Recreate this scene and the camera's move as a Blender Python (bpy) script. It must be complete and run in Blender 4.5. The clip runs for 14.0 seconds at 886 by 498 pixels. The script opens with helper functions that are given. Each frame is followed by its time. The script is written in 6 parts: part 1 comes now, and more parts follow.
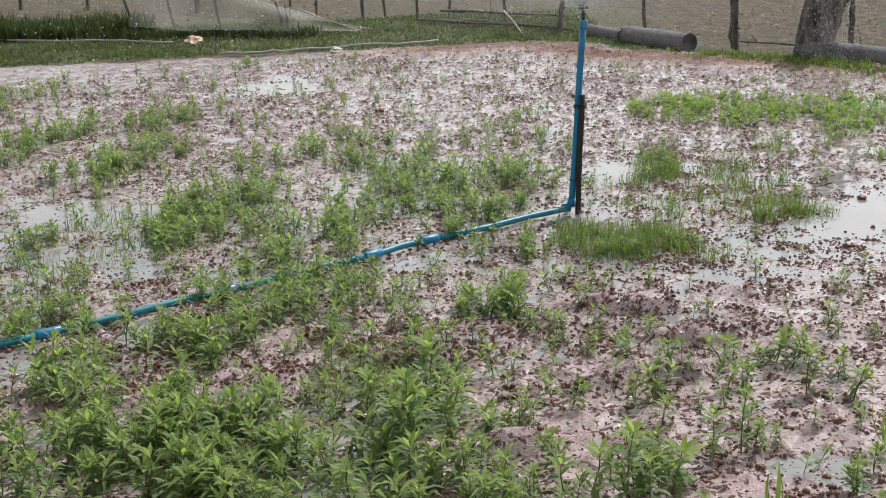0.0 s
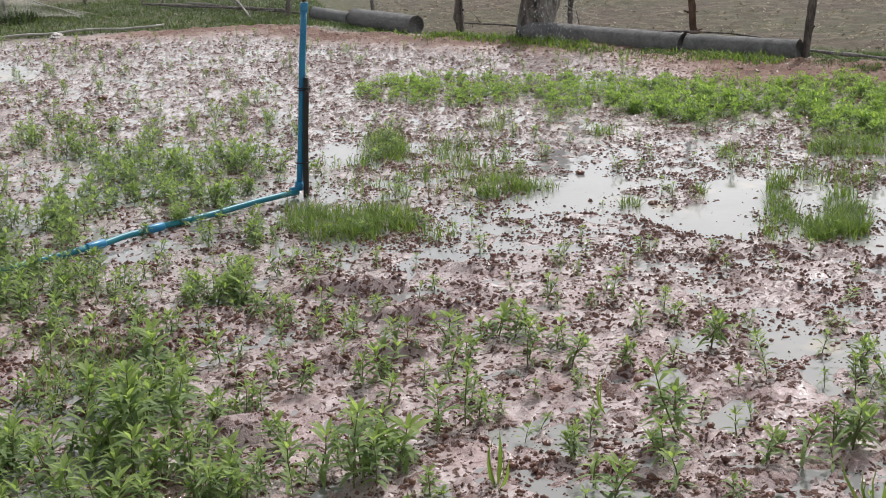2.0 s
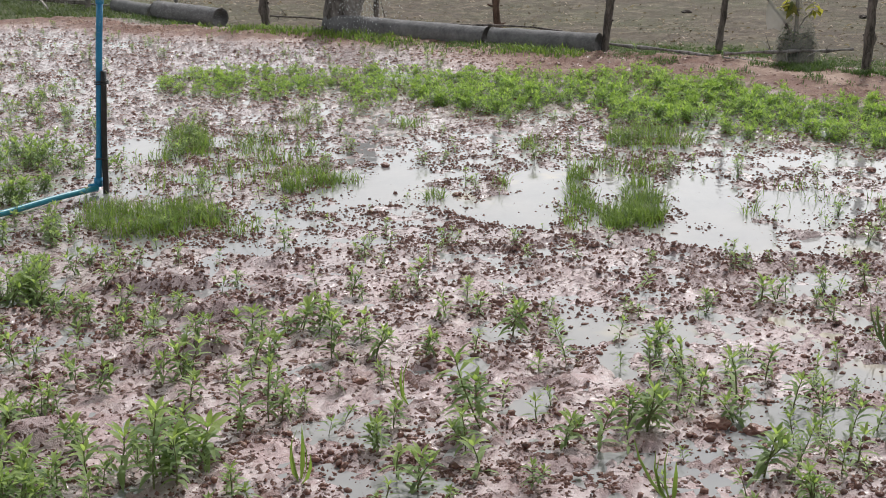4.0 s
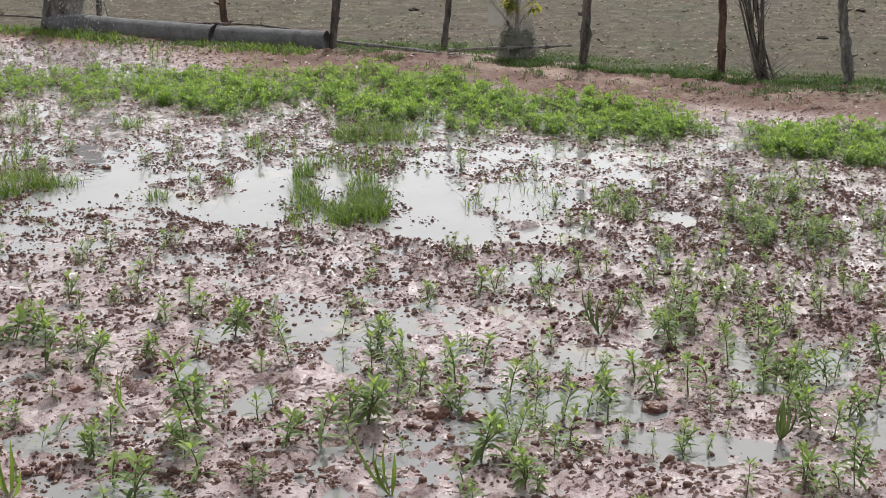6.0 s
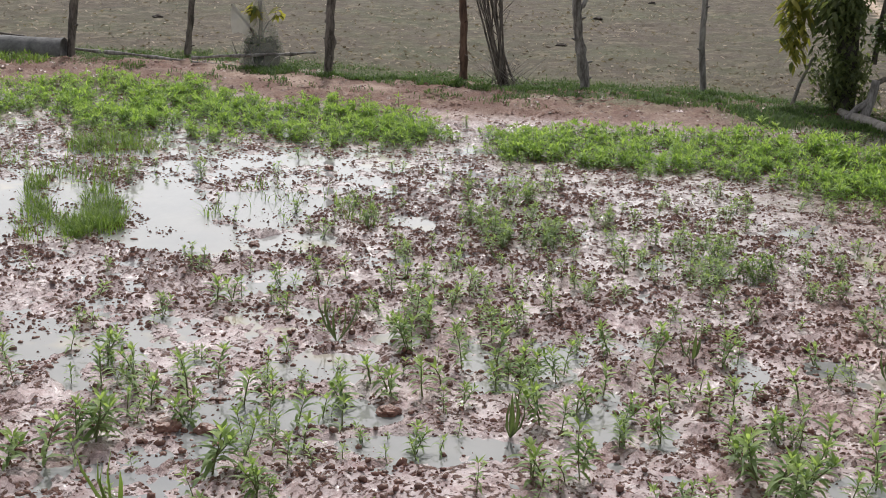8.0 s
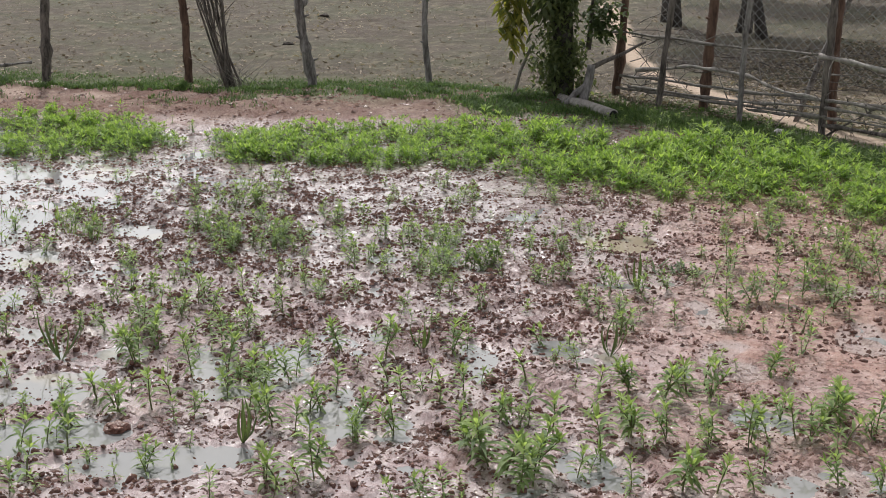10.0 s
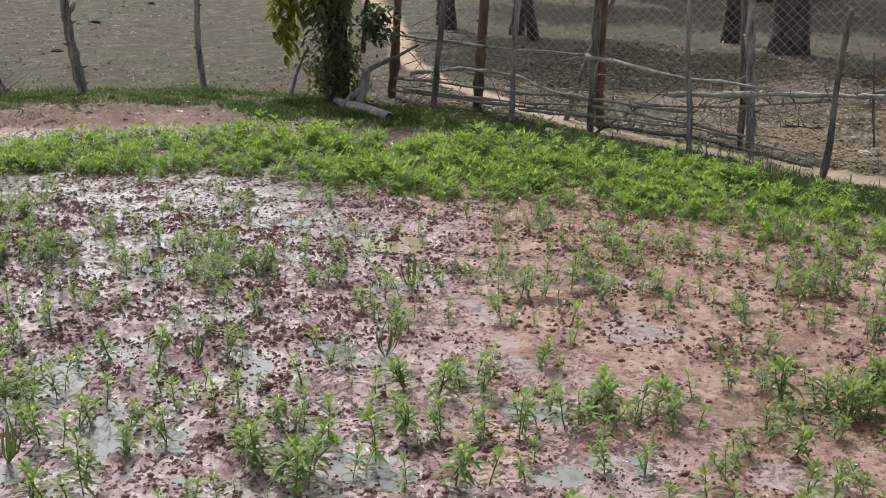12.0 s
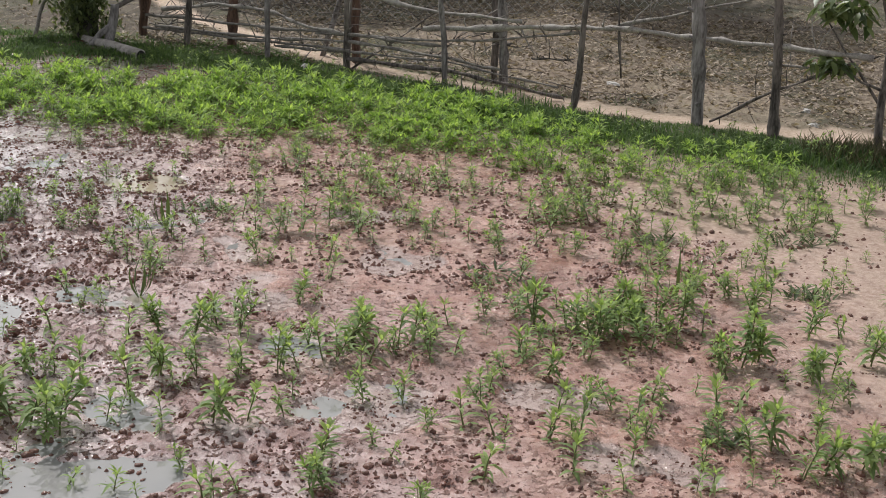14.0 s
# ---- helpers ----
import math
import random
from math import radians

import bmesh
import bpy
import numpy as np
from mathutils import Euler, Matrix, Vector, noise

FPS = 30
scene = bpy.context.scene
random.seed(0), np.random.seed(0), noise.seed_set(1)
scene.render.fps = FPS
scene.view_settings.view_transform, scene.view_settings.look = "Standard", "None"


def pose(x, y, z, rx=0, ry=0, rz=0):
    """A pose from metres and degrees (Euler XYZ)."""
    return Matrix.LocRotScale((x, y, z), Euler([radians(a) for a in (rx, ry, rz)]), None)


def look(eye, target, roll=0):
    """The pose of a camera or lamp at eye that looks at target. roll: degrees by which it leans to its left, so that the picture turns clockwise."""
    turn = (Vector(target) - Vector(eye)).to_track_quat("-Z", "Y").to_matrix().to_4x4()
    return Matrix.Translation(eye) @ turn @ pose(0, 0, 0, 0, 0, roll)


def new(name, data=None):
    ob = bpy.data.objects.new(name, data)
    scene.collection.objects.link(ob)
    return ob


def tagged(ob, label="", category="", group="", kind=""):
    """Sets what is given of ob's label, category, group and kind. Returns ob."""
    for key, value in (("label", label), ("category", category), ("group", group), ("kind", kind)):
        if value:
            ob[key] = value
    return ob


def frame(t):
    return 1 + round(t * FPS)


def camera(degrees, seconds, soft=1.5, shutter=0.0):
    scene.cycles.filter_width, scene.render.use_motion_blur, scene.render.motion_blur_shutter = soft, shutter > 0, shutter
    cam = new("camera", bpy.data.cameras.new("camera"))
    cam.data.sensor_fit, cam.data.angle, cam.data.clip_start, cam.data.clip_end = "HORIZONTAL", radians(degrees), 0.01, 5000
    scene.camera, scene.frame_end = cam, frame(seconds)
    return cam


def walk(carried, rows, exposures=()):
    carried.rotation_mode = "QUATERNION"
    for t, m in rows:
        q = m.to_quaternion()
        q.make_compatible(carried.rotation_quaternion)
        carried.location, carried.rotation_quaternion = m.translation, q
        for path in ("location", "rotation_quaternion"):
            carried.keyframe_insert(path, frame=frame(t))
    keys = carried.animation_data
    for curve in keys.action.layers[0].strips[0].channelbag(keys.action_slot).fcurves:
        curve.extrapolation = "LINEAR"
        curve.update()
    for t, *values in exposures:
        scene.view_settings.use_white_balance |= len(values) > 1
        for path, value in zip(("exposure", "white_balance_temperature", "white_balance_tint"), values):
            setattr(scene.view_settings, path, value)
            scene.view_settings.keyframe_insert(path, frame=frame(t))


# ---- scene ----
# ---------- camera and walk ----------
cam = camera(35.36, 14.0, soft=0.92)

# seconds, eye, heading (right of +y), pitch up, roll (radians)
PATH = [
    (0.0, 0.0047, -0.0054, 1.5149, -0.0014, -0.2624, -0.0440),
    (0.5, 0.0144, -0.0091, 1.5182, 0.0342, -0.2665, -0.0367),
    (1.0, 0.0357, -0.0093, 1.5118, 0.0916, -0.2698, -0.0325),
    (1.5, 0.0536, -0.0094, 1.5085, 0.1430, -0.2771, -0.0317),
    (2.0, 0.0673, -0.0051, 1.5072, 0.1888, -0.2808, -0.0313),
    (2.5, 0.0762, -0.0079, 1.5072, 0.2295, -0.2814, -0.0274),
    (5.0, 0.1413, -0.0254, 1.4991, 0.4175, -0.2915, 0.0017),
    (5.5, 0.1637, -0.0377, 1.4967, 0.4762, -0.2905, 0.0072),
    (6.0, 0.1758, -0.0477, 1.4995, 0.5175, -0.2893, 0.0101),
    (6.5, 0.1980, -0.0585, 1.4972, 0.5555, -0.2889, 0.0132),
    (7.0, 0.2177, -0.0697, 1.5006, 0.6026, -0.2830, 0.0212),
    (7.5, 0.2358, -0.0792, 1.4997, 0.6458, -0.2778, 0.0297),
    (8.0, 0.2548, -0.0880, 1.4953, 0.6946, -0.2800, 0.0341),
    (10.5, 0.3281, -0.1547, 1.4996, 0.9242, -0.2740, 0.0174),
    (11.0, 0.3337, -0.1700, 1.5010, 0.9664, -0.2712, 0.0236),
    (11.5, 0.3398, -0.1782, 1.4999, 1.0020, -0.2720, 0.0238),
    (12.0, 0.3433, -0.1908, 1.4986, 1.0362, -0.2713, 0.0243),
    (12.5, 0.3469, -0.1904, 1.4938, 1.0623, -0.2753, 0.0304),
    (13.0, 0.3562, -0.1980, 1.4857, 1.1187, -0.2955, 0.0348),
    (13.5, 0.3599, -0.2096, 1.4844, 1.1707, -0.3010, 0.0390),
    (14.0, 0.3654, -0.2254, 1.4761, 1.2111, -0.3086, 0.0432),
]
ROWS = []
for t, ex, ey, ez, yaw, pitch, roll in PATH:
    ahead = Vector((math.sin(yaw) * math.cos(pitch), math.cos(yaw) * math.cos(pitch), math.sin(pitch)))
    eye = Vector((ex, ey, ez))
    ROWS.append((t, look(eye, eye + ahead, math.degrees(roll))))
walk(cam, ROWS)

# ---------- world, sun, exposure ----------
SUN_ELEV, SUN_AZ = radians(52), radians(38)      # azimuth to the right of +y
world = bpy.data.worlds.new("sky")
scene.world = world
world.use_nodes = True
wt = world.node_tree
wt.nodes.clear()
sky = wt.nodes.new("ShaderNodeTexSky")
sky.sky_type = "NISHITA"
sky.sun_disc = False
sky.sun_elevation, sky.sun_rotation = SUN_ELEV, SUN_AZ
sky.air_density, sky.dust_density, sky.ozone_density = 1.0, 6.0, 1.0
haze = wt.nodes.new("ShaderNodeHueSaturation")
haze.inputs["Saturation"].default_value = 0.18
bg = wt.nodes.new("ShaderNodeBackground")
bg.inputs["Strength"].default_value = 0.14
wout = wt.nodes.new("ShaderNodeOutputWorld")
cool = wt.nodes.new("ShaderNodeVectorMath")
cool.operation = "MULTIPLY"
cool.inputs[1].default_value = (0.93, 1.0, 1.05)
wt.links.new(sky.outputs["Color"], cool.inputs[0])
wt.links.new(cool.outputs["Vector"], haze.inputs["Color"])
# thin haze: brighter towards the horizon, dimmer overhead
geo = wt.nodes.new("ShaderNodeTexCoord")
sep = wt.nodes.new("ShaderNodeSeparateXYZ")
wt.links.new(geo.outputs["Generated"], sep.inputs["Vector"])
veil = wt.nodes.new("ShaderNodeMapRange")
veil.interpolation_type = "SMOOTHSTEP"
for key, value in (("From Min", 0.0), ("From Max", 0.75), ("To Min", 2.1), ("To Max", 0.58)):
    veil.inputs[key].default_value = value
wt.links.new(sep.outputs["Z"], veil.inputs["Value"])
lift = wt.nodes.new("ShaderNodeVectorMath")
lift.operation = "SCALE"
wt.links.new(haze.outputs["Color"], lift.inputs[0])
wt.links.new(veil.outputs["Result"], lift.inputs["Scale"])
wt.links.new(lift.outputs["Vector"], bg.inputs["Color"])
wt.links.new(bg.outputs["Background"], wout.inputs["Surface"])

sun_data = bpy.data.lights.new("sun", "SUN")
sun_data.energy, sun_data.angle, sun_data.color = 2.45, radians(1.5), (1.0, 0.975, 0.955)
sun = new("sun", sun_data)
sun_from = Vector((math.sin(SUN_AZ) * math.cos(SUN_ELEV), math.cos(SUN_AZ) * math.cos(SUN_ELEV), math.sin(SUN_ELEV)))
sun.matrix_world = look(sun_from * 40, (0, 0, 0))
scene.view_settings.exposure = 0.0

# ---------- numpy helpers ----------
def vnoise(x, y, seed=0):
    """Smooth lattice noise, 0 to 1."""
    xi, yi = np.floor(x).astype(np.int64), np.floor(y).astype(np.int64)
    fx, fy = x - xi, y - yi
    fx, fy = fx * fx * (3 - 2 * fx), fy * fy * (3 - 2 * fy)

    def corner(a, b):
        h = (a * 374761393 + b * 668265263 + seed * 974634777) & 0xFFFFFFFF
        h = ((h ^ (h >> 13)) * 1274126177) & 0xFFFFFFFF
        return ((h ^ (h >> 16)) & 0xFFFF) / 65535.0

    a = corner(xi, yi) * (1 - fx) + corner(xi + 1, yi) * fx
    b = corner(xi, yi + 1) * (1 - fx) + corner(xi + 1, yi + 1) * fx
    return a * (1 - fy) + b * fy


def fbm(x, y, freq, octaves=3, seed=0):
    total, amp, norm = 0.0, 1.0, 0.0
    for k in range(octaves):
        c, s = math.cos(1.1 * k + 0.4), math.sin(1.1 * k + 0.4)
        total = total + amp * vnoise((x * c - y * s) * freq, (x * s + y * c) * freq, seed + 17 * k)
        norm += amp
        amp, freq = amp * 0.5, freq * 2.03
    return total / norm


def sstep(a, b, x):
    u = np.clip((x - a) / (b - a), 0, 1)
    return u * u * (3 - 2 * u)


# ---------- the plan of the field ----------
BORDER = [(-14, 12.3), (-1.4, 12.7), (1.0, 12.6), (2.4, 11.3), (3.6, 10.2), (4.4, 9.1), (5.2, 8.5), (5.7, 7.4), (6.3, 6.8),
          (6.8, 6.1), (7.3, 5.6), (7.4, 4.8), (7.6, 3.6), (7.4, 2.4), (7.05, 1.6), (7.0, 0.6), (6.9, -0.3), (6.7, -2.0), (6.5, -9.0)]


def line_distance(x, y, pts):
    """Distance to a polyline, positive on its right-hand side as it runs."""
    best = np.full(np.shape(x), 1e9)
    side = np.ones(np.shape(x))
    for (ax, ay), (bx, by) in zip(pts, pts[1:]):
        dx, dy = bx - ax, by - ay
        u = np.clip(((x - ax) * dx + (y - ay) * dy) / (dx * dx + dy * dy), 0, 1)
        d = np.hypot(x - ax - u * dx, y - ay - u * dy)
        cross = dx * (y - ay) - dy * (x - ax)
        nearer = d < best
        side = np.where(nearer, np.where(cross < 0, 1.0, -1.0), side)
        best = np.where(nearer, d, best)
    return best * side


def blobs(x, y, rows, edge=0.72):
    """The largest of soft ellipses (x, y, half length, half width, turn in degrees, weight)."""
    out = np.zeros(np.shape(x))
    for cx, cy, a, b, turn, w in rows:
        c, s = math.cos(radians(turn)), math.sin(radians(turn))
        u, v = (x - cx) * c + (y - cy) * s, -(x - cx) * s + (y - cy) * c
        out = np.maximum(out, w * (1 - sstep(edge, 1.15, np.sqrt((u / a) ** 2 + (v / b) ** 2))))
    return out


# soft ellipses: x, y, half length, half width, turn in degrees, weight
POOLS = [(1.84, 5.9, 0.14, 0.41, -24, 1), (1.62, 5.92, 0.09, 0.24, -23, 0.9), (1.93, 5.52, 0.19, 0.17, -24, 0.8), (2.47, 5.62, 0.15, 0.35, -23, 1), (2.21, 5.25, 0.21, 0.25, -24, 1), (3.04, 5.12, 0.19, 0.5, -24, 1), (2.84, 4.56, 0.26, 0.19, -24, 1), (3.34, 4.78, 0.26, 0.28, -24, 0.62), (3.18, 4.3, 0.22, 0.18, -23, 0.75), (3.73, 4.24, 0.1, 0.13, -24, 0.9), (2.69, 5.23, 0.23, 0.45, -24, 0.55), (0.91, 7.04, 0.1, 0.26, -12, 0.7)]
PUDDLES_A = [(-1.69, 6.51, 0.38, 0.25, -10, 0.8), (-1.28, 5.63, 0.14, 0.35, -9, 0.7), (-1.49, 4.83, 0.06, 0.21, -8, 0.9), (-1.09, 4.68, 0.09, 0.2, -8, 1), (0.11, 3.55, 0.08, 0.06, -6, 0.9), (-1.21, 10.66, 0.35, 0.43, -17, 0.8), (1.36, 3.62, 0.06, 0.11, -24, 1), (1.49, 3.31, 0.04, 0.1, -24, 1), (1.87, 3.78, 0.12, 0.17, -24, 0.8), (1.88, 3.51, 0.04, 0.14, -24, 0.9), (2.42, 3.13, 0.16, 0.09, -24, 1), (1.99, 2.91, 0.11, 0.22, -23, 0.9), (2.27, 2.8, 0.2, 0.12, -24, 0.9), (2.31, 2.51, 0.16, 0.09, -24, 1), (0.94, 3.25, 0.15, 0.11, -24, 0.7), (1.0, 2.94, 0.12, 0.07, -24, 0.7)]
PUDDLES_B = [(2.12, 3.68, 0.04, 0.16, -24, 0.7), (1.58, 3.86, 0.07, 0.1, -24, 0.6), (2.34, 4.1, 0.04, 0.13, -24, 0.9), (2.82, 3.96, 0.13, 0.14, -24, 0.7), (2.39, 3.12, 0.18, 0.09, -30, 1), (2.87, 2.7, 0.2, 0.09, -30, 0.9), (2.89, 2.39, 0.1, 0.08, -30, 0.9), (1.48, 3.26, 0.07, 0.13, -30, 1), (3.34, 2.75, 0.11, 0.13, -50, 0.7), (2.91, 2.35, 0.05, 0.22, -50, 0.9), (2.92, 2.93, 0.07, 0.16, -50, 0.9), (3.06, 2.74, 0.12, 0.19, -50, 0.9), (2.38, 2.43, 0.15, 0.14, -51, 0.8), (4.1, 3.27, 0.06, 0.08, -49, 0.8), (4.5, 2.38, 0.19, 0.09, -50, 0.8), (4.02, 1.78, 0.08, 0.18, -50, 0.35)]
PUDDLES_C = [(3.74, 2.07, 0.09, 0.1, -50, 0.7), (3.84, 1.8, 0.03, 0.1, -50, 0.9), (3.66, 1.39, 0.05, 0.12, -51, 0.9), (4.93, 1.8, 0.15, 0.11, -50, 0.8), (4.33, 2.01, 0.05, 0.15, -50, 0.6), (3.45, 2.31, 0.05, 0.17, -50, 0.8), (2.92, 2.14, 0.06, 0.09, -50, 0.8), (3.09, 1.62, 0.09, 0.1, -51, 0.6), (2.74, 1.51, 0.19, 0.12, -64, 1), (4.92, 2.76, 0.17, 0.17, -60, 1), (3.66, 1.42, 0.06, 0.11, -63, 0.9), (3.96, 1.71, 0.09, 0.13, -62, 0.35), (3.73, 2.22, 0.09, 0.09, -62, 0.9), (3.35, 1.07, 0.16, 0.16, -64, 0.5), (3.6, 0.68, 0.12, 0.1, -63, 0.5), (3.32, 0.46, 0.1, 0.1, -64, 0.5)]
PUDDLES_D = [(4.46, 1.48, 0.11, 0.18, -62, 0.5), (3.37, 0.3, 0.08, 0.11, -64, 0.5)]
PUDDLES = PUDDLES_A + PUDDLES_B + PUDDLES_C + PUDDLES_D


# trodden ridges
RIDGES = [(0.65, 4.68, 0.19, 0.05, -8, 1), (0.83, 4.31, 0.17, 0.05, -8, 1), (0.66, 3.99, 0.15, 0.045, -10, 1), (0.18, 3.48, 0.10, 0.05, -5, 1), (0.45, 3.91, 0.12, 0.04, -5, 0.8), (1.11, 4.81, 0.13, 0.04, -12, 0.7), (-0.1, 4.25, 0.2, 0.06, 0, 0.8)]


def zones(x, y):
    """What the ground is at each place."""
    z = {}
    d = line_distance(x, y, BORDER)
    n1, n2, n3 = fbm(x, y, 0.9, 3, 3), fbm(x, y, 3.1, 3, 9), fbm(x, y, 4.3, 3, 13)
    z["d"] = d
    wob = (n1 - 0.5) * 0.9 + (n2 - 0.5) * 0.35
    field = sstep(-0.05, 0.25, d + 0.5 * wob)
    lane = sstep(7.06, 7.13, x) * (1 - sstep(7.30, 7.46, x + 0.3 * (n2 - 0.5))) * (1 - sstep(1.9, 2.5, y))
    field = field * (1 - lane)
    q = 0.64 * (x - 2.85) - 0.77 * (y - 0.9) + 0.9 * wob
    dry = sstep(-0.8, 0.65, q) * sstep(-5.0, -2.5, y)
    sand = sstep(1.25, 1.9, q) * sstep(-5.0, -2.5, y)
    strip = (1 - sstep(0.95, 1.45, d + 0.7 * wob)) * sstep(2.8, 3.8, x) * sstep(4.2, 5.0, y)
    redback = (1 - sstep(0.35, 0.85, d + 0.8 * wob)) * sstep(-1.5, 0.3, x) * (1 - sstep(3.0, 4.2, x))
    z["dirt"] = np.maximum(strip, redback) * field
    z["sand"] = np.maximum(sand, 0.75 * strip * (1 - sstep(0.5, 0.8, d + 0.5 * wob)) * sstep(0.42, 0.54, fbm(x, y, 1.7, 3, 21) + 0.10 * sstep(5, 6.5, x) + 0.03)) * field
    z["dry"] = np.maximum(dry, z["dirt"]) * field
    verge = np.exp(-((d + 0.12 - 0.12 * sstep(0.4, 0.6, n1)) / 0.33) ** 2) * sstep(3.4, 4.4, x) * sstep(1.5, 2.6, y)
    verge = np.maximum(verge, sstep(-0.3, -0.05, d) * (1 - sstep(0.45, 0.95, d + 0.5 * wob)) * sstep(5.9, 6.4, x) * (1 - sstep(6.2, 7.0, y)))
    left = sstep(-0.1, 0.15, -d + 0.3 * wob) * (1 - sstep(1.0, 2.6, x)) * (1 - sstep(2.5, 4.0, -d))
    z["verge"] = np.maximum(verge, left) * (1 - lane)
    z["lane"] = lane
    z["field"] = field
    z["pool"] = np.clip(blobs(x + 0.22 * (n2 - 0.5), y + 0.3 * (n3 - 0.5), POOLS), 0, 1)
    z["puddle"] = blobs(x + 0.18 * (n2 - 0.5), y + 0.22 * (n3 - 0.5), PUDDLES)
    px = line_distance(x, y, [(7.15, -1.0), (7.15, 0.4), (7.17, 1.2), (7.24, 1.7), (7.45, 2.4), (7.69, 3.23), (7.95, 3.7), (8.25, 4.15), (8.65, 4.8), (9.05, 5.2), (9.6, 5.7), (10.5, 6.3), (11.7, 7.16), (13.3, 8.5), (22.0, 16.0), (40, 32)])
    z["path"] = (1 - sstep(0.06, 0.12, np.abs(px) + 0.06 * (n2 - 0.5))) * (1 - sstep(0.0, 0.12, d))
    z["verge"] = z["verge"] * (1 - 0.95 * z["path"])
    z["path"] = np.maximum(z["path"], (0.34 - 0.14 * sstep(1.0, 2.2, np.abs(px))) * (1 - sstep(1.6, 5.0, np.abs(px))) * (1 - sstep(2.8, 4.2, y)) * sstep(0.4, 0.6, fbm(x, y, 2.3, 3, 109)) * (1 - field))
    z["path"] = np.maximum(z["path"], 0.9 * lane)
    mud = field * (1 - z["dirt"])
    z["mud"] = mud
    # wet mud beyond about 5 m: glossier, and greyed in colour for haze
    z["far_wet_haze"] = mud * (1 - z["dry"]) * sstep(4.2, 5.8, np.hypot(x, y))
    return z


def ground_height(x, y, z=None):
    z = zones(x, y) if z is None else z
    mud, dry = z["mud"], z["dry"]
    wet = mud * (1 - dry)
    base = -0.0018 + 0.016 * (fbm(x, y, 2.2, 3, 31) - 0.5) + 0.014 * (fbm(x, y, 7.0, 2, 33) - 0.5) + 0.020 * (fbm(x, y, 17.0, 2, 35) - 0.5)
    base = (base + 0.0018) * (1 - 0.5 * dry) - 0.0018 + 0.0095 * dry + 0.008 * (1 - mud) + 0.0042 * (1 - sstep(4.8, 5.6, y)) + 0.0045 * sstep(6.6, 8.0, y) + 0.0045 * sstep(2.0, 3.4, x) * (1 - sstep(3.6, 5.0, y)) * (1 - dry)
    base = base + 0.010 * (1 - sstep(0.9, 1.5, z["d"])) * sstep(4.0, 4.8, x)
    base = base - 0.045 * z["pool"] - 0.016 * z["puddle"]
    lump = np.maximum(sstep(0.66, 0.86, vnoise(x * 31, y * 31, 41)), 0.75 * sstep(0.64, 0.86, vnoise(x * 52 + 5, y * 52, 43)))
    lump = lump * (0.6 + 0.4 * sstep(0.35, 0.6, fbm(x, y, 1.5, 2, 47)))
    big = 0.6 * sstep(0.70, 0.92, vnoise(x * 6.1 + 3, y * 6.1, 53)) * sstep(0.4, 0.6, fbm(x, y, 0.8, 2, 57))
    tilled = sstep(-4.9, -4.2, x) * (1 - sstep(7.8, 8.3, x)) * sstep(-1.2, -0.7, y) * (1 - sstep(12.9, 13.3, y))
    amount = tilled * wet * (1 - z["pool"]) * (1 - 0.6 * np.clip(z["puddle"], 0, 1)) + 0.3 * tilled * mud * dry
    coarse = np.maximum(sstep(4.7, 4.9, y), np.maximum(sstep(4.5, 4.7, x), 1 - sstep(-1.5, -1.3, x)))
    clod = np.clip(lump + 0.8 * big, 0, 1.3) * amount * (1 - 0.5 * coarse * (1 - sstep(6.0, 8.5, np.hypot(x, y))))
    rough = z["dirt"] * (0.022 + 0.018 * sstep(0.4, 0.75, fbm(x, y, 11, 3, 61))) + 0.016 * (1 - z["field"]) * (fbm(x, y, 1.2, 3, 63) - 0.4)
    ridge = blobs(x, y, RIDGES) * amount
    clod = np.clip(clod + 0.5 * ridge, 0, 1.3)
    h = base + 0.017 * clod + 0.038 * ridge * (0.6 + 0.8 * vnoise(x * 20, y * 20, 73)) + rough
    far = np.hypot(x, y)
    h = h + sstep(14, 60, far) * 0.5 * (fbm(x, y, 0.05, 2, 71) - 0.3)
    return h, clod


# ---------- mesh helpers ----------
def mesh_from(name, verts, faces, mats, smooth=True, index=None):
    me = bpy.data.meshes.new(name)
    me.from_pydata(verts if isinstance(verts, list) else verts.tolist(), [], faces if isinstance(faces, list) else faces.tolist())
    for m in (mats if isinstance(mats, (list, tuple)) else [mats]):
        me.materials.append(m)
    if index is not None:
        me.polygons.foreach_set("material_index", np.asarray(index, dtype=np.int32))
    me.polygons.foreach_set("use_smooth", np.full(len(me.polygons), smooth))
    me.update()
    return me


def part(name, data, parent, label=""):
    """One mesh object, under a thing or a part if a parent is given."""
    ob = new(name, data)
    if parent is not None:
        ob.parent = parent
    if label:
        ob["label"] = label
    return ob


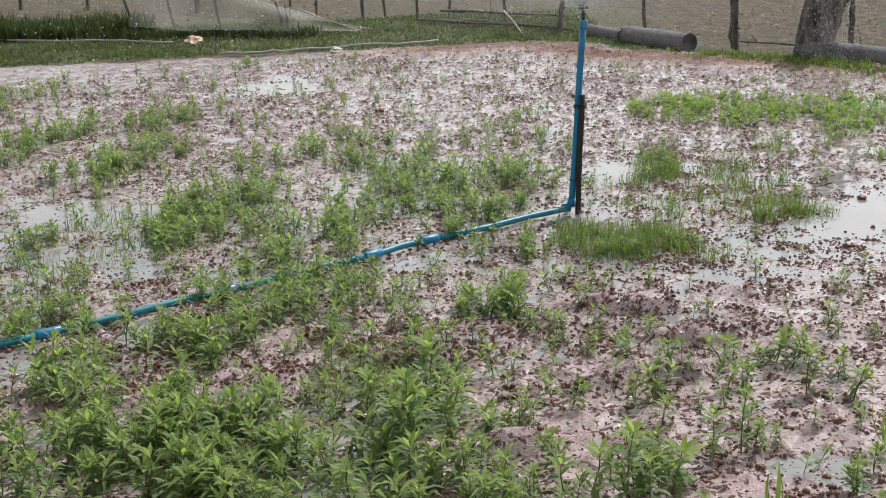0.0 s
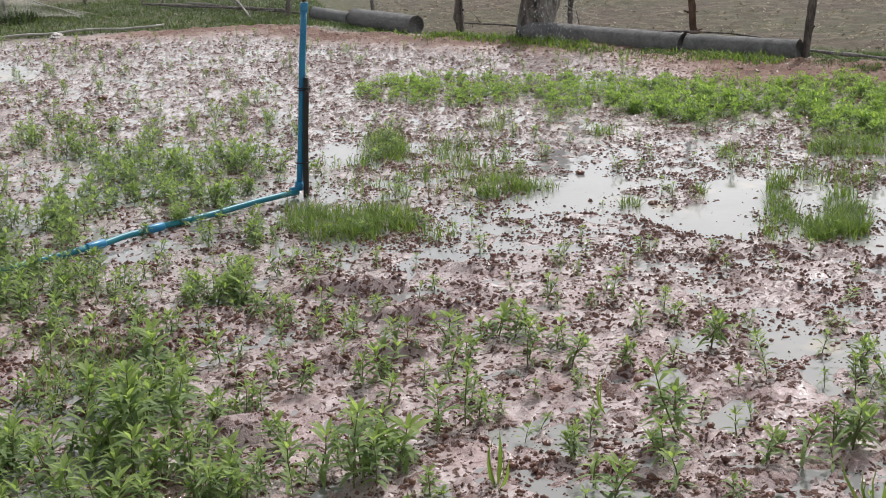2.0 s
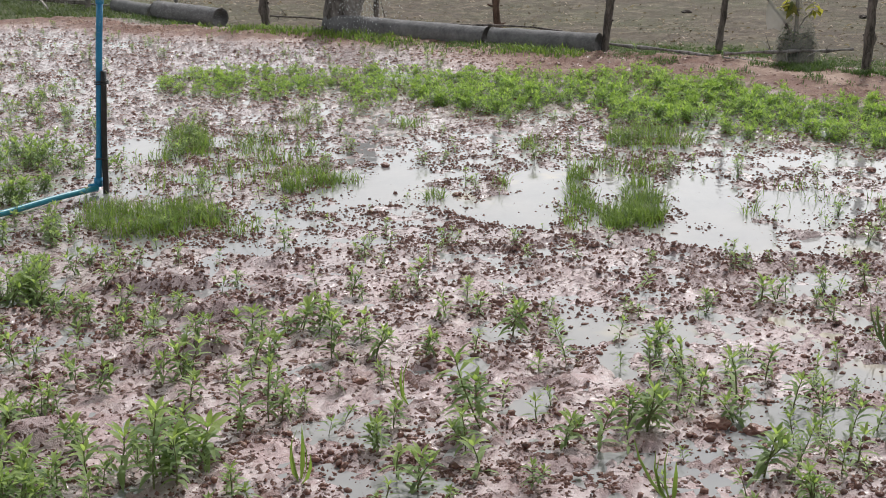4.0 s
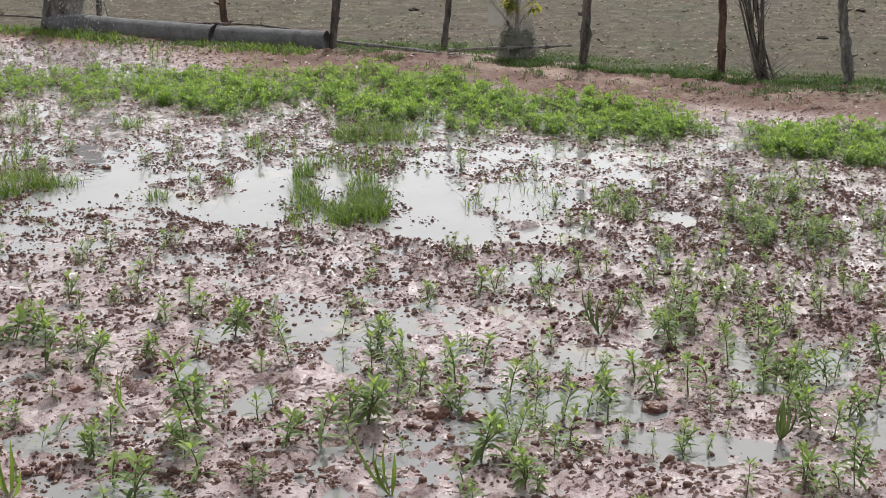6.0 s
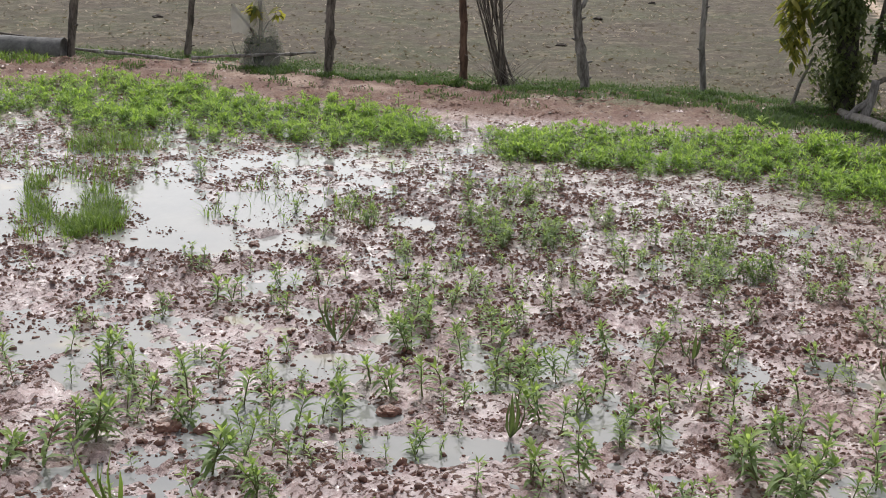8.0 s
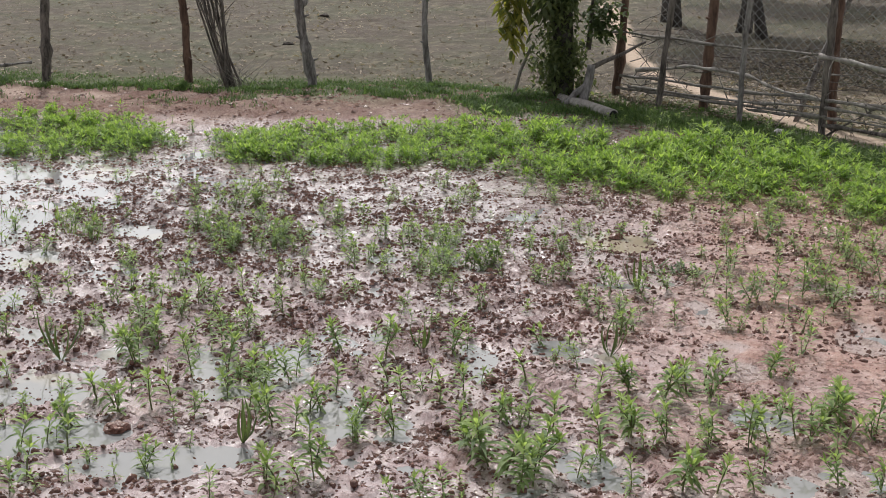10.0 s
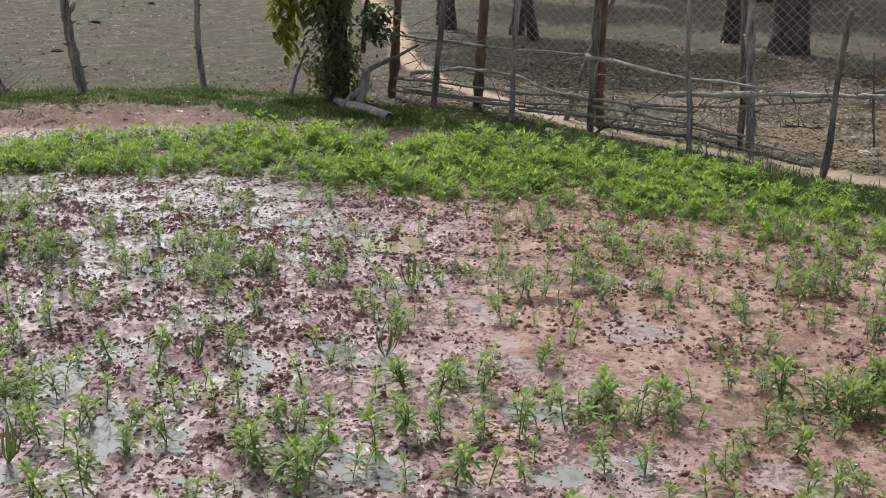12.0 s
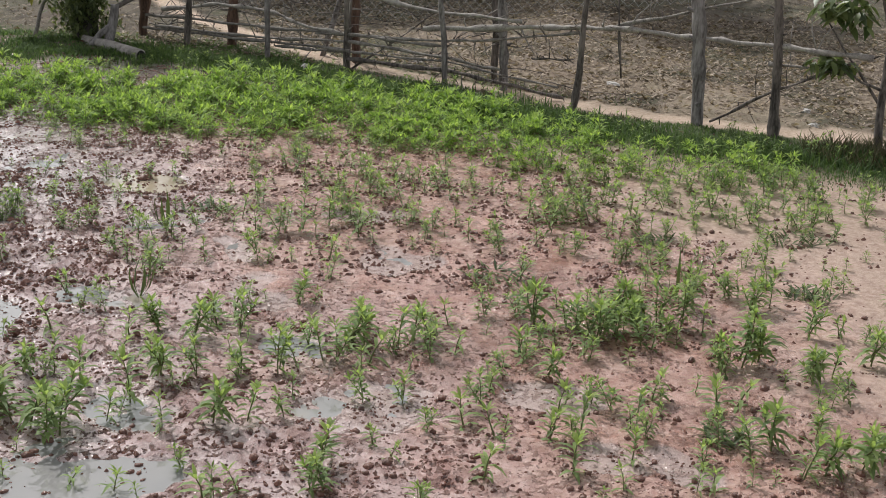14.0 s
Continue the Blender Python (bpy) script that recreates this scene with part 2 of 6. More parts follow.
def tube(points, radii, sides=8, rough=0.0, cap=True, seed=0, flat=1.0):
    """Vertices and faces of a bent, uneven rod."""
    r = np.random.default_rng(seed)
    pts = [Vector(p) for p in points]
    verts, faces = [], []
    up = Vector((0.31, 0.17, 0.93))
    for i, p in enumerate(pts):
        along = (pts[min(i + 1, len(pts) - 1)] - pts[max(i - 1, 0)]).normalized()
        if abs(along.dot(up)) > 0.9:
            up = Vector((1, 0.1, 0))
        a = along.cross(up).normalized()
        b = along.cross(a)
        for k in range(sides):
            w = 2 * math.pi * k / sides
            rad = radii[i] * (1 + rough * (r.random() - 0.5) * 2)
            verts.append(tuple(p + a * (rad * math.cos(w)) + b * (rad * flat * math.sin(w))))
    n = len(pts)
    for i in range(n - 1):
        for k in range(sides):
            k2 = (k + 1) % sides
            faces.append((i * sides + k, i * sides + k2, (i + 1) * sides + k2, (i + 1) * sides + k))
    if cap:
        faces.append(tuple(range(sides))[::-1])
        faces.append(tuple(range((n - 1) * sides, n * sides)))
    return verts, faces


def merge(pieces):
    verts, faces = [], []
    for v, f in pieces:
        o = len(verts)
        verts.extend(v)
        faces.extend(tuple(i + o for i in face) for face in f)
    return verts, faces


def bend(a, b, n, sway, seed):
    """Points from a to b with a slight wander."""
    r = np.random.default_rng(seed)
    a, b = Vector(a), Vector(b)
    off, out = Vector((0, 0, 0)), []
    ph = r.random(3) * 6.28
    for i in range(n):
        u = i / (n - 1)
        w = math.sin(math.pi * u)
        off = Vector((math.sin(5.1 * u + ph[0]), math.sin(4.3 * u + ph[1]), math.sin(6.0 * u + ph[2]))) * sway * w
        out.append(a.lerp(b, u) + off)
    return out


# ---------- materials ----------
def material(name):
    m = bpy.data.materials.new(name)
    m.use_nodes = True
    t = m.node_tree
    t.nodes.clear()
    out = t.nodes.new("ShaderNodeOutputMaterial")
    p = t.nodes.new("ShaderNodeBsdfPrincipled")
    t.links.new(p.outputs["BSDF"], out.inputs["Surface"])
    return m, t, p, out


def noise_node(t, scale, detail=4.0, rough=0.55, coords="Object", vec=None, stretch=None):
    n = t.nodes.new("ShaderNodeTexNoise")
    n.inputs["Scale"].default_value, n.inputs["Detail"].default_value, n.inputs["Roughness"].default_value = scale, detail, rough
    if vec is None:
        c = t.nodes.new("ShaderNodeTexCoord")
        vec = c.outputs[coords]
    if stretch:
        mp = t.nodes.new("ShaderNodeMapping")
        mp.inputs["Scale"].default_value = stretch
        t.links.new(vec, mp.inputs["Vector"])
        vec = mp.outputs["Vector"]
    t.links.new(vec, n.inputs["Vector"])
    return n.outputs["Fac"]


def ramp(t, fac, stops):
    r = t.nodes.new("ShaderNodeValToRGB")
    e = r.color_ramp.elements
    while len(e) < len(stops):
        e.new(0.5)
    for el, (pos, col) in zip(e, stops):
        el.position, el.color = pos, (*col, 1) if len(col) == 3 else (col[0],) * 3 + (1,)
    t.links.new(fac, r.inputs["Fac"])
    return r.outputs["Color"]


def mix(t, fac, a, b, mode="MIX"):
    n = t.nodes.new("ShaderNodeMix")
    n.data_type, n.blend_type = "RGBA", mode
    for sock, v in ((n.inputs[0], fac), (n.inputs[6], a), (n.inputs[7], b)):
        if isinstance(v, (int, float)):
            sock.default_value = v
        elif isinstance(v, tuple):
            sock.default_value = (*v, 1)
        else:
            t.links.new(v, sock)
    return n.outputs[2]


def maths(t, op, a, b=0.0):
    n = t.nodes.new("ShaderNodeMath")
    n.operation = op
    for sock, v in ((n.inputs[0], a), (n.inputs[1], b)):
        if isinstance(v, (int, float)):
            sock.default_value = v
        else:
            t.links.new(v, sock)
    return n.outputs[0]


def bump(t, p, height, strength, dist):
    b = t.nodes.new("ShaderNodeBump")
    b.inputs["Strength"].default_value, b.inputs["Distance"].default_value = strength, dist
    t.links.new(height, b.inputs["Height"])
    t.links.new(b.outputs["Normal"], p.inputs["Normal"])


def plain(name, low, high, rough=0.7, scale=30, bump_d=0.002, stretch=None, metallic=0.0, fine=True):
    """A surface of two colours mottled at two sizes, with fine relief."""
    m, t, p, _ = material(name)
    n1 = noise_node(t, scale, 5, 0.6, stretch=stretch)
    n2 = noise_node(t, scale * 5, 3, 0.6, stretch=stretch)
    f = maths(t, "ADD", maths(t, "MULTIPLY", n1, 0.65), maths(t, "MULTIPLY", n2, 0.35))
    t.links.new(ramp(t, f, [(0.40 if stretch else 0.32, low), (0.60 if stretch else 0.68, high)]), p.inputs["Base Color"])
    p.inputs["Roughness"].default_value, p.inputs["Metallic"].default_value = rough, metallic
    if bump_d:
        bump(t, p, f, 0.7, bump_d)
    return m


def ground_material():
    m, t, p, _ = material("wet_field_soil")
    za, zb = t.nodes.new("ShaderNodeAttribute"), t.nodes.new("ShaderNodeAttribute")
    za.attribute_name, zb.attribute_name = "soil_a", "soil_b"
    sa, sb = t.nodes.new("ShaderNodeSeparateColor"), t.nodes.new("ShaderNodeSeparateColor")
    t.links.new(za.outputs["Color"], sa.inputs["Color"])
    t.links.new(zb.outputs["Color"], sb.inputs["Color"])
    zc, sc = t.nodes.new("ShaderNodeAttribute"), t.nodes.new("ShaderNodeSeparateColor")
    zc.attribute_name = "soil_c"
    t.links.new(zc.outputs["Color"], sc.inputs["Color"])
    dirt = sc.outputs[0]
    zd, sd = t.nodes.new("ShaderNodeAttribute"), t.nodes.new("ShaderNodeSeparateColor")
    zd.attribute_name = "soil_d"
    t.links.new(zd.outputs["Color"], sd.inputs["Color"])
    far_wet_haze = sd.outputs[0]
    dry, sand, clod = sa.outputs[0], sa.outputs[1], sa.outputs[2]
    verge, path, field = sb.outputs[0], sb.outputs[1], sb.outputs[2]
    coarse, fine = noise_node(t, 3.0, 5, 0.6), noise_node(t, 45.0, 4, 0.65)
    grit = noise_node(t, 300.0, 3, 0.6)
    patch = noise_node(t, 0.7, 4, 0.6)
    mottle = maths(t, "ADD", maths(t, "MULTIPLY", noise_node(t, 8.0, 5, 0.65), 0.6), maths(t, "MULTIPLY", fine, 0.4))
    slurry = ramp(t, mottle, [(0.38, (0.30, 0.195, 0.19)), (0.5, (0.46, 0.335, 0.334)), (0.62, (0.60, 0.465, 0.468))])
    stain = maths(t, "ADD", maths(t, "MULTIPLY", noise_node(t, 2.6, 5, 0.65), 0.7), maths(t, "MULTIPLY", noise_node(t, 16.0, 4, 0.65), 0.3))
    slurry = mix(t, ramp(t, stain, [(0.40, (0.6,)), (0.46, (0.0,))]), slurry, (0.20, 0.098, 0.08))
    # haze put into the colour: distant slurry drawn towards a flat grey
    slurry = mix(t, maths(t, "MULTIPLY", far_wet_haze, 0.45), slurry, (0.335, 0.305, 0.298))
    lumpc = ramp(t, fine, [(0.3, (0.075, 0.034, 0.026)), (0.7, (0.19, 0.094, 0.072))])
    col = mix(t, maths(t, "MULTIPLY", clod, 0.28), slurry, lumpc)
    dried = ramp(t, mottle, [(0.38, (0.345, 0.158, 0.117)), (0.5, (0.49, 0.266, 0.205)), (0.62, (0.61, 0.385, 0.315))])
    dried = mix(t, ramp(t, stain, [(0.40, (0.85,)), (0.50, (0.0,))]), dried, (0.285, 0.122, 0.086))
    col = mix(t, maths(t, "MULTIPLY", dry, 0.85), col, dried)
    dirtc = ramp(t, mottle, [(0.36, (0.14, 0.08, 0.058)), (0.52, (0.25, 0.155, 0.118)), (0.64, (0.38, 0.28, 0.215))])
    dirtc = mix(t, ramp(t, noise_node(t, 3.4, 5, 0.65, stretch=(1, 1, 1)), [(0.44, (0.8,)), (0.54, (0.0,))]), dirtc, (0.185, 0.092, 0.068))
    col = mix(t, dirt, col, dirtc)
    sandy = ramp(t, fine, [(0.3, (0.40, 0.27, 0.21)), (0.7, (0.63, 0.485, 0.40))])
    col = mix(t, sand, col, sandy)
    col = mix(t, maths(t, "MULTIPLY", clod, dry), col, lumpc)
    past = ramp(t, mottle, [(0.40, (0.054, 0.041, 0.029)), (0.5, (0.090, 0.073, 0.050)), (0.62, (0.160, 0.132, 0.092))])
    green = ramp(t, mottle, [(0.38, (0.048, 0.051, 0.025)), (0.64, (0.122, 0.126, 0.065))])
    past = mix(t, ramp(t, patch, [(0.42, (0.0,)), (0.58, (0.85,))]), past, green)
    pathc = ramp(t, fine, [(0.3, (0.44, 0.32, 0.23)), (0.7, (0.66, 0.53, 0.42))])
    past = mix(t, ramp(t, noise_node(t, 1.7, 4, 0.65), [(0.4, (0.55,)), (0.6, (0.0,))]), past, (0.085, 0.059, 0.045))
    past = mix(t, ramp(t, noise_node(t, 9.0, 6, 0.75, stretch=(0.6, 1, 1)), [(0.52, (0.0,)), (0.62, (0.75,))]), past, (0.22, 0.18, 0.126))
    past = mix(t, ramp(t, noise_node(t, 14.0, 5, 0.75, stretch=(1, 0.7, 1)), [(0.36, (0.4,)), (0.47, (0.0,))]), past, (0.05, 0.034, 0.027))
    past = mix(t, path, past, pathc)
    col = mix(t, field, past, col)
    vergec = ramp(t, fine, [(0.3, (0.045, 0.055, 0.02)), (0.7, (0.125, 0.15, 0.055))])
    col = mix(t, maths(t, "MULTIPLY", verge, 0.85), col, vergec)
    speck = maths(t, "ADD", noise_node(t, 52.0, 3, 0.55), maths(t, "MULTIPLY", noise_node(t, 7.0, 2, 0.5), 0.45))
    speck = maths(t, "MULTIPLY", ramp(t, speck, [(0.785, (0.0,)), (0.825, (1.0,))]), maths(t, "MULTIPLY", maths(t, "MULTIPLY", field, maths(t, "SUBTRACT", 1.0, sc.outputs[1])), maths(t, "SUBTRACT", 1.0, maths(t, "MAXIMUM", maths(t, "MAXIMUM", sand, dirt), verge))))
    speck = maths(t, "MULTIPLY", speck, maths(t, "SUBTRACT", 1.0, maths(t, "MULTIPLY", dry, 0.5)))
    col = mix(t, speck, col, lumpc)
    clod = maths(t, "MAXIMUM", clod, speck)
    # where wet mud lies smooth and glossy; also masks the painted sheen below
    sheen_film = ramp(t, maths(t, "ADD", maths(t, "MULTIPLY", noise_node(t, 4.5, 5, 0.6), 0.75), maths(t, "MULTIPLY", fine, 0.25)), [(0.43, (0.0,)), (0.51, (1.0,))])
    sheen_film = maths(t, "MULTIPLY", sheen_film, maths(t, "SUBTRACT", 1.0, maths(t, "MAXIMUM", clod, maths(t, "MAXIMUM", maths(t, "MAXIMUM", sand, dirt), verge))))
    sheen_film = maths(t, "MULTIPLY", sheen_film, maths(t, "MULTIPLY", field, maths(t, "SUBTRACT", 1.0, maths(t, "MULTIPLY", dry, 0.35))))
    sheen_soak = maths(t, "MULTIPLY", ramp(t, maths(t, "ADD", sc.outputs[2], maths(t, "MULTIPLY", noise_node(t, 11.0, 4, 0.6), 0.5)), [(0.42, (0.0,)), (0.62, (1.0,))]), maths(t, "SUBTRACT", 1.0, clod))
    sheen_film = maths(t, "MAXIMUM", sheen_film, maths(t, "MULTIPLY", sheen_soak, field))
    sheen_sheet = maths(t, "MULTIPLY", ramp(t, noise_node(t, 9.0, 4, 0.6), [(0.40, (0.0,)), (0.48, (1.0,))]), maths(t, "MULTIPLY", far_wet_haze, maths(t, "SUBTRACT", 1.0, clod)))
    sheen_film = maths(t, "MAXIMUM", sheen_film, sheen_sheet)
    # sky sheen painted into the base colour as pale grey, besides the real gloss
    col = mix(t, maths(t, "MULTIPLY", sheen_soak, maths(t, "MULTIPLY", field, 0.5)), col, (0.50, 0.435, 0.415))
    col = mix(t, maths(t, "MULTIPLY", sheen_film, maths(t, "SUBTRACT", 0.45, maths(t, "MULTIPLY", dry, 0.28))), col, (0.46, 0.405, 0.405))
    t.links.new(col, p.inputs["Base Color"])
    wetr = maths(t, "ADD", 0.07, maths(t, "MULTIPLY", clod, 0.32))
    r = mix(t, dry, wetr, maths(t, "ADD", 0.10, maths(t, "MULTIPLY", coarse, 0.35)))
    r = mix(t, maths(t, "MAXIMUM", maths(t, "MAXIMUM", sand, dirt), verge), r, (0.85, 0.85, 0.85))
    r = mix(t, field, (0.95, 0.95, 0.95), r)
    r = mix(t, sheen_film, r, maths(t, "SUBTRACT", 0.10, maths(t, "MULTIPLY", far_wet_haze, 0.04)))
    t.links.new(r, p.inputs["Roughness"])
    t.links.new(maths(t, "ADD", maths(t, "SUBTRACT", 0.5, maths(t, "MULTIPLY", clod, 0.3)), maths(t, "MULTIPLY", sheen_film, 0.2)), p.inputs["Specular IOR Level"])
    h = maths(t, "ADD", maths(t, "ADD", maths(t, "MULTIPLY", fine, 1.0), maths(t, "MULTIPLY", grit, 0.7)), maths(t, "MULTIPLY", noise_node(t, 110.0, 3, 0.6), 0.9))
    firm = maths(t, "MAXIMUM", maths(t, "MAXIMUM", maths(t, "MAXIMUM", clod, dirt), maths(t, "MULTIPLY", dry, 0.5)), maths(t, "MAXIMUM", maths(t, "MULTIPLY", maths(t, "SUBTRACT", 1.0, field), 0.2), sand))
    h = maths(t, "MULTIPLY", h, maths(t, "MULTIPLY", maths(t, "ADD", 0.38, maths(t, "MULTIPLY", firm, 0.62)), maths(t, "SUBTRACT", 1.0, maths(t, "MULTIPLY", sheen_film, maths(t, "ADD", 0.22, maths(t, "MULTIPLY", far_wet_haze, 0.66))))))
    h = maths(t, "ADD", h, maths(t, "MULTIPLY", speck, 0.9))
    bump(t, p, h, 0.9, 0.009)
    return m


def clod_material():
    m, t, p, _ = material("wet_clod")
    n = noise_node(t, 60, 4, 0.65)
    g = t.nodes.new("ShaderNodeNewGeometry")
    c = ramp(t, n, [(0.3, (0.074, 0.035, 0.027)), (0.7, (0.195, 0.098, 0.076))])
    c = mix(t, maths(t, "MULTIPLY", g.outputs["Random Per Island"], 0.7), c, (0.265, 0.128, 0.098))
    t.links.new(c, p.inputs["Base Color"])
    p.inputs["Roughness"].default_value = 0.24
    bump(t, p, n, 1.0, 0.006)
    return m


def water_material():
    m, t, p, _ = material("muddy_water")
    n = noise_node(t, 1.3, 4, 0.6)
    g = t.nodes.new("ShaderNodeNewGeometry")
    near = t.nodes.new("ShaderNodeVectorMath")
    near.operation = "DISTANCE"
    t.links.new(g.outputs["Position"], near.inputs[0])
    near.inputs[1].default_value = (4.93, 2.74, 0.0)
    silt = ramp(t, near.outputs["Value"], [(0.2, (0.8,)), (0.5, (0.0,))])
    clear = ramp(t, n, [(0.3, (0.225, 0.227, 0.235)), (0.6, (0.275, 0.268, 0.262)), (0.72, (0.42, 0.36, 0.255))])
    t.links.new(mix(t, silt, clear, (0.40, 0.325, 0.225)), p.inputs["Base Color"])
    p.inputs["Roughness"].default_value = 0.03
    p.inputs["IOR"].default_value = 1.333
    r = noise_node(t, 14.0, 2, 0.5)
    bump(t, p, r, 0.12, 0.01)
    return m


def leaf_material(name, low, high, thin=0.45, rough=0.62):
    m, t, p, out = material(name)
    g = t.nodes.new("ShaderNodeNewGeometry")
    n = noise_node(t, 1.6, 3, 0.6)
    f = maths(t, "ADD", maths(t, "MULTIPLY", g.outputs["Random Per Island"], 0.65), maths(t, "MULTIPLY", n, 0.35))
    c = ramp(t, f, [(0.15, low), (0.75, high)])
    t.links.new(c, p.inputs["Base Color"])
    p.inputs["Roughness"].default_value = rough
    tr = t.nodes.new("ShaderNodeBsdfTranslucent")
    bright = mix(t, 1.0, c, (1.42, 1.45, 0.98), "MULTIPLY")
    t.links.new(bright, tr.inputs["Color"])
    ms = t.nodes.new("ShaderNodeMixShader")
    ms.inputs[0].default_value = thin
    t.links.new(p.outputs["BSDF"], ms.inputs[1])
    t.links.new(tr.outputs["BSDF"], ms.inputs[2])
    t.links.new(ms.outputs[0], out.inputs["Surface"])
    return m


M_GROUND, M_CLOD, M_WATER = ground_material(), clod_material(), water_material()
M_LEAF = leaf_material("seedling_leaf", (0.10, 0.163, 0.064), (0.27, 0.37, 0.152), 0.47)
M_LEAFBAND = leaf_material("bright_leaf", (0.09, 0.178, 0.042), (0.275, 0.41, 0.095), 0.48)
M_TIP = leaf_material("young_leaf", (0.15, 0.23, 0.065), (0.35, 0.45, 0.155), 0.5)
M_TIPBAND = leaf_material("bright_young_leaf", (0.175, 0.295, 0.055), (0.39, 0.52, 0.125), 0.5)
M_STEM = plain("seedling_stem", (0.10, 0.13, 0.04), (0.19, 0.19, 0.08), 0.6, 40, 0)
M_GRASS = leaf_material("grass_blade", (0.08, 0.145, 0.03), (0.22, 0.31, 0.07), 0.48, 0.6)
M_VERGE = leaf_material("verge_grass", (0.042, 0.082, 0.026), (0.125, 0.195, 0.062), 0.4, 0.7)
M_LAWN = leaf_material("lawn_grass", (0.05, 0.078, 0.027), (0.135, 0.18, 0.065), 0.4, 0.65)
M_BANK = leaf_material("bank_grass", (0.02, 0.035, 0.012), (0.09, 0.13, 0.04), 0.3, 0.7)
M_BLUE = plain("blue_pvc", (0.012, 0.17, 0.36), (0.03, 0.30, 0.55), 0.32, 14, 0.0006)
M_TEAL = plain("weathered_teal_pvc", (0.01, 0.17, 0.25), (0.04, 0.30, 0.36), 0.35, 14, 0.0006)
M_BLACK = plain("black_plastic", (0.012, 0.011, 0.011), (0.035, 0.03, 0.03), 0.4, 30, 0.001)
M_WOOD = plain("weathered_post", (0.05, 0.042, 0.037), (0.24, 0.205, 0.185), 0.85, 22, 0.006, (1, 1, 0.25))
M_WOODGREY = plain("grey_post", (0.10, 0.088, 0.084), (0.37, 0.345, 0.335), 0.85, 22, 0.006, (1, 1, 0.25))
M_WOODRED = plain("reddish_post", (0.065, 0.036, 0.026), (0.20, 0.12, 0.088), 0.85, 22, 0.006, (1, 1, 0.25))
M_STICK = plain("bare_stick", (0.07, 0.06, 0.055), (0.42, 0.385, 0.35), 0.8, 34, 0.006)
M_PALE = plain("peeled_branch", (0.15, 0.13, 0.12), (0.54, 0.50, 0.46), 0.75, 30, 0.004)
M_HOSE = plain("pale_hose", (0.30, 0.29, 0.26), (0.50, 0.48, 0.43), 0.6, 18, 0.001)
M_CONC = plain("old_grey_pipe", (0.10, 0.10, 0.105), (0.27, 0.265, 0.265), 0.9, 12, 0.008)
# near-black colour standing for shade in pipe bores and on the log end
M_ENDSHADE = plain("end_shade", (0.012, 0.011, 0.010), (0.03, 0.027, 0.024), 0.95, 20, 0.004)
M_BARK = plain("tree_bark", (0.045, 0.038, 0.034), (0.30, 0.27, 0.25), 0.9, 9, 0.03, (1, 1, 0.4))
M_BARKDARK = plain("dark_bark", (0.03, 0.025, 0.022), (0.11, 0.095, 0.085), 0.9, 14, 0.014, (1, 1, 0.4))
M_DARKLEAF = leaf_material("dark_leaf", (0.026, 0.043, 0.018), (0.08, 0.115, 0.045), 0.3)
M_YELLOWLEAF = leaf_material("yellowing_leaf", (0.10, 0.13, 0.035), (0.33, 0.30, 0.07), 0.5)

# ---------- ground ----------
def grid_lines(spans, grow=1.36, reach=3000.0):
    """Grid lines through spans of (from, to, step), then ever wider out to the horizon both ways."""
    mid = np.concatenate([np.arange(a, b, st) for a, b, st in spans])
    lines, step, at = [], spans[0][2], spans[0][0]
    while at > -reach:
        step *= grow
        at -= step
        lines.append(at)
    after, step, at = [], spans[-1][2], mid[-1]
    while at < reach:
        step *= grow
        at += step
        after.append(at)
    return np.concatenate([lines[::-1], mid, after])


def build_ground():
    xs = grid_lines([(-4.6, -1.4, 0.06), (-1.4, 4.6, 0.02), (4.6, 8.2, 0.05), (8.2, 12.4, 0.06), (12.4, 16.0, 0.2)])
    ys = grid_lines([(-1.0, -0.2, 0.06), (-0.2, 4.8, 0.02), (4.8, 8.6, 0.05), (8.6, 13.2, 0.06)])
    Y, X = np.meshgrid(ys, xs, indexing="ij")
    z = zones(X, Y)
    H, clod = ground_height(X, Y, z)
    nr, na = X.shape
    verts = np.stack([X, Y, H], -1).reshape(-1, 3)
    i, j = np.meshgrid(np.arange(nr - 1), np.arange(na - 1), indexing="ij")
    faces = np.stack([i * na + j, i * na + j + 1, (i + 1) * na + j + 1, (i + 1) * na + j], -1).reshape(-1, 4)
    me = mesh_from("ground", verts, faces, M_GROUND)
    for name, chans in (("soil_a", (z["dry"], z["sand"], np.clip(clod, 0, 1))), ("soil_b", (z["verge"], z["path"], z["field"])), ("soil_c", (z["dirt"], z["pool"], z["puddle"])), ("soil_d", (z["far_wet_haze"], z["mud"], z["lane"]))):
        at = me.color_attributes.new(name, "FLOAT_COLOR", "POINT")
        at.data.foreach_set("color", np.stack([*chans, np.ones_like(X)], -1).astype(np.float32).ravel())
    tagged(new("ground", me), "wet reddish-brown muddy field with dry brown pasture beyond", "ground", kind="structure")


build_ground()

# standing water lies level in the low places of the mud
wv, wf = [], []
WX, WY = np.arange(-8, 7.01, 0.5), np.arange(-1.5, 12.51, 0.5)
for iy, yy in enumerate(WY):
    for ix, xx in enumerate(WX):
        wv.append((float(xx), float(yy), 0.0))
for iy in range(len(WY) - 1):
    for ix in range(len(WX) - 1):
        xx, yy = WX[ix] + 0.25, WY[iy] + 0.25
        if float(line_distance(np.array(xx), np.array(yy), BORDER)) > 0.5:
            a = iy * len(WX) + ix
            wf.append((a, a + 1, a + 1 + len(WX), a + len(WX)))
tagged(new("water", mesh_from("water", wv, wf, M_WATER)), "shallow muddy puddle water mirroring the bright sky", "water", kind="structure")


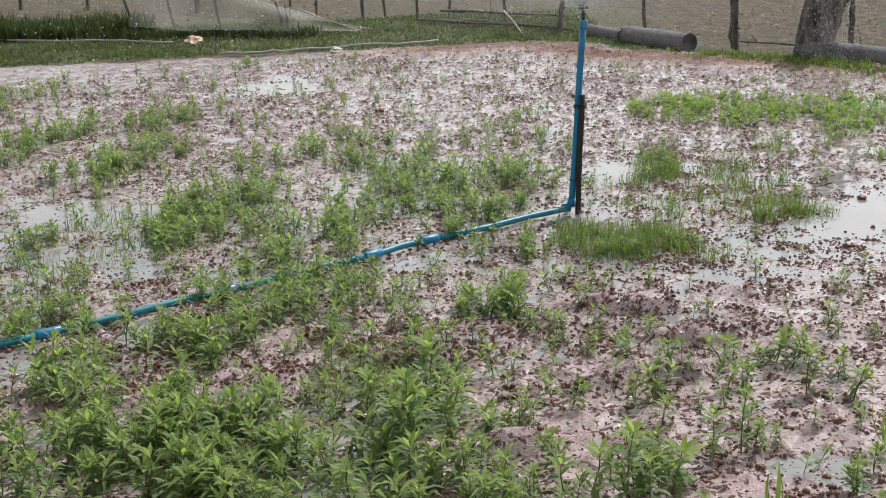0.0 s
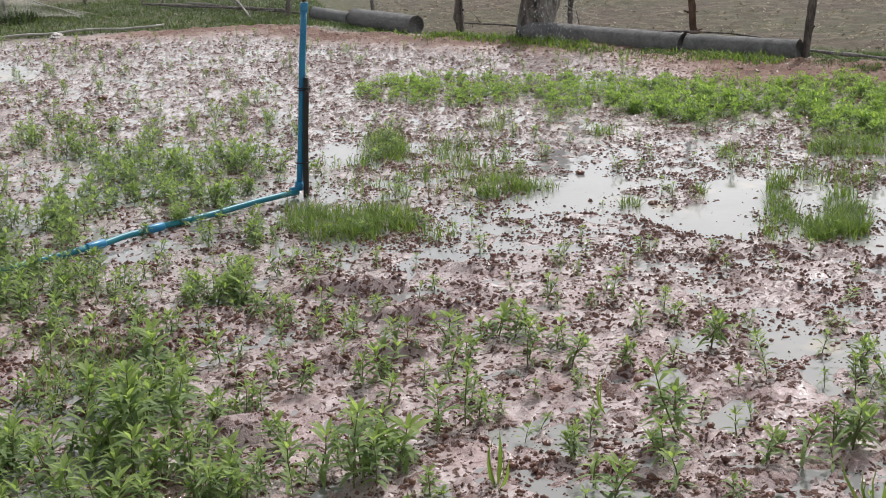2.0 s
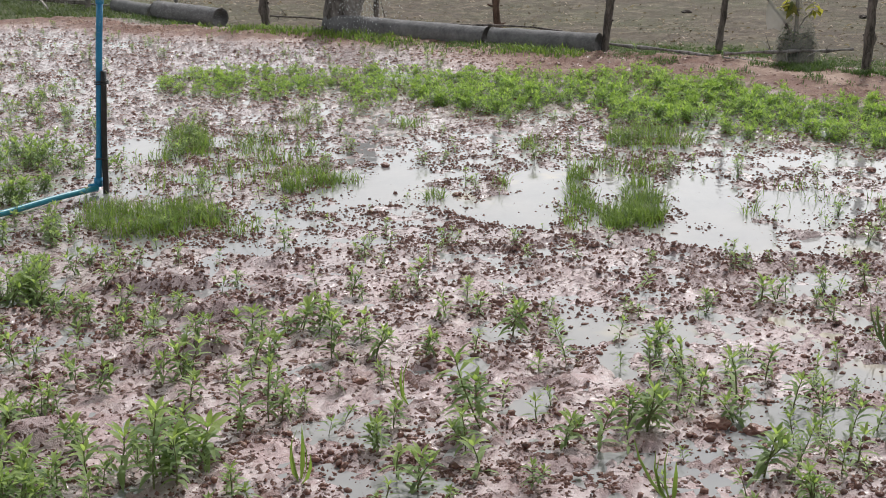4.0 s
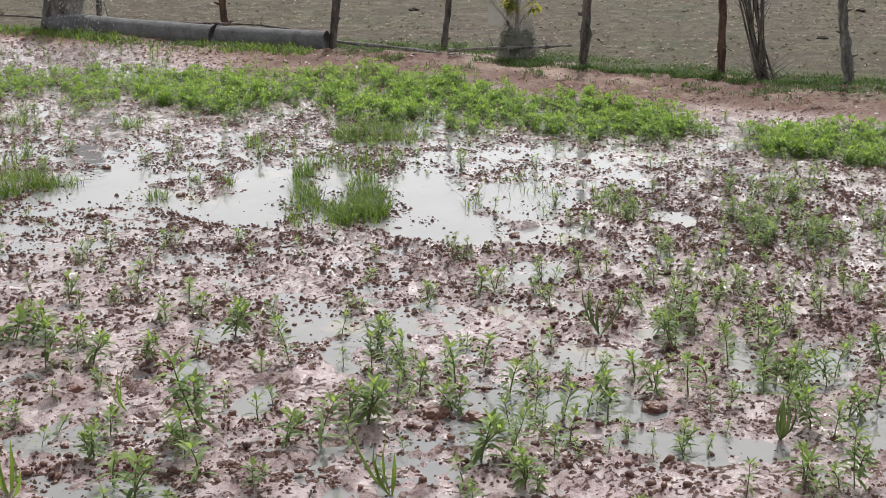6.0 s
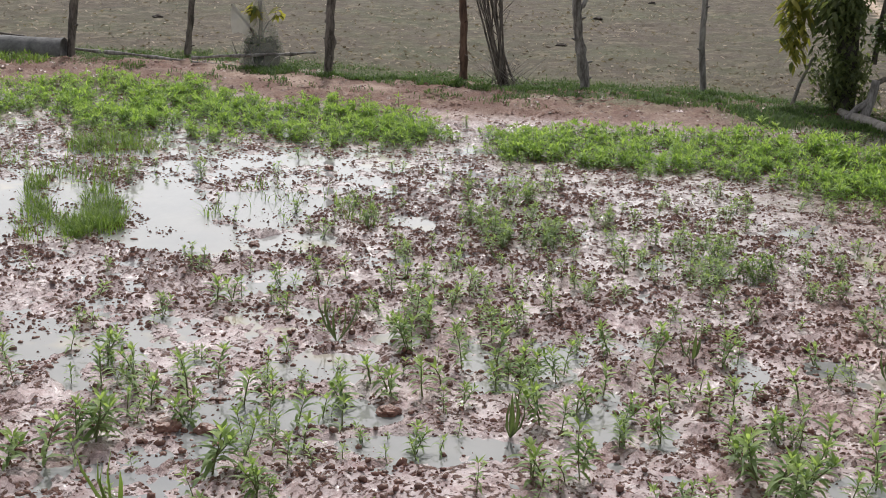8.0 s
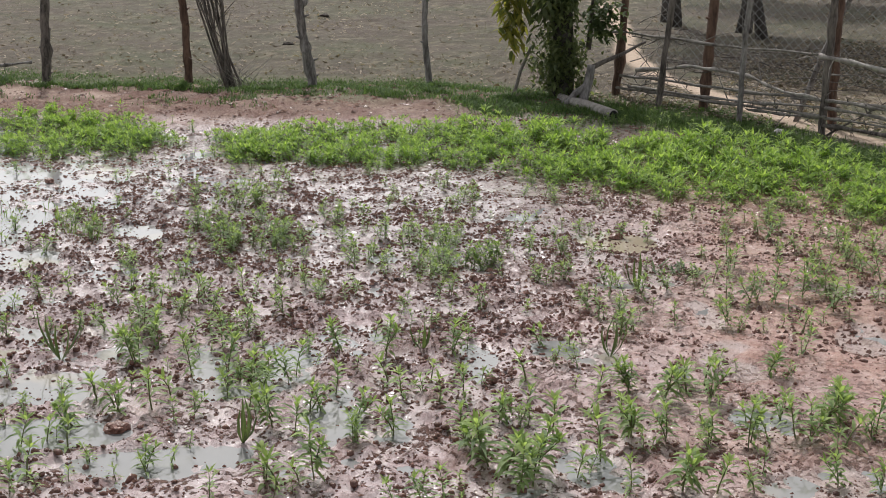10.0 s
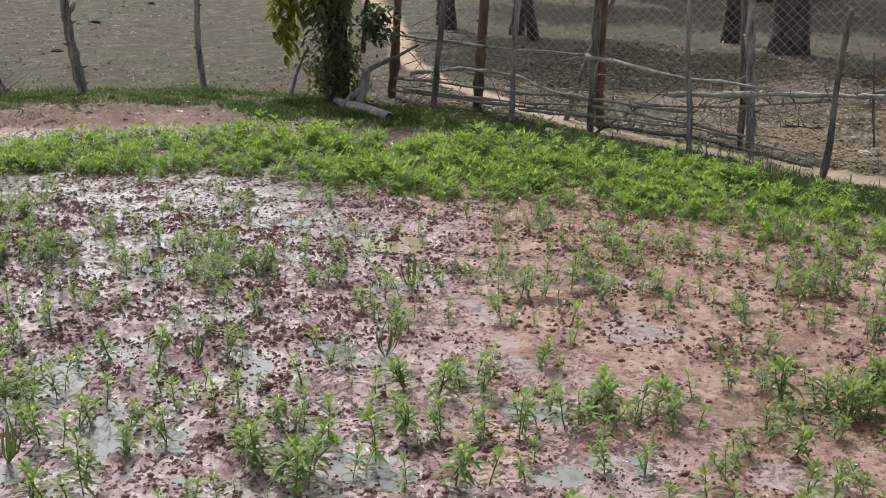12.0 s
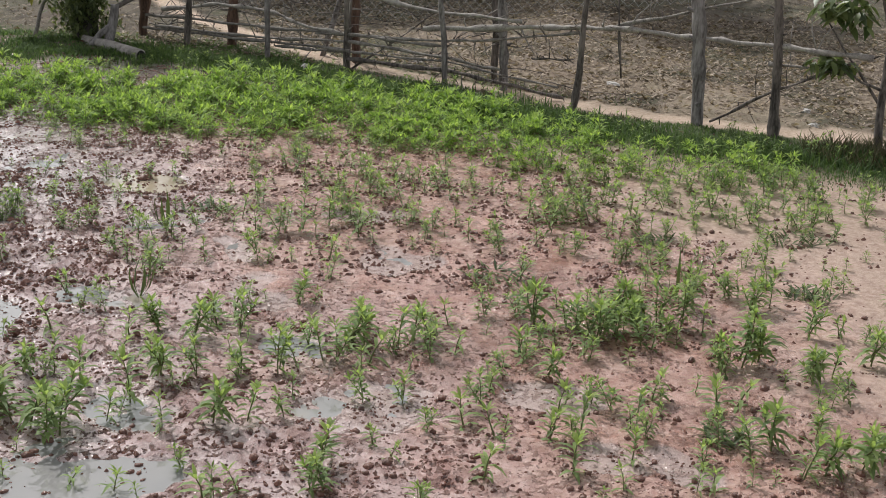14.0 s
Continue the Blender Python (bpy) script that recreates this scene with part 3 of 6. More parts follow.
# ---------- scattered clods ----------
def ico(sub):
    if sub == 0:
        ring = [(math.cos(k * 1.2566), math.sin(k * 1.2566), -0.3) for k in range(5)]
        return np.array(ring + [(0.3, 0.1, 0.85), (-0.35, -0.1, 0.7)], float), np.array([(0, 1, 5), (1, 2, 5), (2, 6, 5), (2, 3, 6), (3, 4, 6), (4, 5, 6), (4, 0, 5)])
    bm = bmesh.new()
    bmesh.ops.create_icosphere(bm, subdivisions=sub, radius=1.0)
    v = np.array([x.co[:] for x in bm.verts])
    f = np.array([[x.index for x in q.verts] for q in bm.faces])
    bm.free()
    return v, f


def scatter_points(n, seed, lo=2.4, hi=12.5, power=0.5, arc=(-22, 94)):
    """Random places in the part of the field that is seen, denser nearby."""
    r = np.random.default_rng(seed)
    rr = lo + (hi - lo) * r.random(n) ** (1 / power * 0.5)
    aa = np.radians(arc[0] + (arc[1] - arc[0]) * r.random(n))
    return 0.2 + rr * np.sin(aa), -0.1 + rr * np.cos(aa), rr, r


def build_clods(n, seed, sub, lo, hi, smin, smax, name, label, arc=(-22, 94), mat=None):
    x, y, rr, r = scatter_points(n, seed, lo, hi, 0.42, arc)
    z = zones(x, y)
    h, clod = ground_height(x, y, z)
    density = z["mud"] * (1 - 0.45 * z["dry"]) * (1 - 0.97 * z["pool"]) * (1 - 0.6 * np.clip(z["puddle"], 0, 1))
    density = (0.48 + 0.28 * sstep(4.8, 6.2, rr) + 0.22 * sstep(6.4, 8.0, y)) * density * (0.5 + 0.5 * sstep(0.38, 0.62, fbm(x, y, 1.5, 2, 47))) * (0.12 + 0.88 * sstep(0.42, 0.56, fbm(x, y, 9.0, 2, 49))) * (1 - 0.8 * z["sand"])
    density = z["dirt"] * (1 - 0.5 * z["sand"]) * (0.04 + 0.96 * sstep(0.48, 0.6, fbm(x, y, 3.2, 3, 48))) if mat else density + 0.1 * z["dirt"]
    keep = r.random(n) < np.clip(density, 0, 1)
    x, y, h = x[keep], y[keep], h[keep]
    k = len(x)
    tv, tf = ico(sub)
    size = (smin + (smax - smin) * r.random(k) ** 2.6) * (1 + 0.5 * sstep(6.5, 9.0, np.hypot(x, y)))
    ang = r.random(k) * 6.283
    sq = np.stack([0.8 + 0.6 * r.random(k), 0.7 + 0.5 * r.random(k), (0.55 + 0.5 * r.random(k)) * (0.5 if mat else 1 - 0.42 * sstep(5.5, 8.0, np.hypot(x, y)))], -1)
    v = tv[None] * (1 + 0.3 * (r.random((k, len(tv), 1)) - 0.5) * 2) * sq[:, None] * size[:, None, None]
    c, s = np.cos(ang)[:, None], np.sin(ang)[:, None]
    v = np.stack([v[..., 0] * c - v[..., 1] * s, v[..., 0] * s + v[..., 1] * c, v[..., 2]], -1)
    v += np.stack([x, y, np.maximum(h, -0.002) + size * 0.12], -1)[:, None]
    f = tf[None] + (np.arange(k) * len(tv))[:, None, None]
    tagged(new(name, mesh_from(name, v.reshape(-1, 3), f.reshape(-1, 3), mat or M_CLOD, sub == 1)), label, "soil", kind="stuff")


build_clods(28000, 5, 1, 2.4, 4.1, 0.003, 0.0130, "mud_clods", "dark red-brown wet mud clods lying on the slurry")
build_clods(150000, 7, 0, 2.4, 4.4, 0.0015, 0.0080, "mud_crumbs", "small dark crumbs of wet mud on the slurry")
build_clods(36000, 6, 1, 3.9, 5.8, 0.003, 0.0125, "mud_clods_middle", "dark wet mud clods across the middle of the field")
build_clods(190000, 12, 0, 5.0, 7.8, 0.0025, 0.0105, "mud_clods_between", "small dark wet mud clods round the pool", (6, 80))
build_clods(460000, 8, 0, 4.3, 12.4, 0.003, 0.0125, "mud_clods_far", "dark wet mud clods farther across the field")
M_DIRT = plain("crumbly_dirt", (0.19, 0.105, 0.08), (0.40, 0.25, 0.195), 0.9, 25, 0.004)
build_clods(120000, 11, 0, 5.6, 12.6, 0.003, 0.012, "dirt_crumbs", "dry red-brown crumbs of earth along the fence strip", (-5, 66), M_DIRT)
build_clods(9000, 9, 0, 0.3, 5.0, 0.005, 0.016, "mud_clods_behind", "dark wet mud clods on the near side of the field", (94, 338))
build_clods(5000, 10, 0, 0.3, 2.5, 0.004, 0.014, "mud_clods_underfoot", "dark wet mud clods close to the standpoint")


# ---------- plants ----------
def leaf(base, out, up, length, width, droop, fold, simple=False):
    """A narrow pointed leaf with a folded midrib: vertices and faces."""
    side = out.cross(up).normalized()
    if simple:
        c = base + out * (length * 0.42) + up * (length * 0.42 * (0.35 - droop * 0.42))
        e, lift = side * (width * 0.5), up * (width * 0.5 * fold)
        tip = base + out * length + up * (length * (0.35 - droop))
        return [tuple(q) for q in (base, c - e + lift, c, c + e + lift, tip)], [(0, 2, 1), (0, 3, 2), (1, 2, 4), (2, 3, 4)]
    st = [(0.0, 0.14, 0.0), (0.32, 1.0, 0.10), (0.66, 0.76, 0.05), (1.0, 0.0, 0.0)]
    v = []
    for u, w, _ in st[:-1]:
        c = base + out * (length * u) + up * (length * (0.35 * u - droop * u * u))
        e = side * (width * 0.5 * w)
        lift = up * (width * 0.5 * w * fold)
        v += [c - e + lift, c, c + e + lift]
    v.append(base + out * length + up * (length * (0.35 - droop)))
    f = []
    for k in (0, 1):
        a = 3 * k
        f += [(a, a + 1, a + 4, a + 3), (a + 1, a + 2, a + 5, a + 4)]
    f += [(6, 7, 9), (7, 8, 9)]
    return [tuple(p) for p in v], f


def seedling_data(seed, height=0.15, nodes=6, length=0.05, width=0.013, branches=0, simple=False):
    """An upright seedling, leaves in twos and threes up the stem and a star of young ones at the tip: stem, leaf and tip pieces."""
    r = np.random.default_rng(seed)
    stems, blades, tips = [], [], []
    spots = [(Vector((0, 0, -0.02)), Vector((r.normal(0, 0.10), r.normal(0, 0.10), 1)), height + 0.02 - 0.4 * length, nodes)]
    for b in range(branches):
        w = r.random() * 6.28
        spots.append((Vector((0, 0, 0.12 * height * (1 + b))), Vector((math.cos(w) * 0.55, math.sin(w) * 0.55, 1)), height * (0.45 + 0.3 * r.random()), max(3, nodes - 2)))
    for start, way, h, n in spots:
        way = way.normalized()
        pts = [start + way * (h * u) + Vector((math.sin(u * 3 + seed), math.cos(u * 2.5 + seed), 0)) * 0.008 * u for u in (0, 0.35, 0.7, 1.0)]
        stems.append(tube(pts, [0.0025, 0.0021, 0.0017, 0.0011], 3 if simple else 4, 0.0, False))
        turn = r.random() * 6.28
        for k in range(n):
            v = k / max(n - 1, 1)
            u = 0.28 + 0.72 * v
            i = min(int(u / 0.35), 2) if u < 0.7 else 2
            lo, hi = (0, 0.35, 0.7)[i], (0.35, 0.7, 1.0)[i]
            base = pts[i].lerp(pts[i + 1], (u - lo) / (hi - lo))
            for j in range(2 if k % 2 else 3):
                w = turn + j * (6.28 / (2 if k % 2 else 3)) + r.normal(0, 0.22)
                lift = 0.10 + 0.58 * v + r.normal(0, 0.14)
                out = Vector((math.cos(w), math.sin(w), lift)).normalized()
                size = length * (0.62 + 0.55 * math.sin(math.pi * min(1.0, 0.2 + 0.7 * v))) * (0.8 + 0.4 * r.random())
                (tips if v > 0.72 else blades).append(leaf(base, out, Vector((0, 0, 1)), size, width * (0.8 + 0.4 * r.random()), 0.4 + 0.4 * r.random(), 0.22, simple))
            turn += 1.1
        for j in range(4):
            w = turn + j * 1.571 + r.normal(0, 0.15)
            out = Vector((math.cos(w), math.sin(w), 0.9 + r.normal(0, 0.35))).normalized()
            tips.append(leaf(pts[3], out, Vector((0, 0, 1)), length * (0.55 + 0.25 * r.random()), width * 0.75, 0.35, 0.3, simple))
    return merge(stems), merge(blades), merge(tips)


# height, leaf nodes, leaf length and width, side branches
SLENDER = [(0.065, 4, 0.038, 0.0092, 0), (0.085, 5, 0.043, 0.0100, 0), (0.075, 4, 0.042, 0.0098, 1), (0.12, 7, 0.049, 0.0118, 0), (0.13, 8, 0.047, 0.0120, 1), (0.11, 6, 0.050, 0.0116, 2),
           (0.18, 11, 0.046, 0.0115, 0), (0.17, 10, 0.048, 0.0118, 1), (0.19, 11, 0.046, 0.0115, 2)]
BROAD = [(0.075, 4, 0.048, 0.0122, 0), (0.09, 4, 0.052, 0.0130, 0), (0.08, 4, 0.050, 0.0126, 1), (0.12, 6, 0.062, 0.0155, 0), (0.13, 6, 0.064, 0.0160, 1), (0.11, 5, 0.062, 0.0155, 1),
         (0.18, 8, 0.060, 0.0160, 0), (0.17, 8, 0.060, 0.0162, 1), (0.19, 9, 0.062, 0.0158, 2)]


def arrays(data):
    """The pieces of one seedling as vertices, faces, which of them are triangles, and their materials."""
    v, f, mi = [], [], []
    for k, (pv, pf) in enumerate(data):
        f += [tuple(i + len(v) for i in q) for q in pf]
        mi += [k] * len(pf)
        v = v + list(pv)
    quads = np.array([q if len(q) == 4 else (*q, q[2]) for q in f])
    return np.array(v), quads, np.array([len(q) == 3 for q in f]), np.array(mi)


FINE_TEMPLATES = [arrays(seedling_data(181 + k, *row, True)) for k, row in enumerate(SLENDER[:6])]
TEMPLATES = [arrays(seedling_data(151 + k, *row, True)) for k, row in enumerate(BROAD[:6])]
BANDPLANTS = [arrays(seedling_data(131 + k, h, n, l, w, b, True)) for k, (h, n, l, w, b) in enumerate([(0.085, 4, 0.072, 0.0142, 1), (0.115, 5, 0.074, 0.0145, 1), (0.07, 4, 0.068, 0.0136, 1), (0.10, 4, 0.072, 0.0142, 2), (0.14, 5, 0.072, 0.0142, 0)])]


def plant_field(name, label, x, y, scale, seed, mats, category="plants", stretch=(1.0, 1.0), kinds=TEMPLATES):
    """Many plants as one object."""
    r = np.random.default_rng(seed)
    h, _ = ground_height(x, y)
    kind = r.integers(0, len(kinds), len(x))
    V, F, MI, base = [], [], [], 0
    for k, (tv, tq, tri, mi) in enumerate(kinds):
        sel = np.where(kind == k)[0]
        if not len(sel):
            continue
        a = r.random(len(sel)) * 6.283
        s = scale[sel] * (0.75 + 0.5 * r.random(len(sel)))
        c, sn = (np.cos(a) * s)[:, None], (np.sin(a) * s)[:, None]
        lx, ly = r.normal(0, 0.12, len(sel))[:, None], r.normal(0, 0.12, len(sel))[:, None]
        zz = tv[None, :, 2] * s[:, None] * stretch[1]
        vx = tv[None, :, 0] * c - tv[None, :, 1] * sn
        vy = tv[None, :, 0] * sn + tv[None, :, 1] * c
        v = np.stack([vx * stretch[0] + x[sel][:, None] + lx * zz, vy * stretch[0] + y[sel][:, None] + ly * zz, zz + np.maximum(h[sel], -0.02)[:, None]], -1)
        off = base + (np.arange(len(sel)) * len(tv))[:, None, None]
        q = tq[None] + off
        for t_flag, cols in ((False, 4), (True, 3)):
            m_ = tri == t_flag
            F.extend(q[:, m_, :cols].reshape(-1, cols).tolist())
            MI.extend(np.tile(mi[m_], len(sel)).tolist())
        V.append(v.reshape(-1, 3))
        base += len(sel) * len(tv)
    me = mesh_from(name, np.concatenate(V), F, mats, True, MI)
    return tagged(new(name, me), label, category, kind="stuff")


# thick band of taller plants along the fence, and patches in the field
BAND_A = [(1.78, 8.65, 0.63, 0.67, -23, 0.75), (2.39, 8.01, 0.14, 0.76, -23, 0.6), (3.08, 7.81, 0.55, 0.67, -23, 0.9), (4.0, 6.94, 0.65, 0.65, -23, 1), (4.71, 6.05, 0.48, 0.62, -23, 1), (3.87, 6.09, 0.29, 0.39, -23, 0.5), (3.97, 7.35, 0.71, 0.7, -29, 0.8), (4.69, 6.07, 0.56, 0.64, -30, 1), (5.19, 5.34, 0.14, 0.34, -30, 0.8), (5.57, 4.77, 0.61, 0.57, -31, 1), (6.13, 4.08, 0.42, 0.77, -31, 1), (5.38, 4.86, 0.6, 0.56, -49, 1), (5.98, 3.93, 0.49, 0.65, -49, 1), (6.2, 3.08, 0.63, 0.66, -49, 1), (6.96, 2.36, 0.57, 0.68, -49, 0.95), (6.17, 1.82, 0.28, 0.52, -50, 0.6)]
BAND_B = [(6.33, 2.97, 0.62, 0.71, -58, 1), (6.38, 2.22, 0.46, 0.63, -58, 0.85), (6.36, 1.39, 0.46, 0.5, -59, 0.6), (6.15, 0.86, 0.53, 0.37, -60, 0.35)]
BAND_C = [(2.55, 8.5, 0.42, 0.45, -23, 0.8), (3.1, 8.05, 0.42, 0.46, -23, 1), (3.52, 7.6, 0.42, 0.46, -23, 1), (3.97, 7.05, 0.42, 0.46, -23, 1), (4.35, 6.5, 0.4, 0.42, -23, 1), (4.68, 6.05, 0.36, 0.4, -23, 1)]
BAND = BAND_A + BAND_B + BAND_C
PATCHES_A = [(-0.89, 3.54, 0.36, 0.38, -6, 0.96), (-1.17, 4.2, 0.28, 0.3, -7, 0.67), (-1.46, 4.9, 0.2, 0.43, -8, 0.57), (-1.79, 5.86, 0.16, 0.51, -9, 0.33), (-0.76, 4.84, 0.3, 0.69, -8, 0.62), (-1.09, 6.34, 0.25, 0.74, -10, 0.83), (-0.57, 6.01, 0.31, 0.67, -10, 0.57), (-0.14, 6.56, 0.36, 0.72, -11, 0.67), (-0.72, 8.04, 0.21, 0.89, -13, 0.29), (-0.25, 7.69, 0.33, 0.49, -13, 0.49), (0.38, 6.86, 0.24, 0.46, -12, 0.67), (0.38, 8.11, 0.37, 0.72, -13, 0.25), (0.14, 6.11, 0.16, 0.42, -10, 0.67), (-0.36, 5.02, 0.3, 0.44, -8, 0.57), (0.16, 4.77, 0.16, 0.27, -8, 0.83), (-2.51, 8.49, 0.23, 1.02, -13, 0.49)]
PATCHES_B = [(-1.83, 7.78, 0.31, 0.85, -12, 0.5), (-3.14, 10.61, 0.24, 1.1, -16, 0.25), (-1.91, 9.09, 0.26, 0.69, -14, 0.5), (-1.02, 7.47, 0.1, 0.55, -12, 0.4), (-0.07, 3.68, 0.17, 0.31, -6, 0.45), (-0.24, 3.37, 0.12, 0.23, -6, 0.5), (0.13, 3.16, 0.15, 0.1, -6, 0.8), (-0.37, 3.18, 0.09, 0.07, -6, 0.6), (0.31, 5.46, 0.09, 0.26, -10, 0.5), (1.1, 6.98, 0.14, 0.35, -12, 0.5), (3.57, 4.43, 0.14, 0.27, -24, 0.35), (4.24, 3.31, 0.25, 0.28, -33, 0.6), (3.86, 3.83, 0.23, 0.29, -33, 0.4), (4.16, 3.14, 0.29, 0.26, -51, 0.85), (3.94, 3.86, 0.27, 0.33, -50, 0.5), (4.46, 4.46, 0.36, 0.43, -50, 0.3)]
PATCHES_C = [(3.17, 3.18, 0.27, 0.39, -51, 0.3), (5.26, 1.88, 0.26, 0.24, -50, 0.36), (4.65, 1.66, 0.17, 0.22, -51, 0.3), (4.15, 2.42, 0.32, 0.25, -51, 0.18), (4.18, 0.64, 0.28, 0.28, -63, 0.48), (4.78, 0.71, 0.18, 0.21, -62, 0.48), (4.73, 1.04, 0.17, 0.22, -62, 0.21), (4.73, 1.9, 0.28, 0.32, -61, 0.24), (5.57, 1.88, 0.4, 0.37, -60, 0.27), (5.32, 1.13, 0.34, 0.47, -61, 0.33), (5.85, 0.46, 0.5, 0.48, -60, 0.36), (4.68, 0.31, 0.11, 0.31, -62, 0.36), (3.94, -0.03, 0.13, 0.16, -63, 0.3), (3.41, -0.07, 0.13, 0.15, -64, 0.36), (3.63, 1.26, 0.09, 0.16, -63, 0.3), (3.77, 1.08, 0.11, 0.13, -63, 0.36)]
PATCHES_D = [(-0.62, 3.45, 0.34, 0.34, 0, 0.9), (-0.22, 3.2, 0.24, 0.18, 0, 0.7)]
PATCHES = PATCHES_A + PATCHES_B + PATCHES_C + PATCHES_D
# seedlings that stand out: x, y, height
SEEDLINGS_A = [(-0.56, 3.82, 0.129), (-0.24, 3.79, 0.145), (-0.17, 3.57, 0.122), (-0.09, 3.45, 0.254), (-0.06, 3.95, 0.223), (-0.03, 3.85, 0.201), (0.0, 3.55, 0.19), (0.11, 3.54, 0.086), (0.2, 3.2, 0.08), (0.27, 3.41, 0.1), (0.28, 3.19, 0.112), (0.34, 3.19, 0.144), (0.4, 3.25, 0.097), (0.42, 3.09, 0.22), (0.57, 4.17, 0.078), (0.45, 3.18, 0.176), (0.47, 3.07, 0.157), (0.6, 3.78, 0.108), (0.51, 3.17, 0.112), (0.55, 3.35, 0.1), (0.64, 3.86, 0.092), (0.69, 4.16, 0.058), (0.55, 3.24, 0.146), (0.56, 3.16, 0.096), (0.59, 3.02, 0.078), (0.69, 3.38, 0.151), (0.85, 4.07, 0.115), (0.82, 3.83, 0.092), (0.76, 3.39, 0.185), (0.88, 3.88, 0.093), (0.97, 4.08, 0.077), (1.01, 4.06, 0.115)]
SEEDLINGS_B = [(1.05, 3.99, 0.095), (1.1, 4.05, 0.116), (1.04, 3.78, 0.146), (1.25, 4.32, 0.101), (1.19, 3.93, 0.094), (1.16, 3.73, 0.109), (0.99, 3.12, 0.096), (0.93, 2.87, 0.061), (0.99, 2.98, 0.094), (1.47, 4.29, 0.122), (1.3, 3.69, 0.1), (1.02, 2.89, 0.123), (1.61, 4.16, 0.09), (1.19, 3.03, 0.128), (1.46, 3.7, 0.074), (1.18, 2.9, 0.093), (1.29, 3.16, 0.255), (1.62, 3.79, 0.132), (1.59, 3.49, 0.071), (1.44, 3.15, 0.066), (1.75, 3.74, 0.075), (1.68, 3.5, 0.162), (1.45, 2.99, 0.097), (1.53, 2.96, 0.145), (2.22, 4.09, 0.072), (1.65, 3.02, 0.115), (1.86, 3.32, 0.124), (1.68, 2.99, 0.148), (1.96, 3.48, 0.11), (1.73, 3.01, 0.099), (1.98, 3.37, 0.09), (1.91, 3.12, 0.086)]
SEEDLINGS_C = [(2.0, 3.08, 0.146), (1.94, 2.98, 0.084), (2.5, 3.77, 0.091), (2.16, 3.19, 0.107), (2.58, 3.8, 0.082), (1.83, 2.66, 0.141), (2.13, 3.0, 0.12), (2.0, 2.79, 0.098), (1.89, 2.63, 0.173), (2.21, 2.99, 0.078), (2.11, 2.84, 0.1), (1.84, 2.47, 0.114), (2.01, 2.6, 0.095), (2.17, 2.79, 0.117), (2.09, 2.64, 0.08), (3.05, 3.8, 0.085), (2.25, 2.8, 0.084), (2.06, 2.56, 0.047), (2.36, 2.83, 0.103), (2.26, 2.71, 0.075), (2.14, 2.54, 0.048), (2.5, 2.91, 0.088), (3.21, 3.66, 0.064), (2.49, 2.82, 0.087), (2.82, 3.18, 0.095), (2.48, 2.78, 0.069), (2.74, 3.04, 0.129), (2.78, 3.08, 0.112), (2.9, 3.18, 0.106), (2.56, 2.75, 0.121), (2.32, 2.47, 0.096), (3.42, 3.64, 0.076)]
SEEDLINGS_D = [(2.3, 2.44, 0.064), (2.66, 2.79, 0.088), (2.37, 2.44, 0.056), (2.79, 2.85, 0.163), (2.92, 2.84, 0.129), (2.77, 2.67, 0.088), (3.32, 3.17, 0.081), (2.87, 2.68, 0.125), (2.75, 2.56, 0.086), (2.93, 2.69, 0.108), (2.69, 2.4, 0.117), (2.44, 2.17, 0.094), (2.97, 2.63, 0.108), (3.02, 2.65, 0.109), (2.46, 2.14, 0.086), (2.7, 2.33, 0.116), (2.86, 2.43, 0.086), (2.49, 2.1, 0.07), (2.88, 2.41, 0.103), (3.24, 2.68, 0.113), (2.56, 2.11, 0.174), (3.0, 2.47, 0.106), (2.89, 2.28, 0.102), (3.29, 2.54, 0.13), (3.16, 2.41, 0.09), (2.89, 2.15, 0.117), (3.09, 2.29, 0.087), (3.24, 2.31, 0.072), (3.12, 2.18, 0.087), (3.46, 2.41, 0.113), (3.2, 2.16, 0.105), (3.0, 2.01, 0.1)]
SEEDLINGS_E = [(2.74, 1.8, 0.047), (2.98, 1.93, 0.099), (3.13, 1.98, 0.102), (2.89, 1.82, 0.144), (3.42, 2.1, 0.09), (2.86, 1.75, 0.126), (3.72, 2.27, 0.077), (2.83, 1.69, 0.172), (2.88, 1.68, 0.141), (3.78, 2.2, 0.058), (2.94, 1.71, 0.143), (3.16, 1.82, 0.134), (2.68, 1.52, 0.06), (3.35, 1.84, 0.069), (3.0, 1.63, 0.096), (3.48, 1.88, 0.089), (3.12, 1.64, 0.147), (2.71, 1.41, 0.074), (3.57, 1.84, 0.108), (3.38, 1.74, 0.086), (3.26, 1.64, 0.117), (3.56, 1.72, 0.124), (3.32, 1.57, 0.118), (3.68, 1.71, 0.091), (3.75, 1.7, 0.092), (3.08, 1.38, 0.126), (4.25, 1.89, 0.101), (3.65, 1.62, 0.125), (2.76, 1.22, 0.088), (3.4, 1.48, 0.101), (3.13, 1.31, 0.111), (3.6, 1.48, 0.07)]
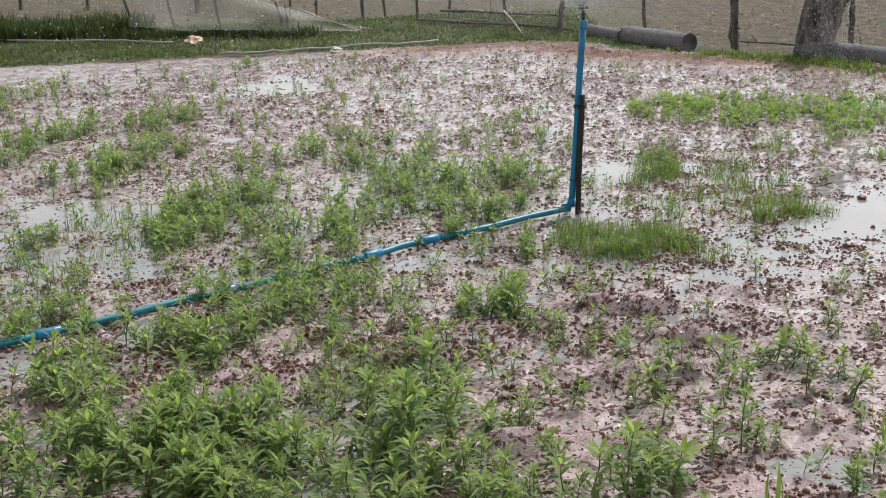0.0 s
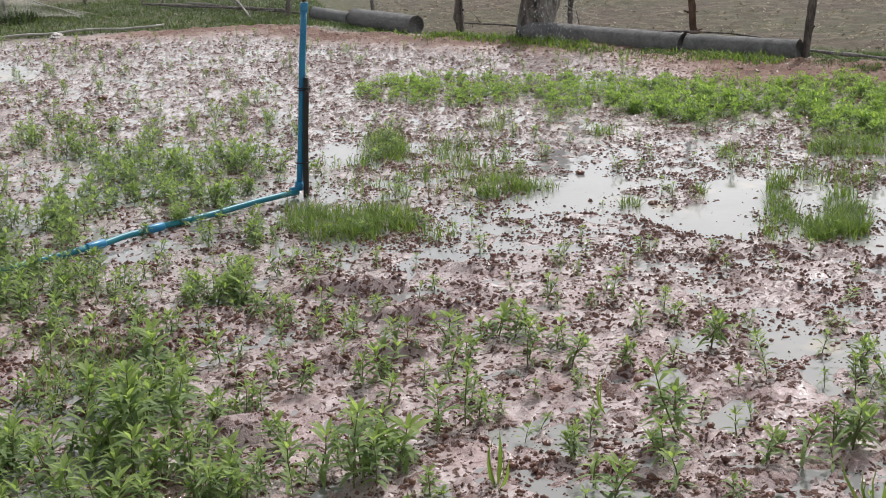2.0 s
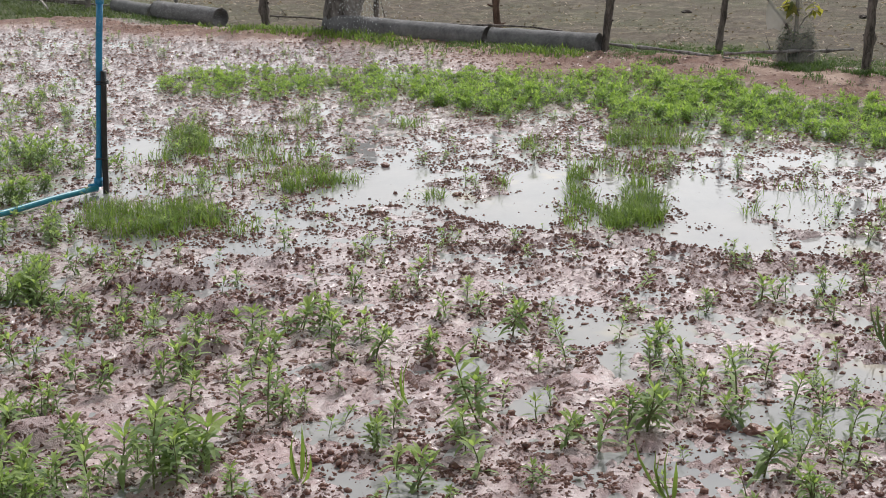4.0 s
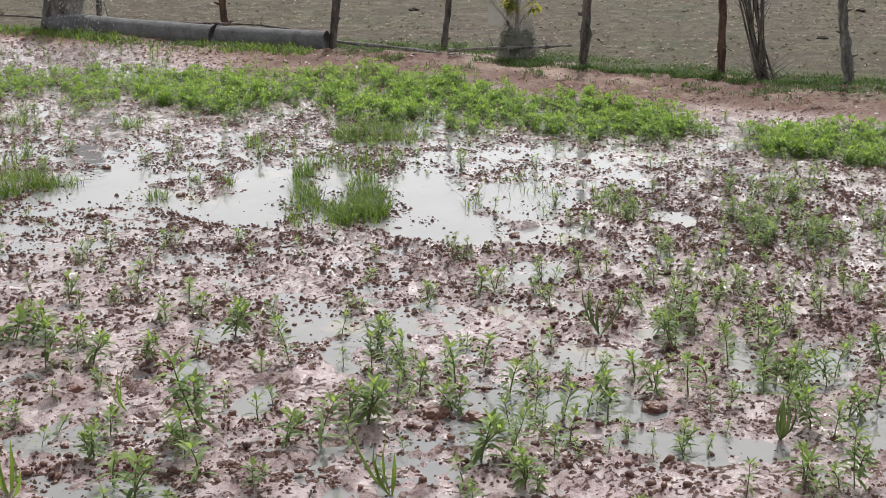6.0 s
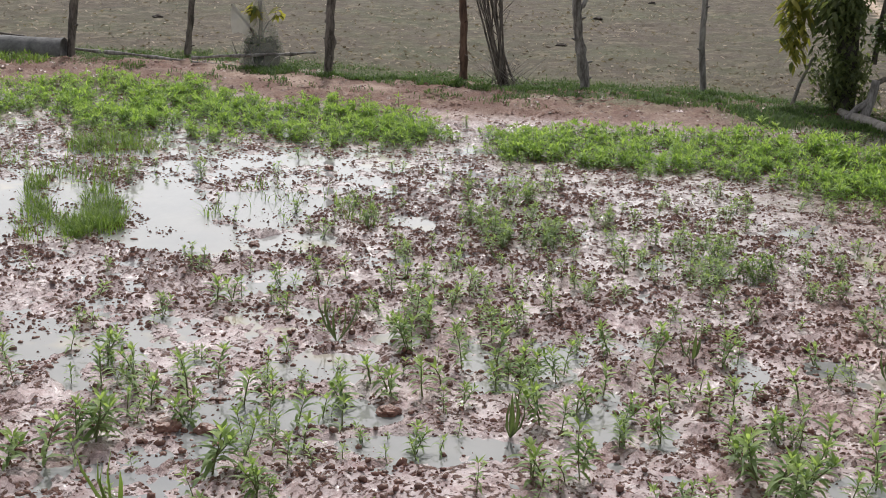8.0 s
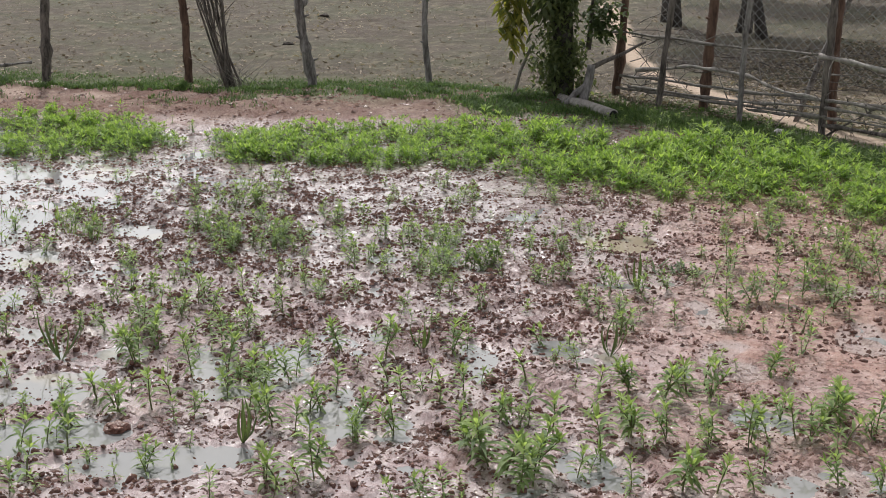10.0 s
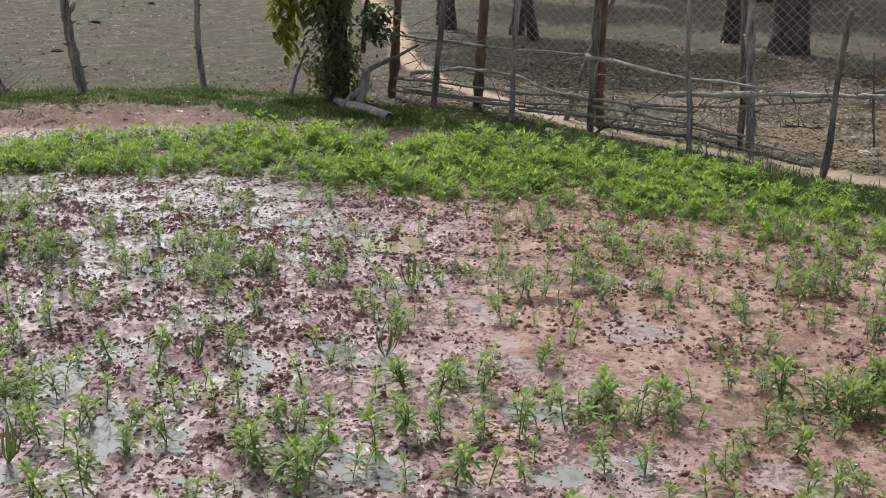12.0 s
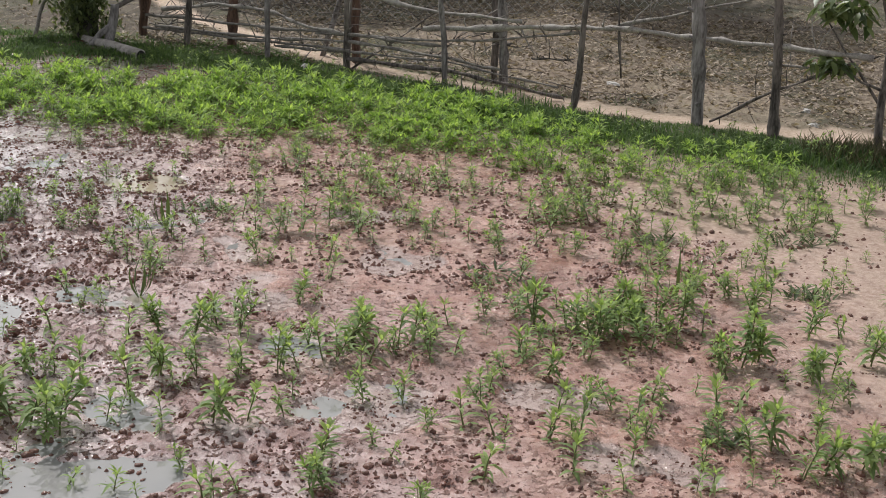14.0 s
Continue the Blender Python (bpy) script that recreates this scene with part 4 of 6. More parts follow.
SEEDLINGS_F = [(2.8, 1.15, 0.073), (3.96, 1.6, 0.113), (3.43, 1.38, 0.135), (3.53, 1.38, 0.069), (4.36, 1.68, 0.081), (3.57, 1.32, 0.121), (3.69, 1.3, 0.141), (2.87, 1.01, 0.073), (3.0, 1.05, 0.121), (3.8, 1.3, 0.125), (2.88, 0.98, 0.103), (3.59, 1.19, 0.094), (3.38, 1.11, 0.098), (3.14, 0.98, 0.046), (3.75, 1.17, 0.123), (3.82, 1.15, 0.107), (3.09, 0.91, 0.046), (3.89, 1.13, 0.09), (3.97, 1.1, 0.073), (3.78, 1.01, 0.079), (3.35, 0.82, 0.08), (3.58, 0.84, 0.075), (3.09, 0.68, 0.09), (3.33, 0.73, 0.079), (3.85, 0.84, 0.088), (4.08, 0.87, 0.147), (3.72, 0.72, 0.103), (4.09, 0.75, 0.128), (3.36, 0.6, 0.079), (3.53, 0.63, 0.082), (4.03, 0.67, 0.145), (3.42, 0.54, 0.112)]
SEEDLINGS_G = [(3.21, 0.5, 0.092), (4.14, 0.64, 0.111), (4.29, 0.66, 0.114), (4.17, 0.58, 0.111), (4.25, 0.54, 0.169), (3.55, 0.43, 0.098), (3.33, 0.39, 0.101), (3.18, 0.37, 0.068), (3.71, 0.43, 0.084), (4.28, 0.48, 0.17), (4.44, 0.49, 0.155), (4.26, 0.41, 0.094), (4.61, 0.39, 0.1), (4.02, 0.31, 0.107), (3.71, 0.26, 0.092), (3.4, 0.23, 0.063), (4.53, 0.3, 0.118), (4.05, 0.26, 0.198), (3.77, 0.22, 0.085), (4.61, 0.26, 0.12), (3.27, 0.18, 0.069), (4.12, 0.22, 0.145), (3.46, 0.13, 0.111), (4.73, 0.15, 0.082), (3.54, 0.09, 0.13), (4.37, 0.11, 0.114), (4.06, 0.06, 0.108), (4.41, 0.03, 0.067), (4.08, 0.01, 0.108), (3.65, 0.0, 0.099), (3.42, 0.0, 0.126), (3.47, -0.04, 0.128)]
SEEDLINGS_H = [(4.22, -0.08, 0.12), (3.54, -0.12, 0.129), (3.62, -0.14, 0.082)]
SEEDLINGS = SEEDLINGS_A + SEEDLINGS_B + SEEDLINGS_C + SEEDLINGS_D + SEEDLINGS_E + SEEDLINGS_F + SEEDLINGS_G + SEEDLINGS_H


def pick(n, seed, density, lo=0.8, hi=12.5):
    r = np.random.default_rng(seed)
    x, y = -4.2 + 12.2 * r.random(n), -2.2 + 14.5 * r.random(n)
    aa, rr = np.degrees(np.arctan2(x - 0.2, y + 0.1)), np.hypot(x - 0.2, y + 0.1)
    keep = (rr > lo) & (rr < hi)
    x, y = x[keep], y[keep]
    keep = r.random(len(x)) < density(x, y)
    return x[keep], y[keep]


BAND_NEAR = [(0.5, 9.2), (3.5, 6.4), (4.5, 5.55), (4.92, 4.9), (5.18, 4.5), (5.42, 4.15), (5.64, 3.8), (5.67, 3.2), (5.74, 2.8), (5.95, 2.5), (5.9, 1.9), (5.5, 1.3), (5.5, -0.5)]
BAND_FAR = [(1.0, 11.0), (4.2, 8.0), (4.98, 6.35), (5.2, 5.6), (5.7, 5.25), (6.1, 4.85), (6.4, 4.6), (6.6, 4.0), (7.0, 3.1), (6.95, 2.4), (6.8, 1.7), (6.6, 1.2), (6.5, -0.5)]


def band_density(x, y):
    w = 0.22 * (fbm(x, y, 4.0, 2, 80) - 0.5)
    inside = (1 - sstep(-0.06, 0.10, line_distance(x, y, BAND_NEAR) + w)) * sstep(-0.05, 0.08, line_distance(x, y, BAND_FAR) + w)
    return inside * blobs(x + 0.2 * (fbm(x, y, 2, 2, 81) - 0.5), y + 0.25 * (fbm(x, y, 2.6, 2, 82) - 0.5), BAND, 0.8) * (0.7 + 0.3 * sstep(0.36, 0.56, fbm(x, y, 3.4, 2, 83)))


def field_density(x, y):
    z = zones(x, y)
    far = np.hypot(x - 0.2, y + 0.1)
    d = blobs(x + 0.25 * (fbm(x, y, 2.2, 2, 84) - 0.5), y + 0.3 * (fbm(x, y, 2.5, 2, 85) - 0.5), PATCHES, 0.5)
    back = 0.045 + 0.02 * sstep(1.2, 2.2, x) * (1 - sstep(3.4, 4.4, y)) + 0.08 * sstep(4.3, 5.0, far) * sstep(1.8, 3.0, x) * (1 - sstep(3.6, 4.6, y)) + 0.075 * (1 - sstep(0.2, 1.2, x)) * (1 - sstep(7.0, 8.5, y))
    d = np.maximum(d, back) * (0.55 + 0.45 * sstep(0.36, 0.58, fbm(x, y, 5.5, 2, 87)))
    d = d * z["mud"] * (1 - 0.9 * z["pool"])
    return d * (1 - 0.5 * sstep(0.3, 0.9, blobs(x, y, BAND)))


bx, by = pick(84000, 201, lambda x, y: band_density(x, y) * 0.9)
br_ = np.random.default_rng(199)
band_size = (0.62 + 0.38 * np.clip(blobs(bx, by, BAND), 0, 1)) * (0.86 + 0.24 * fbm(bx, by, 2.3, 2, 88)) * (0.85 + 0.3 * br_.random(len(bx))) * (1 - 0.2 * sstep(7.6, 8.8, by)) * (0.66 + 0.14 * sstep(5.7, 6.4, bx))
plant_field("fence_side_plants", "thick bright green band of leafy plants along the fence", bx, by, band_size, 202, [M_STEM, M_LEAFBAND, M_TIPBAND], kinds=BANDPLANTS)
fx, fy = pick(88000, 203, field_density)


def plant_size(x, y):
    """Plants are small out in the wet middle and tall at the near left."""
    small = sstep(3.2, 3.9, x) * sstep(2.3, 3.0, y) + sstep(7.0, 8.0, y) * sstep(-0.8, 0.2, x)
    tall = (1 - sstep(-0.1, 0.6, x)) * (1 - sstep(4.2, 5.0, y))
    thin = 1 - sstep(0.08, 0.3, blobs(x, y, PATCHES))
    return 0.80 - 0.14 * np.clip(small, 0, 1) + 0.22 * tall - 0.14 * thin


slim = np.random.default_rng(78).random(len(fx)) < sstep(0.6, 2.2, fx + 0.25 * (fy - 4.5))
for name_, label_, sel_, kinds_ in (("field_seedlings", "scattered green broad-leaved seedlings growing in mud", ~slim, TEMPLATES), ("slender_seedlings", "scattered slender narrow-leaved seedlings growing in mud", slim, FINE_TEMPLATES)):
    plant_field(name_, label_, fx[sel_], fy[sel_], plant_size(fx[sel_], fy[sel_]), 204, [M_STEM, M_LEAF, M_TIP], kinds=kinds_)


def build_seedlings():
    """Single seedlings, each built from one of eighteen shapes of its own height."""
    r = np.random.default_rng(77)
    shapes = {}
    for k, row in enumerate(SLENDER + BROAD):
        st, lv, tp = seedling_data(101 + k, *row)
        shapes[k] = (mesh_from("stem", *st, M_STEM), mesh_from("leaves", *lv, M_LEAF), mesh_from("tip_leaves", *tp, M_TIP), row[0])
    for n, (x, y, h) in enumerate(SEEDLINGS):
        thin = x + 0.25 * (y - 4.5) > 0.75 + 0.3 * r.normal()
        ob = tagged(new("seedling"), "slender narrow-leaved green seedling growing in wet mud" if thin else "green broad-leaved seedling growing in wet mud", "plant", "seedlings in the mud")
        stem, leaves, tip, tall = shapes[(0 if thin else 9) + 3 * (0 if h < 0.095 else 1 if h < 0.15 else 2) + int(r.integers(0, 3))]
        z, _ = ground_height(np.array([x]), np.array([y]))
        ob.matrix_basis = pose(x, y, max(float(z[0]), -0.015), r.normal(0, 5), r.normal(0, 5), 360 * r.random()) @ Matrix.Scale(h / tall, 4)
        part("stem", stem, ob)
        part("leaves", leaves, ob)
        part("tip_leaves", tip, ob, "paler young leaves")


build_seedlings()
print("plants", len(bx), len(fx))


def blades(name, label, x, y, height, seed, mat, width=0.004, lean=0.35, category="grass", parent=None):
    """Grass blades at the given places as one mesh."""
    r = np.random.default_rng(seed)
    n = len(x)
    h, _ = ground_height(x, y)
    h = np.maximum(h, -0.015)
    a = r.random(n) * 6.283
    hh = height * (0.4 + r.random(n)) * (0.6 + 0.8 * fbm(x, y, 4, 2, 105))
    out = lean * (0.2 + r.random(n))
    dx, dy = np.cos(a), np.sin(a)
    wx, wy = -dy * width * 0.5, dx * width * 0.5
    rows = []
    for u, w in ((0, 1.0), (0.55, 0.85), (1.0, 0.0)):
        px, py, pz = x + dx * out * hh * u * u, y + dy * out * hh * u * u, h + hh * u * (1 - 0.25 * out * u)
        if w:
            rows += [np.stack([px - wx * w, py - wy * w, pz], -1), np.stack([px + wx * w, py + wy * w, pz], -1)]
        else:
            rows.append(np.stack([px, py, pz], -1))
    v = np.stack(rows, 1).reshape(-1, 3)
    b = np.arange(n)[:, None] * 5
    faces = (b + [0, 1, 3, 2]).tolist() + (b + [2, 3, 4]).tolist()
    me = mesh_from(name, v, faces, mat)
    if parent is not None:
        return part(name, me, parent)
    return tagged(new(name, me), label, category, kind="stuff")


TUFTS_A = [(0.78, 5.56, 0.26, 0.25, -10, 0.9), (1.52, 6.01, 0.21, 0.21, -11, 1.2), (1.1, 6.99, 0.14, 0.41, -12, 0.8), (0.83, 6.75, 0.13, 0.19, -12, 0.4), (-0.29, 4.16, 0.16, 0.24, -7, 0.3), (-1.56, 5.94, 0.34, 0.62, -10, 0.15), (1.07, 5.31, 0.08, 0.12, -9, 0.3), (0.55, 5.77, 0.12, 0.24, -10, 0.5), (2.42, 5.06, 0.09, 0.26, -24, 1.6), (2.76, 5.14, 0.09, 0.42, -23, 1.6), (2.53, 4.92, 0.09, 0.15, -24, 1.6), (2.63, 5.51, 0.06, 0.28, -23, 1.2), (3.36, 6.25, 0.23, 0.25, -23, 0.6), (2.8, 6.32, 0.13, 0.22, -23, 0.4), (1.76, 7.35, 0.09, 0.16, -23, 0.4), (3.1, 4.81, 0.05, 0.07, -24, 0.7)]
TUFTS_B = [(3.6, 4.52, 0.09, 0.24, -24, 0.35), (1.96, 5.56, 0.05, 0.09, -24, 0.8), (2.29, 5.61, 0.04, 0.13, -23, 0.5), (3.47, 4.91, 0.22, 0.3, -23, 0.12), (2.31, 7.06, 0.09, 0.11, -24, 0.5), (1.47, 6.72, 0.25, 0.39, -23, 0.3), (1.08, 6.23, 0.32, 0.28, -23, 0.2), (3.02, 5.82, 0.22, 0.24, -24, 0.3)]
TUFTS = TUFTS_A + TUFTS_B


def fill(rows, per_m2, seed):
    """Random places inside soft ellipses."""
    r = np.random.default_rng(seed)
    xs, ys = [], []
    for cx, cy, a, b, turn, w in rows:
        n = int(per_m2 * w * math.pi * a * b)
        q, t = np.sqrt(r.random(n)) * (0.85 + 0.3 * r.random(n)), r.random(n) * 6.283
        u, v = a * q * np.cos(t), b * q * np.sin(t)
        c, sn = math.cos(radians(turn)), math.sin(radians(turn))
        xs.append(cx + u * c - v * sn)
        ys.append(cy + u * sn + v * c)
    x, y = np.concatenate(xs), np.concatenate(ys)
    k = r.random(len(x)) < 0.1 + 0.9 * sstep(0.38, 0.6, fbm(x, y, 7, 2, 95))
    return x[k], y[k]


tx, ty = fill(TUFTS, 9000, 211)
blades("marsh_grass", "fresh green grass clumps standing in shallow water", tx, ty, 0.07, 212, M_GRASS, 0.0034, 1.25)


def along(pts, n, seed, spread, shift):
    """Random places beside a polyline."""
    r = np.random.default_rng(seed)
    seg = [math.hypot(bx_ - ax_, by_ - ay_) for (ax_, ay_), (bx_, by_) in zip(pts, pts[1:])]
    k = r.choice(len(seg), n, p=np.array(seg) / sum(seg))
    u, off = r.random(n), r.normal(shift, spread, n)
    a, b = np.array(pts)[k], np.array(pts)[k + 1]
    d = b - a
    nrm = np.stack([d[:, 1], -d[:, 0]], -1) / np.hypot(d[:, 0], d[:, 1])[:, None]
    p = a + d * u[:, None] + nrm * off[:, None]
    return p[:, 0], p[:, 1]


ax1, ay1 = along(BORDER[4:13], 24000, 213, 0.13, -0.10)
ax2, ay2 = along(BORDER[12:17], 32000, 215, 0.24, 0.26)
lr = np.random.default_rng(5)
ax3, ay3 = lr.random(60000) * 7.0 - 5.4, lr.random(60000) * 3.4 + 12.2
keep3 = lr.random(60000) < zones(ax3, ay3)["verge"] * (0.35 + 0.65 * sstep(0.4, 0.58, fbm(ax3, ay3, 2.0, 3, 96)))
ax4, ay4 = along(BORDER[8:13], 16000, 216, 0.17, 0.18)
ax5, ay5 = along([(1.3, 13.0), (1.95, 11.75), (2.25, 11.3), (2.75, 10.65), (3.6, 9.5), (4.25, 8.85), (4.6, 8.6)], 16000, 217, 0.11, 0.02)
blades("bank_lawn", "fresh green grass on the bank beside the field", ax3[keep3], ay3[keep3], 0.045, 221, M_LAWN, 0.010, 1.3)
vx, vy = np.concatenate([ax1, ax2, ax4, ax5]), np.concatenate([ay1, ay2, ay4, ay5])
thick = (zones(vx, vy)["path"] < 0.25) & (np.random.default_rng(8).random(len(vx)) < 0.2 + 0.8 * sstep(0.38, 0.56, fbm(vx, vy, 2.4, 2, 97)))
vx, vy = vx[thick], vy[thick]
blades("verge_grass", "low dark green grass verge along the fence foot", vx, vy, 0.019, 214, M_VERGE, 0.0045, 1.2)
FOOT = [(7.30, 4.5), (7.28, 4.0), (7.18, 3.5), (7.1, 2.95), (7.08, 2.4), (6.98, 2.05), (6.80, 1.6), (6.70, 1.05), (6.63, 0.7), (6.72, 0.35), (6.8, 0.1)]
CARPET = [(5.19, 7.62, 0.13, 0.3, 38, 1.6), (5.50, 7.23, 0.14, 0.3, 40, 1.6), (5.81, 6.84, 0.14, 0.3, 40, 1.6), (6.12, 6.44, 0.15, 0.32, 42, 1.6), (6.42, 6.10, 0.2, 0.3, 42, 1.5), (6.85, 5.6, 0.3, 0.34, 40, 1), (7.1, 5.2, 0.45, 0.38, 60, 1), (6.9, 4.8, 0.42, 0.3, 50, 1), (7.1, 4.4, 0.3, 0.34, 10, 1)]
gx, gy = fill(CARPET, 9000, 241)
fx2, fy2 = along(FOOT, 17000, 242, 0.11, 0.0)
blades("fence_foot_grass", "thick dark green grass growing along the fence foot", fx2, fy2, 0.040, 243, M_VERGE, 0.0055, 1.0)
blades("grass_carpet", "dark green matted grass round the corner tree", gx, gy, 0.030, 244, M_VERGE, 0.006, 1.2)
wx, wy = along([(4.3, 8.4), (4.9, 7.7), (5.3, 7.1), (5.7, 6.5), (6.1, 5.9)], 5200, 245, 0.14, 0.0)
few = np.random.default_rng(246).random(len(wx)) < sstep(0.52, 0.64, fbm(wx, wy, 4.5, 3, 99))
blades("strip_weeds", "sparse olive weeds on the dirt strip", wx[few], wy[few], 0.028, 247, M_VERGE, 0.006, 1.3)
sx5, sy5 = along([(1.9, 11.7), (2.2, 11.25), (2.75, 10.6), (3.55, 9.45), (4.2, 8.85)], 3400, 218, 0.11, 0.06)
keep5 = np.random.default_rng(219).random(len(sx5)) < 0.06 + 0.94 * sstep(0.47, 0.6, fbm(sx5, sy5, 2.2, 3, 98))
blades("pipe_side_grass", "fresh green grass growing against the old pipes", sx5[keep5], sy5[keep5], 0.05, 220, M_GRASS, 0.008, 1.2)
print("grass", len(tx), len(vx))

# ---------- irrigation ----------
def ground_z(x, y):
    h, _ = ground_height(np.array([float(x)]), np.array([float(y)]))
    return max(float(h[0]), 0.0)


def build_pipe():
    base = tagged(new("irrigation_pipe"), "teal-blue PVC irrigation pipe lying across the muddy field", "pipe")
    base.location = (0.59, 6.17, 0)
    pts = [Vector((0.58, 6.15, 0.028)), Vector((-0.06, 5.71, 0.024)), Vector((-0.29, 5.50, 0.026)), Vector((-0.84, 5.08, 0.022)), Vector((-1.40, 4.65, 0.022)), Vector((-2.7, 3.72, 0.022))]
    n = 0
    for p, q in zip(pts, pts[1:]):
        n += 1
        v, f = tube([Vector(c) - base.location for c in bend(p, q, 8, 0.004, n)], [0.0135] * 8, 12, 0.0)
        part("pipe_length", mesh_from("pipe_length", v, f, M_TEAL), base)
        if n < 5:
            w = (q - p).normalized()
            v, f = tube([q - w * 0.045 - base.location, q - w * 0.04 - base.location, q + w * 0.04 - base.location, q + w * 0.045 - base.location], [0.0165, 0.0185, 0.0185, 0.0165], 12)
            part("coupling", mesh_from("coupling", v, f, M_BLUE), base, "darker blue pipe coupling")


def build_riser():
    base = tagged(new("sprinkler_riser"), "upright blue PVC sprinkler riser tied to a black stake", "sprinkler")
    o = Vector((0.59, 6.17, 0))
    base.location = o
    top = Vector((0.07, 0.0, 0.87))
    v, f = tube(bend((0, 0, 0.03), top, 8, 0.003, 3), [0.0145] * 8, 14)
    part("riser_pipe", mesh_from("riser_pipe", v, f, M_BLUE), base)
    v, f = tube([top * 0.955, top * 0.957, top, top + Vector((0.0, 0, 0.004))], [0.0155, 0.0185, 0.0185, 0.016], 14)
    part("reducer", mesh_from("reducer", v, f, M_BLUE), base)
    v, f = tube([(-0.04, -0.02, 0.03), (-0.012, -0.006, 0.028), (0, 0, 0.035), (0.001, 0, 0.07)], [0.019, 0.02, 0.021, 0.019], 12)
    part("elbow", mesh_from("elbow", v, f, M_BLUE), base)
    v, f = tube(bend((0.022, -0.022, -0.1), (0.058, -0.022, 0.545), 9, 0.003, 8), [0.013] * 9, 8, 0.08)
    part("stake", mesh_from("stake", v, f, M_BLACK), base, "black wooden stake")
    for h in (0.5, 0.49, 0.16):
        c = Vector((0.07 * h / 0.87 + 0.008, -0.010, h))
        ring = [c + Vector((math.cos(k * 0.628) * 0.03, math.sin(k * 0.628) * 0.028, 0.002 * math.sin(k))) for k in range(11)]
        v, f = tube(ring, [0.003] * 11, 5, 0, False)
        part("tie", mesh_from("tie", v, f, M_BLACK), base)
    t0 = top + Vector((0, 0, 0.004))
    v, f = merge([tube([t0, t0 + Vector((0, 0, 0.02))], [0.009, 0.008], 8), tube([t0 + Vector((0, 0, 0.02)), t0 + Vector((0, 0, 0.028))], [0.013, 0.013], 6),
                  tube([t0 + Vector((0, 0, 0.028)), t0 + Vector((0, 0, 0.05))], [0.007, 0.006], 8),
                  tube([t0 + Vector((-0.016, 0, 0.05)), t0 + Vector((-0.018, 0, 0.085))], [0.0035, 0.0035], 6), tube([t0 + Vector((0.016, 0, 0.05)), t0 + Vector((0.018, 0, 0.085))], [0.0035, 0.0035], 6),
                  tube([t0 + Vector((-0.02, 0, 0.05)), t0 + Vector((0.02, 0, 0.05))], [0.005, 0.005], 6), tube([t0 + Vector((-0.02, 0, 0.085)), t0 + Vector((0.02, 0, 0.085))], [0.005, 0.005], 6),
                  tube([t0 + Vector((0, 0, 0.06)), t0 + Vector((0, 0, 0.1))], [0.011, 0.004], 8)])
    part("nozzle", mesh_from("nozzle", v, f, M_BLACK, False), base, "black plastic sprinkler head")


build_pipe()
build_riser()


# ---------- fence posts ----------
def build_post(x, y, dx, dy, height, radius, mat, label, seed, group="fence posts", fork=0.0, foot=True):
    """A crooked post; dx, dy: how far its top stands off its foot."""
    z0 = ground_z(x, y)
    ob = tagged(new("fence_post"), label, "fence post", group)
    ob.location = (x, y, z0)
    radius *= 0.5
    n = 24
    r = np.random.default_rng(seed)
    pts = [p + Vector((r.normal(0, 0.07 * radius), r.normal(0, 0.07 * radius), 0)) for p in bend((0, 0, -0.15), (dx, dy, height), n, min(radius * 1.5, 0.02) * 0.8, seed)]
    radii = [radius * (1.10 - 0.26 * k / n) * (1 + 0.2 * (r.random() - 0.5) + (0.3 if r.random() < 0.12 else 0)) for k in range(n)]
    pieces = [tube(pts, radii, 11, 0.13, True, seed)]
    if fork:
        p = pts[0].lerp(pts[-1], (fork + 0.15) / (height + 0.15))
        pieces.append(tube([p, p + Vector((radius * 0.9, -radius * 0.3, radius * 1.2)), p + Vector((radius * 1.5, -radius * 0.5, radius * 2.8))], [radius * 0.75, radius * 0.62, radius * 0.5], 8, 0.1, True, seed + 1))
    for k in range(8):
        p = pts[4 + (seed + k * 5) % 18]
        w = r.random() * 6.28
        q = p + Vector((math.cos(w), math.sin(w), 0.4)) * radius * (1.3 + 0.9 * r.random())
        pieces.append(tube([p, q], [radius * 0.4, radius * 0.22], 6, 0.1))
    part("post_body", mesh_from("post_body", *merge(pieces), mat), ob)
    return ob


DARK, GREY, RED = "dark weathered crooked wooden fence post", "pale grey weathered fence post", "reddish-brown squared fence post"
POSTS = [(1.18, 13.3, 0.12, 0, 0.05, M_WOOD, 0), (2.0, 13.3, 0.0, 0, 0.035, M_WOOD, 0), (2.44, 11.3, -0.08, 0, 0.065, M_WOOD, 0), (3.42, 11.5, 0.05, 0, 0.045, M_WOOD, 0),
         (4.12, 10.35, -0.08, 0, 0.06, M_WOODRED, 0), (4.40, 9.02, 0.10, 0.0, 0.058, M_WOOD, 0), (5.16, 8.75, 0.12, 0, 0.045, M_WOOD, 0), (5.58, 7.56, 0.02, 0, 0.06, M_WOOD, 0),
         (6.27, 6.95, -0.09, 0.08, 0.052, M_WOODRED, 0), (6.73, 6.26, -0.17, 0.12, 0.058, M_WOODGREY, 0.5), (7.33, 5.78, 0.0, 0.12, 0.040, M_WOODGREY, 0)]
for k, (x, y, dx, dy, rad, mat, fork) in enumerate(POSTS):
    build_post(x, y, 0.75 * dx, 0.75 * dy, 0.98 + 0.06 * math.sin(k * 2.1), rad, mat, GREY if mat is M_WOODGREY else RED.replace("squared ", "crooked ") if mat is M_WOODRED else DARK, 300 + k, "pasture fence posts", fork)
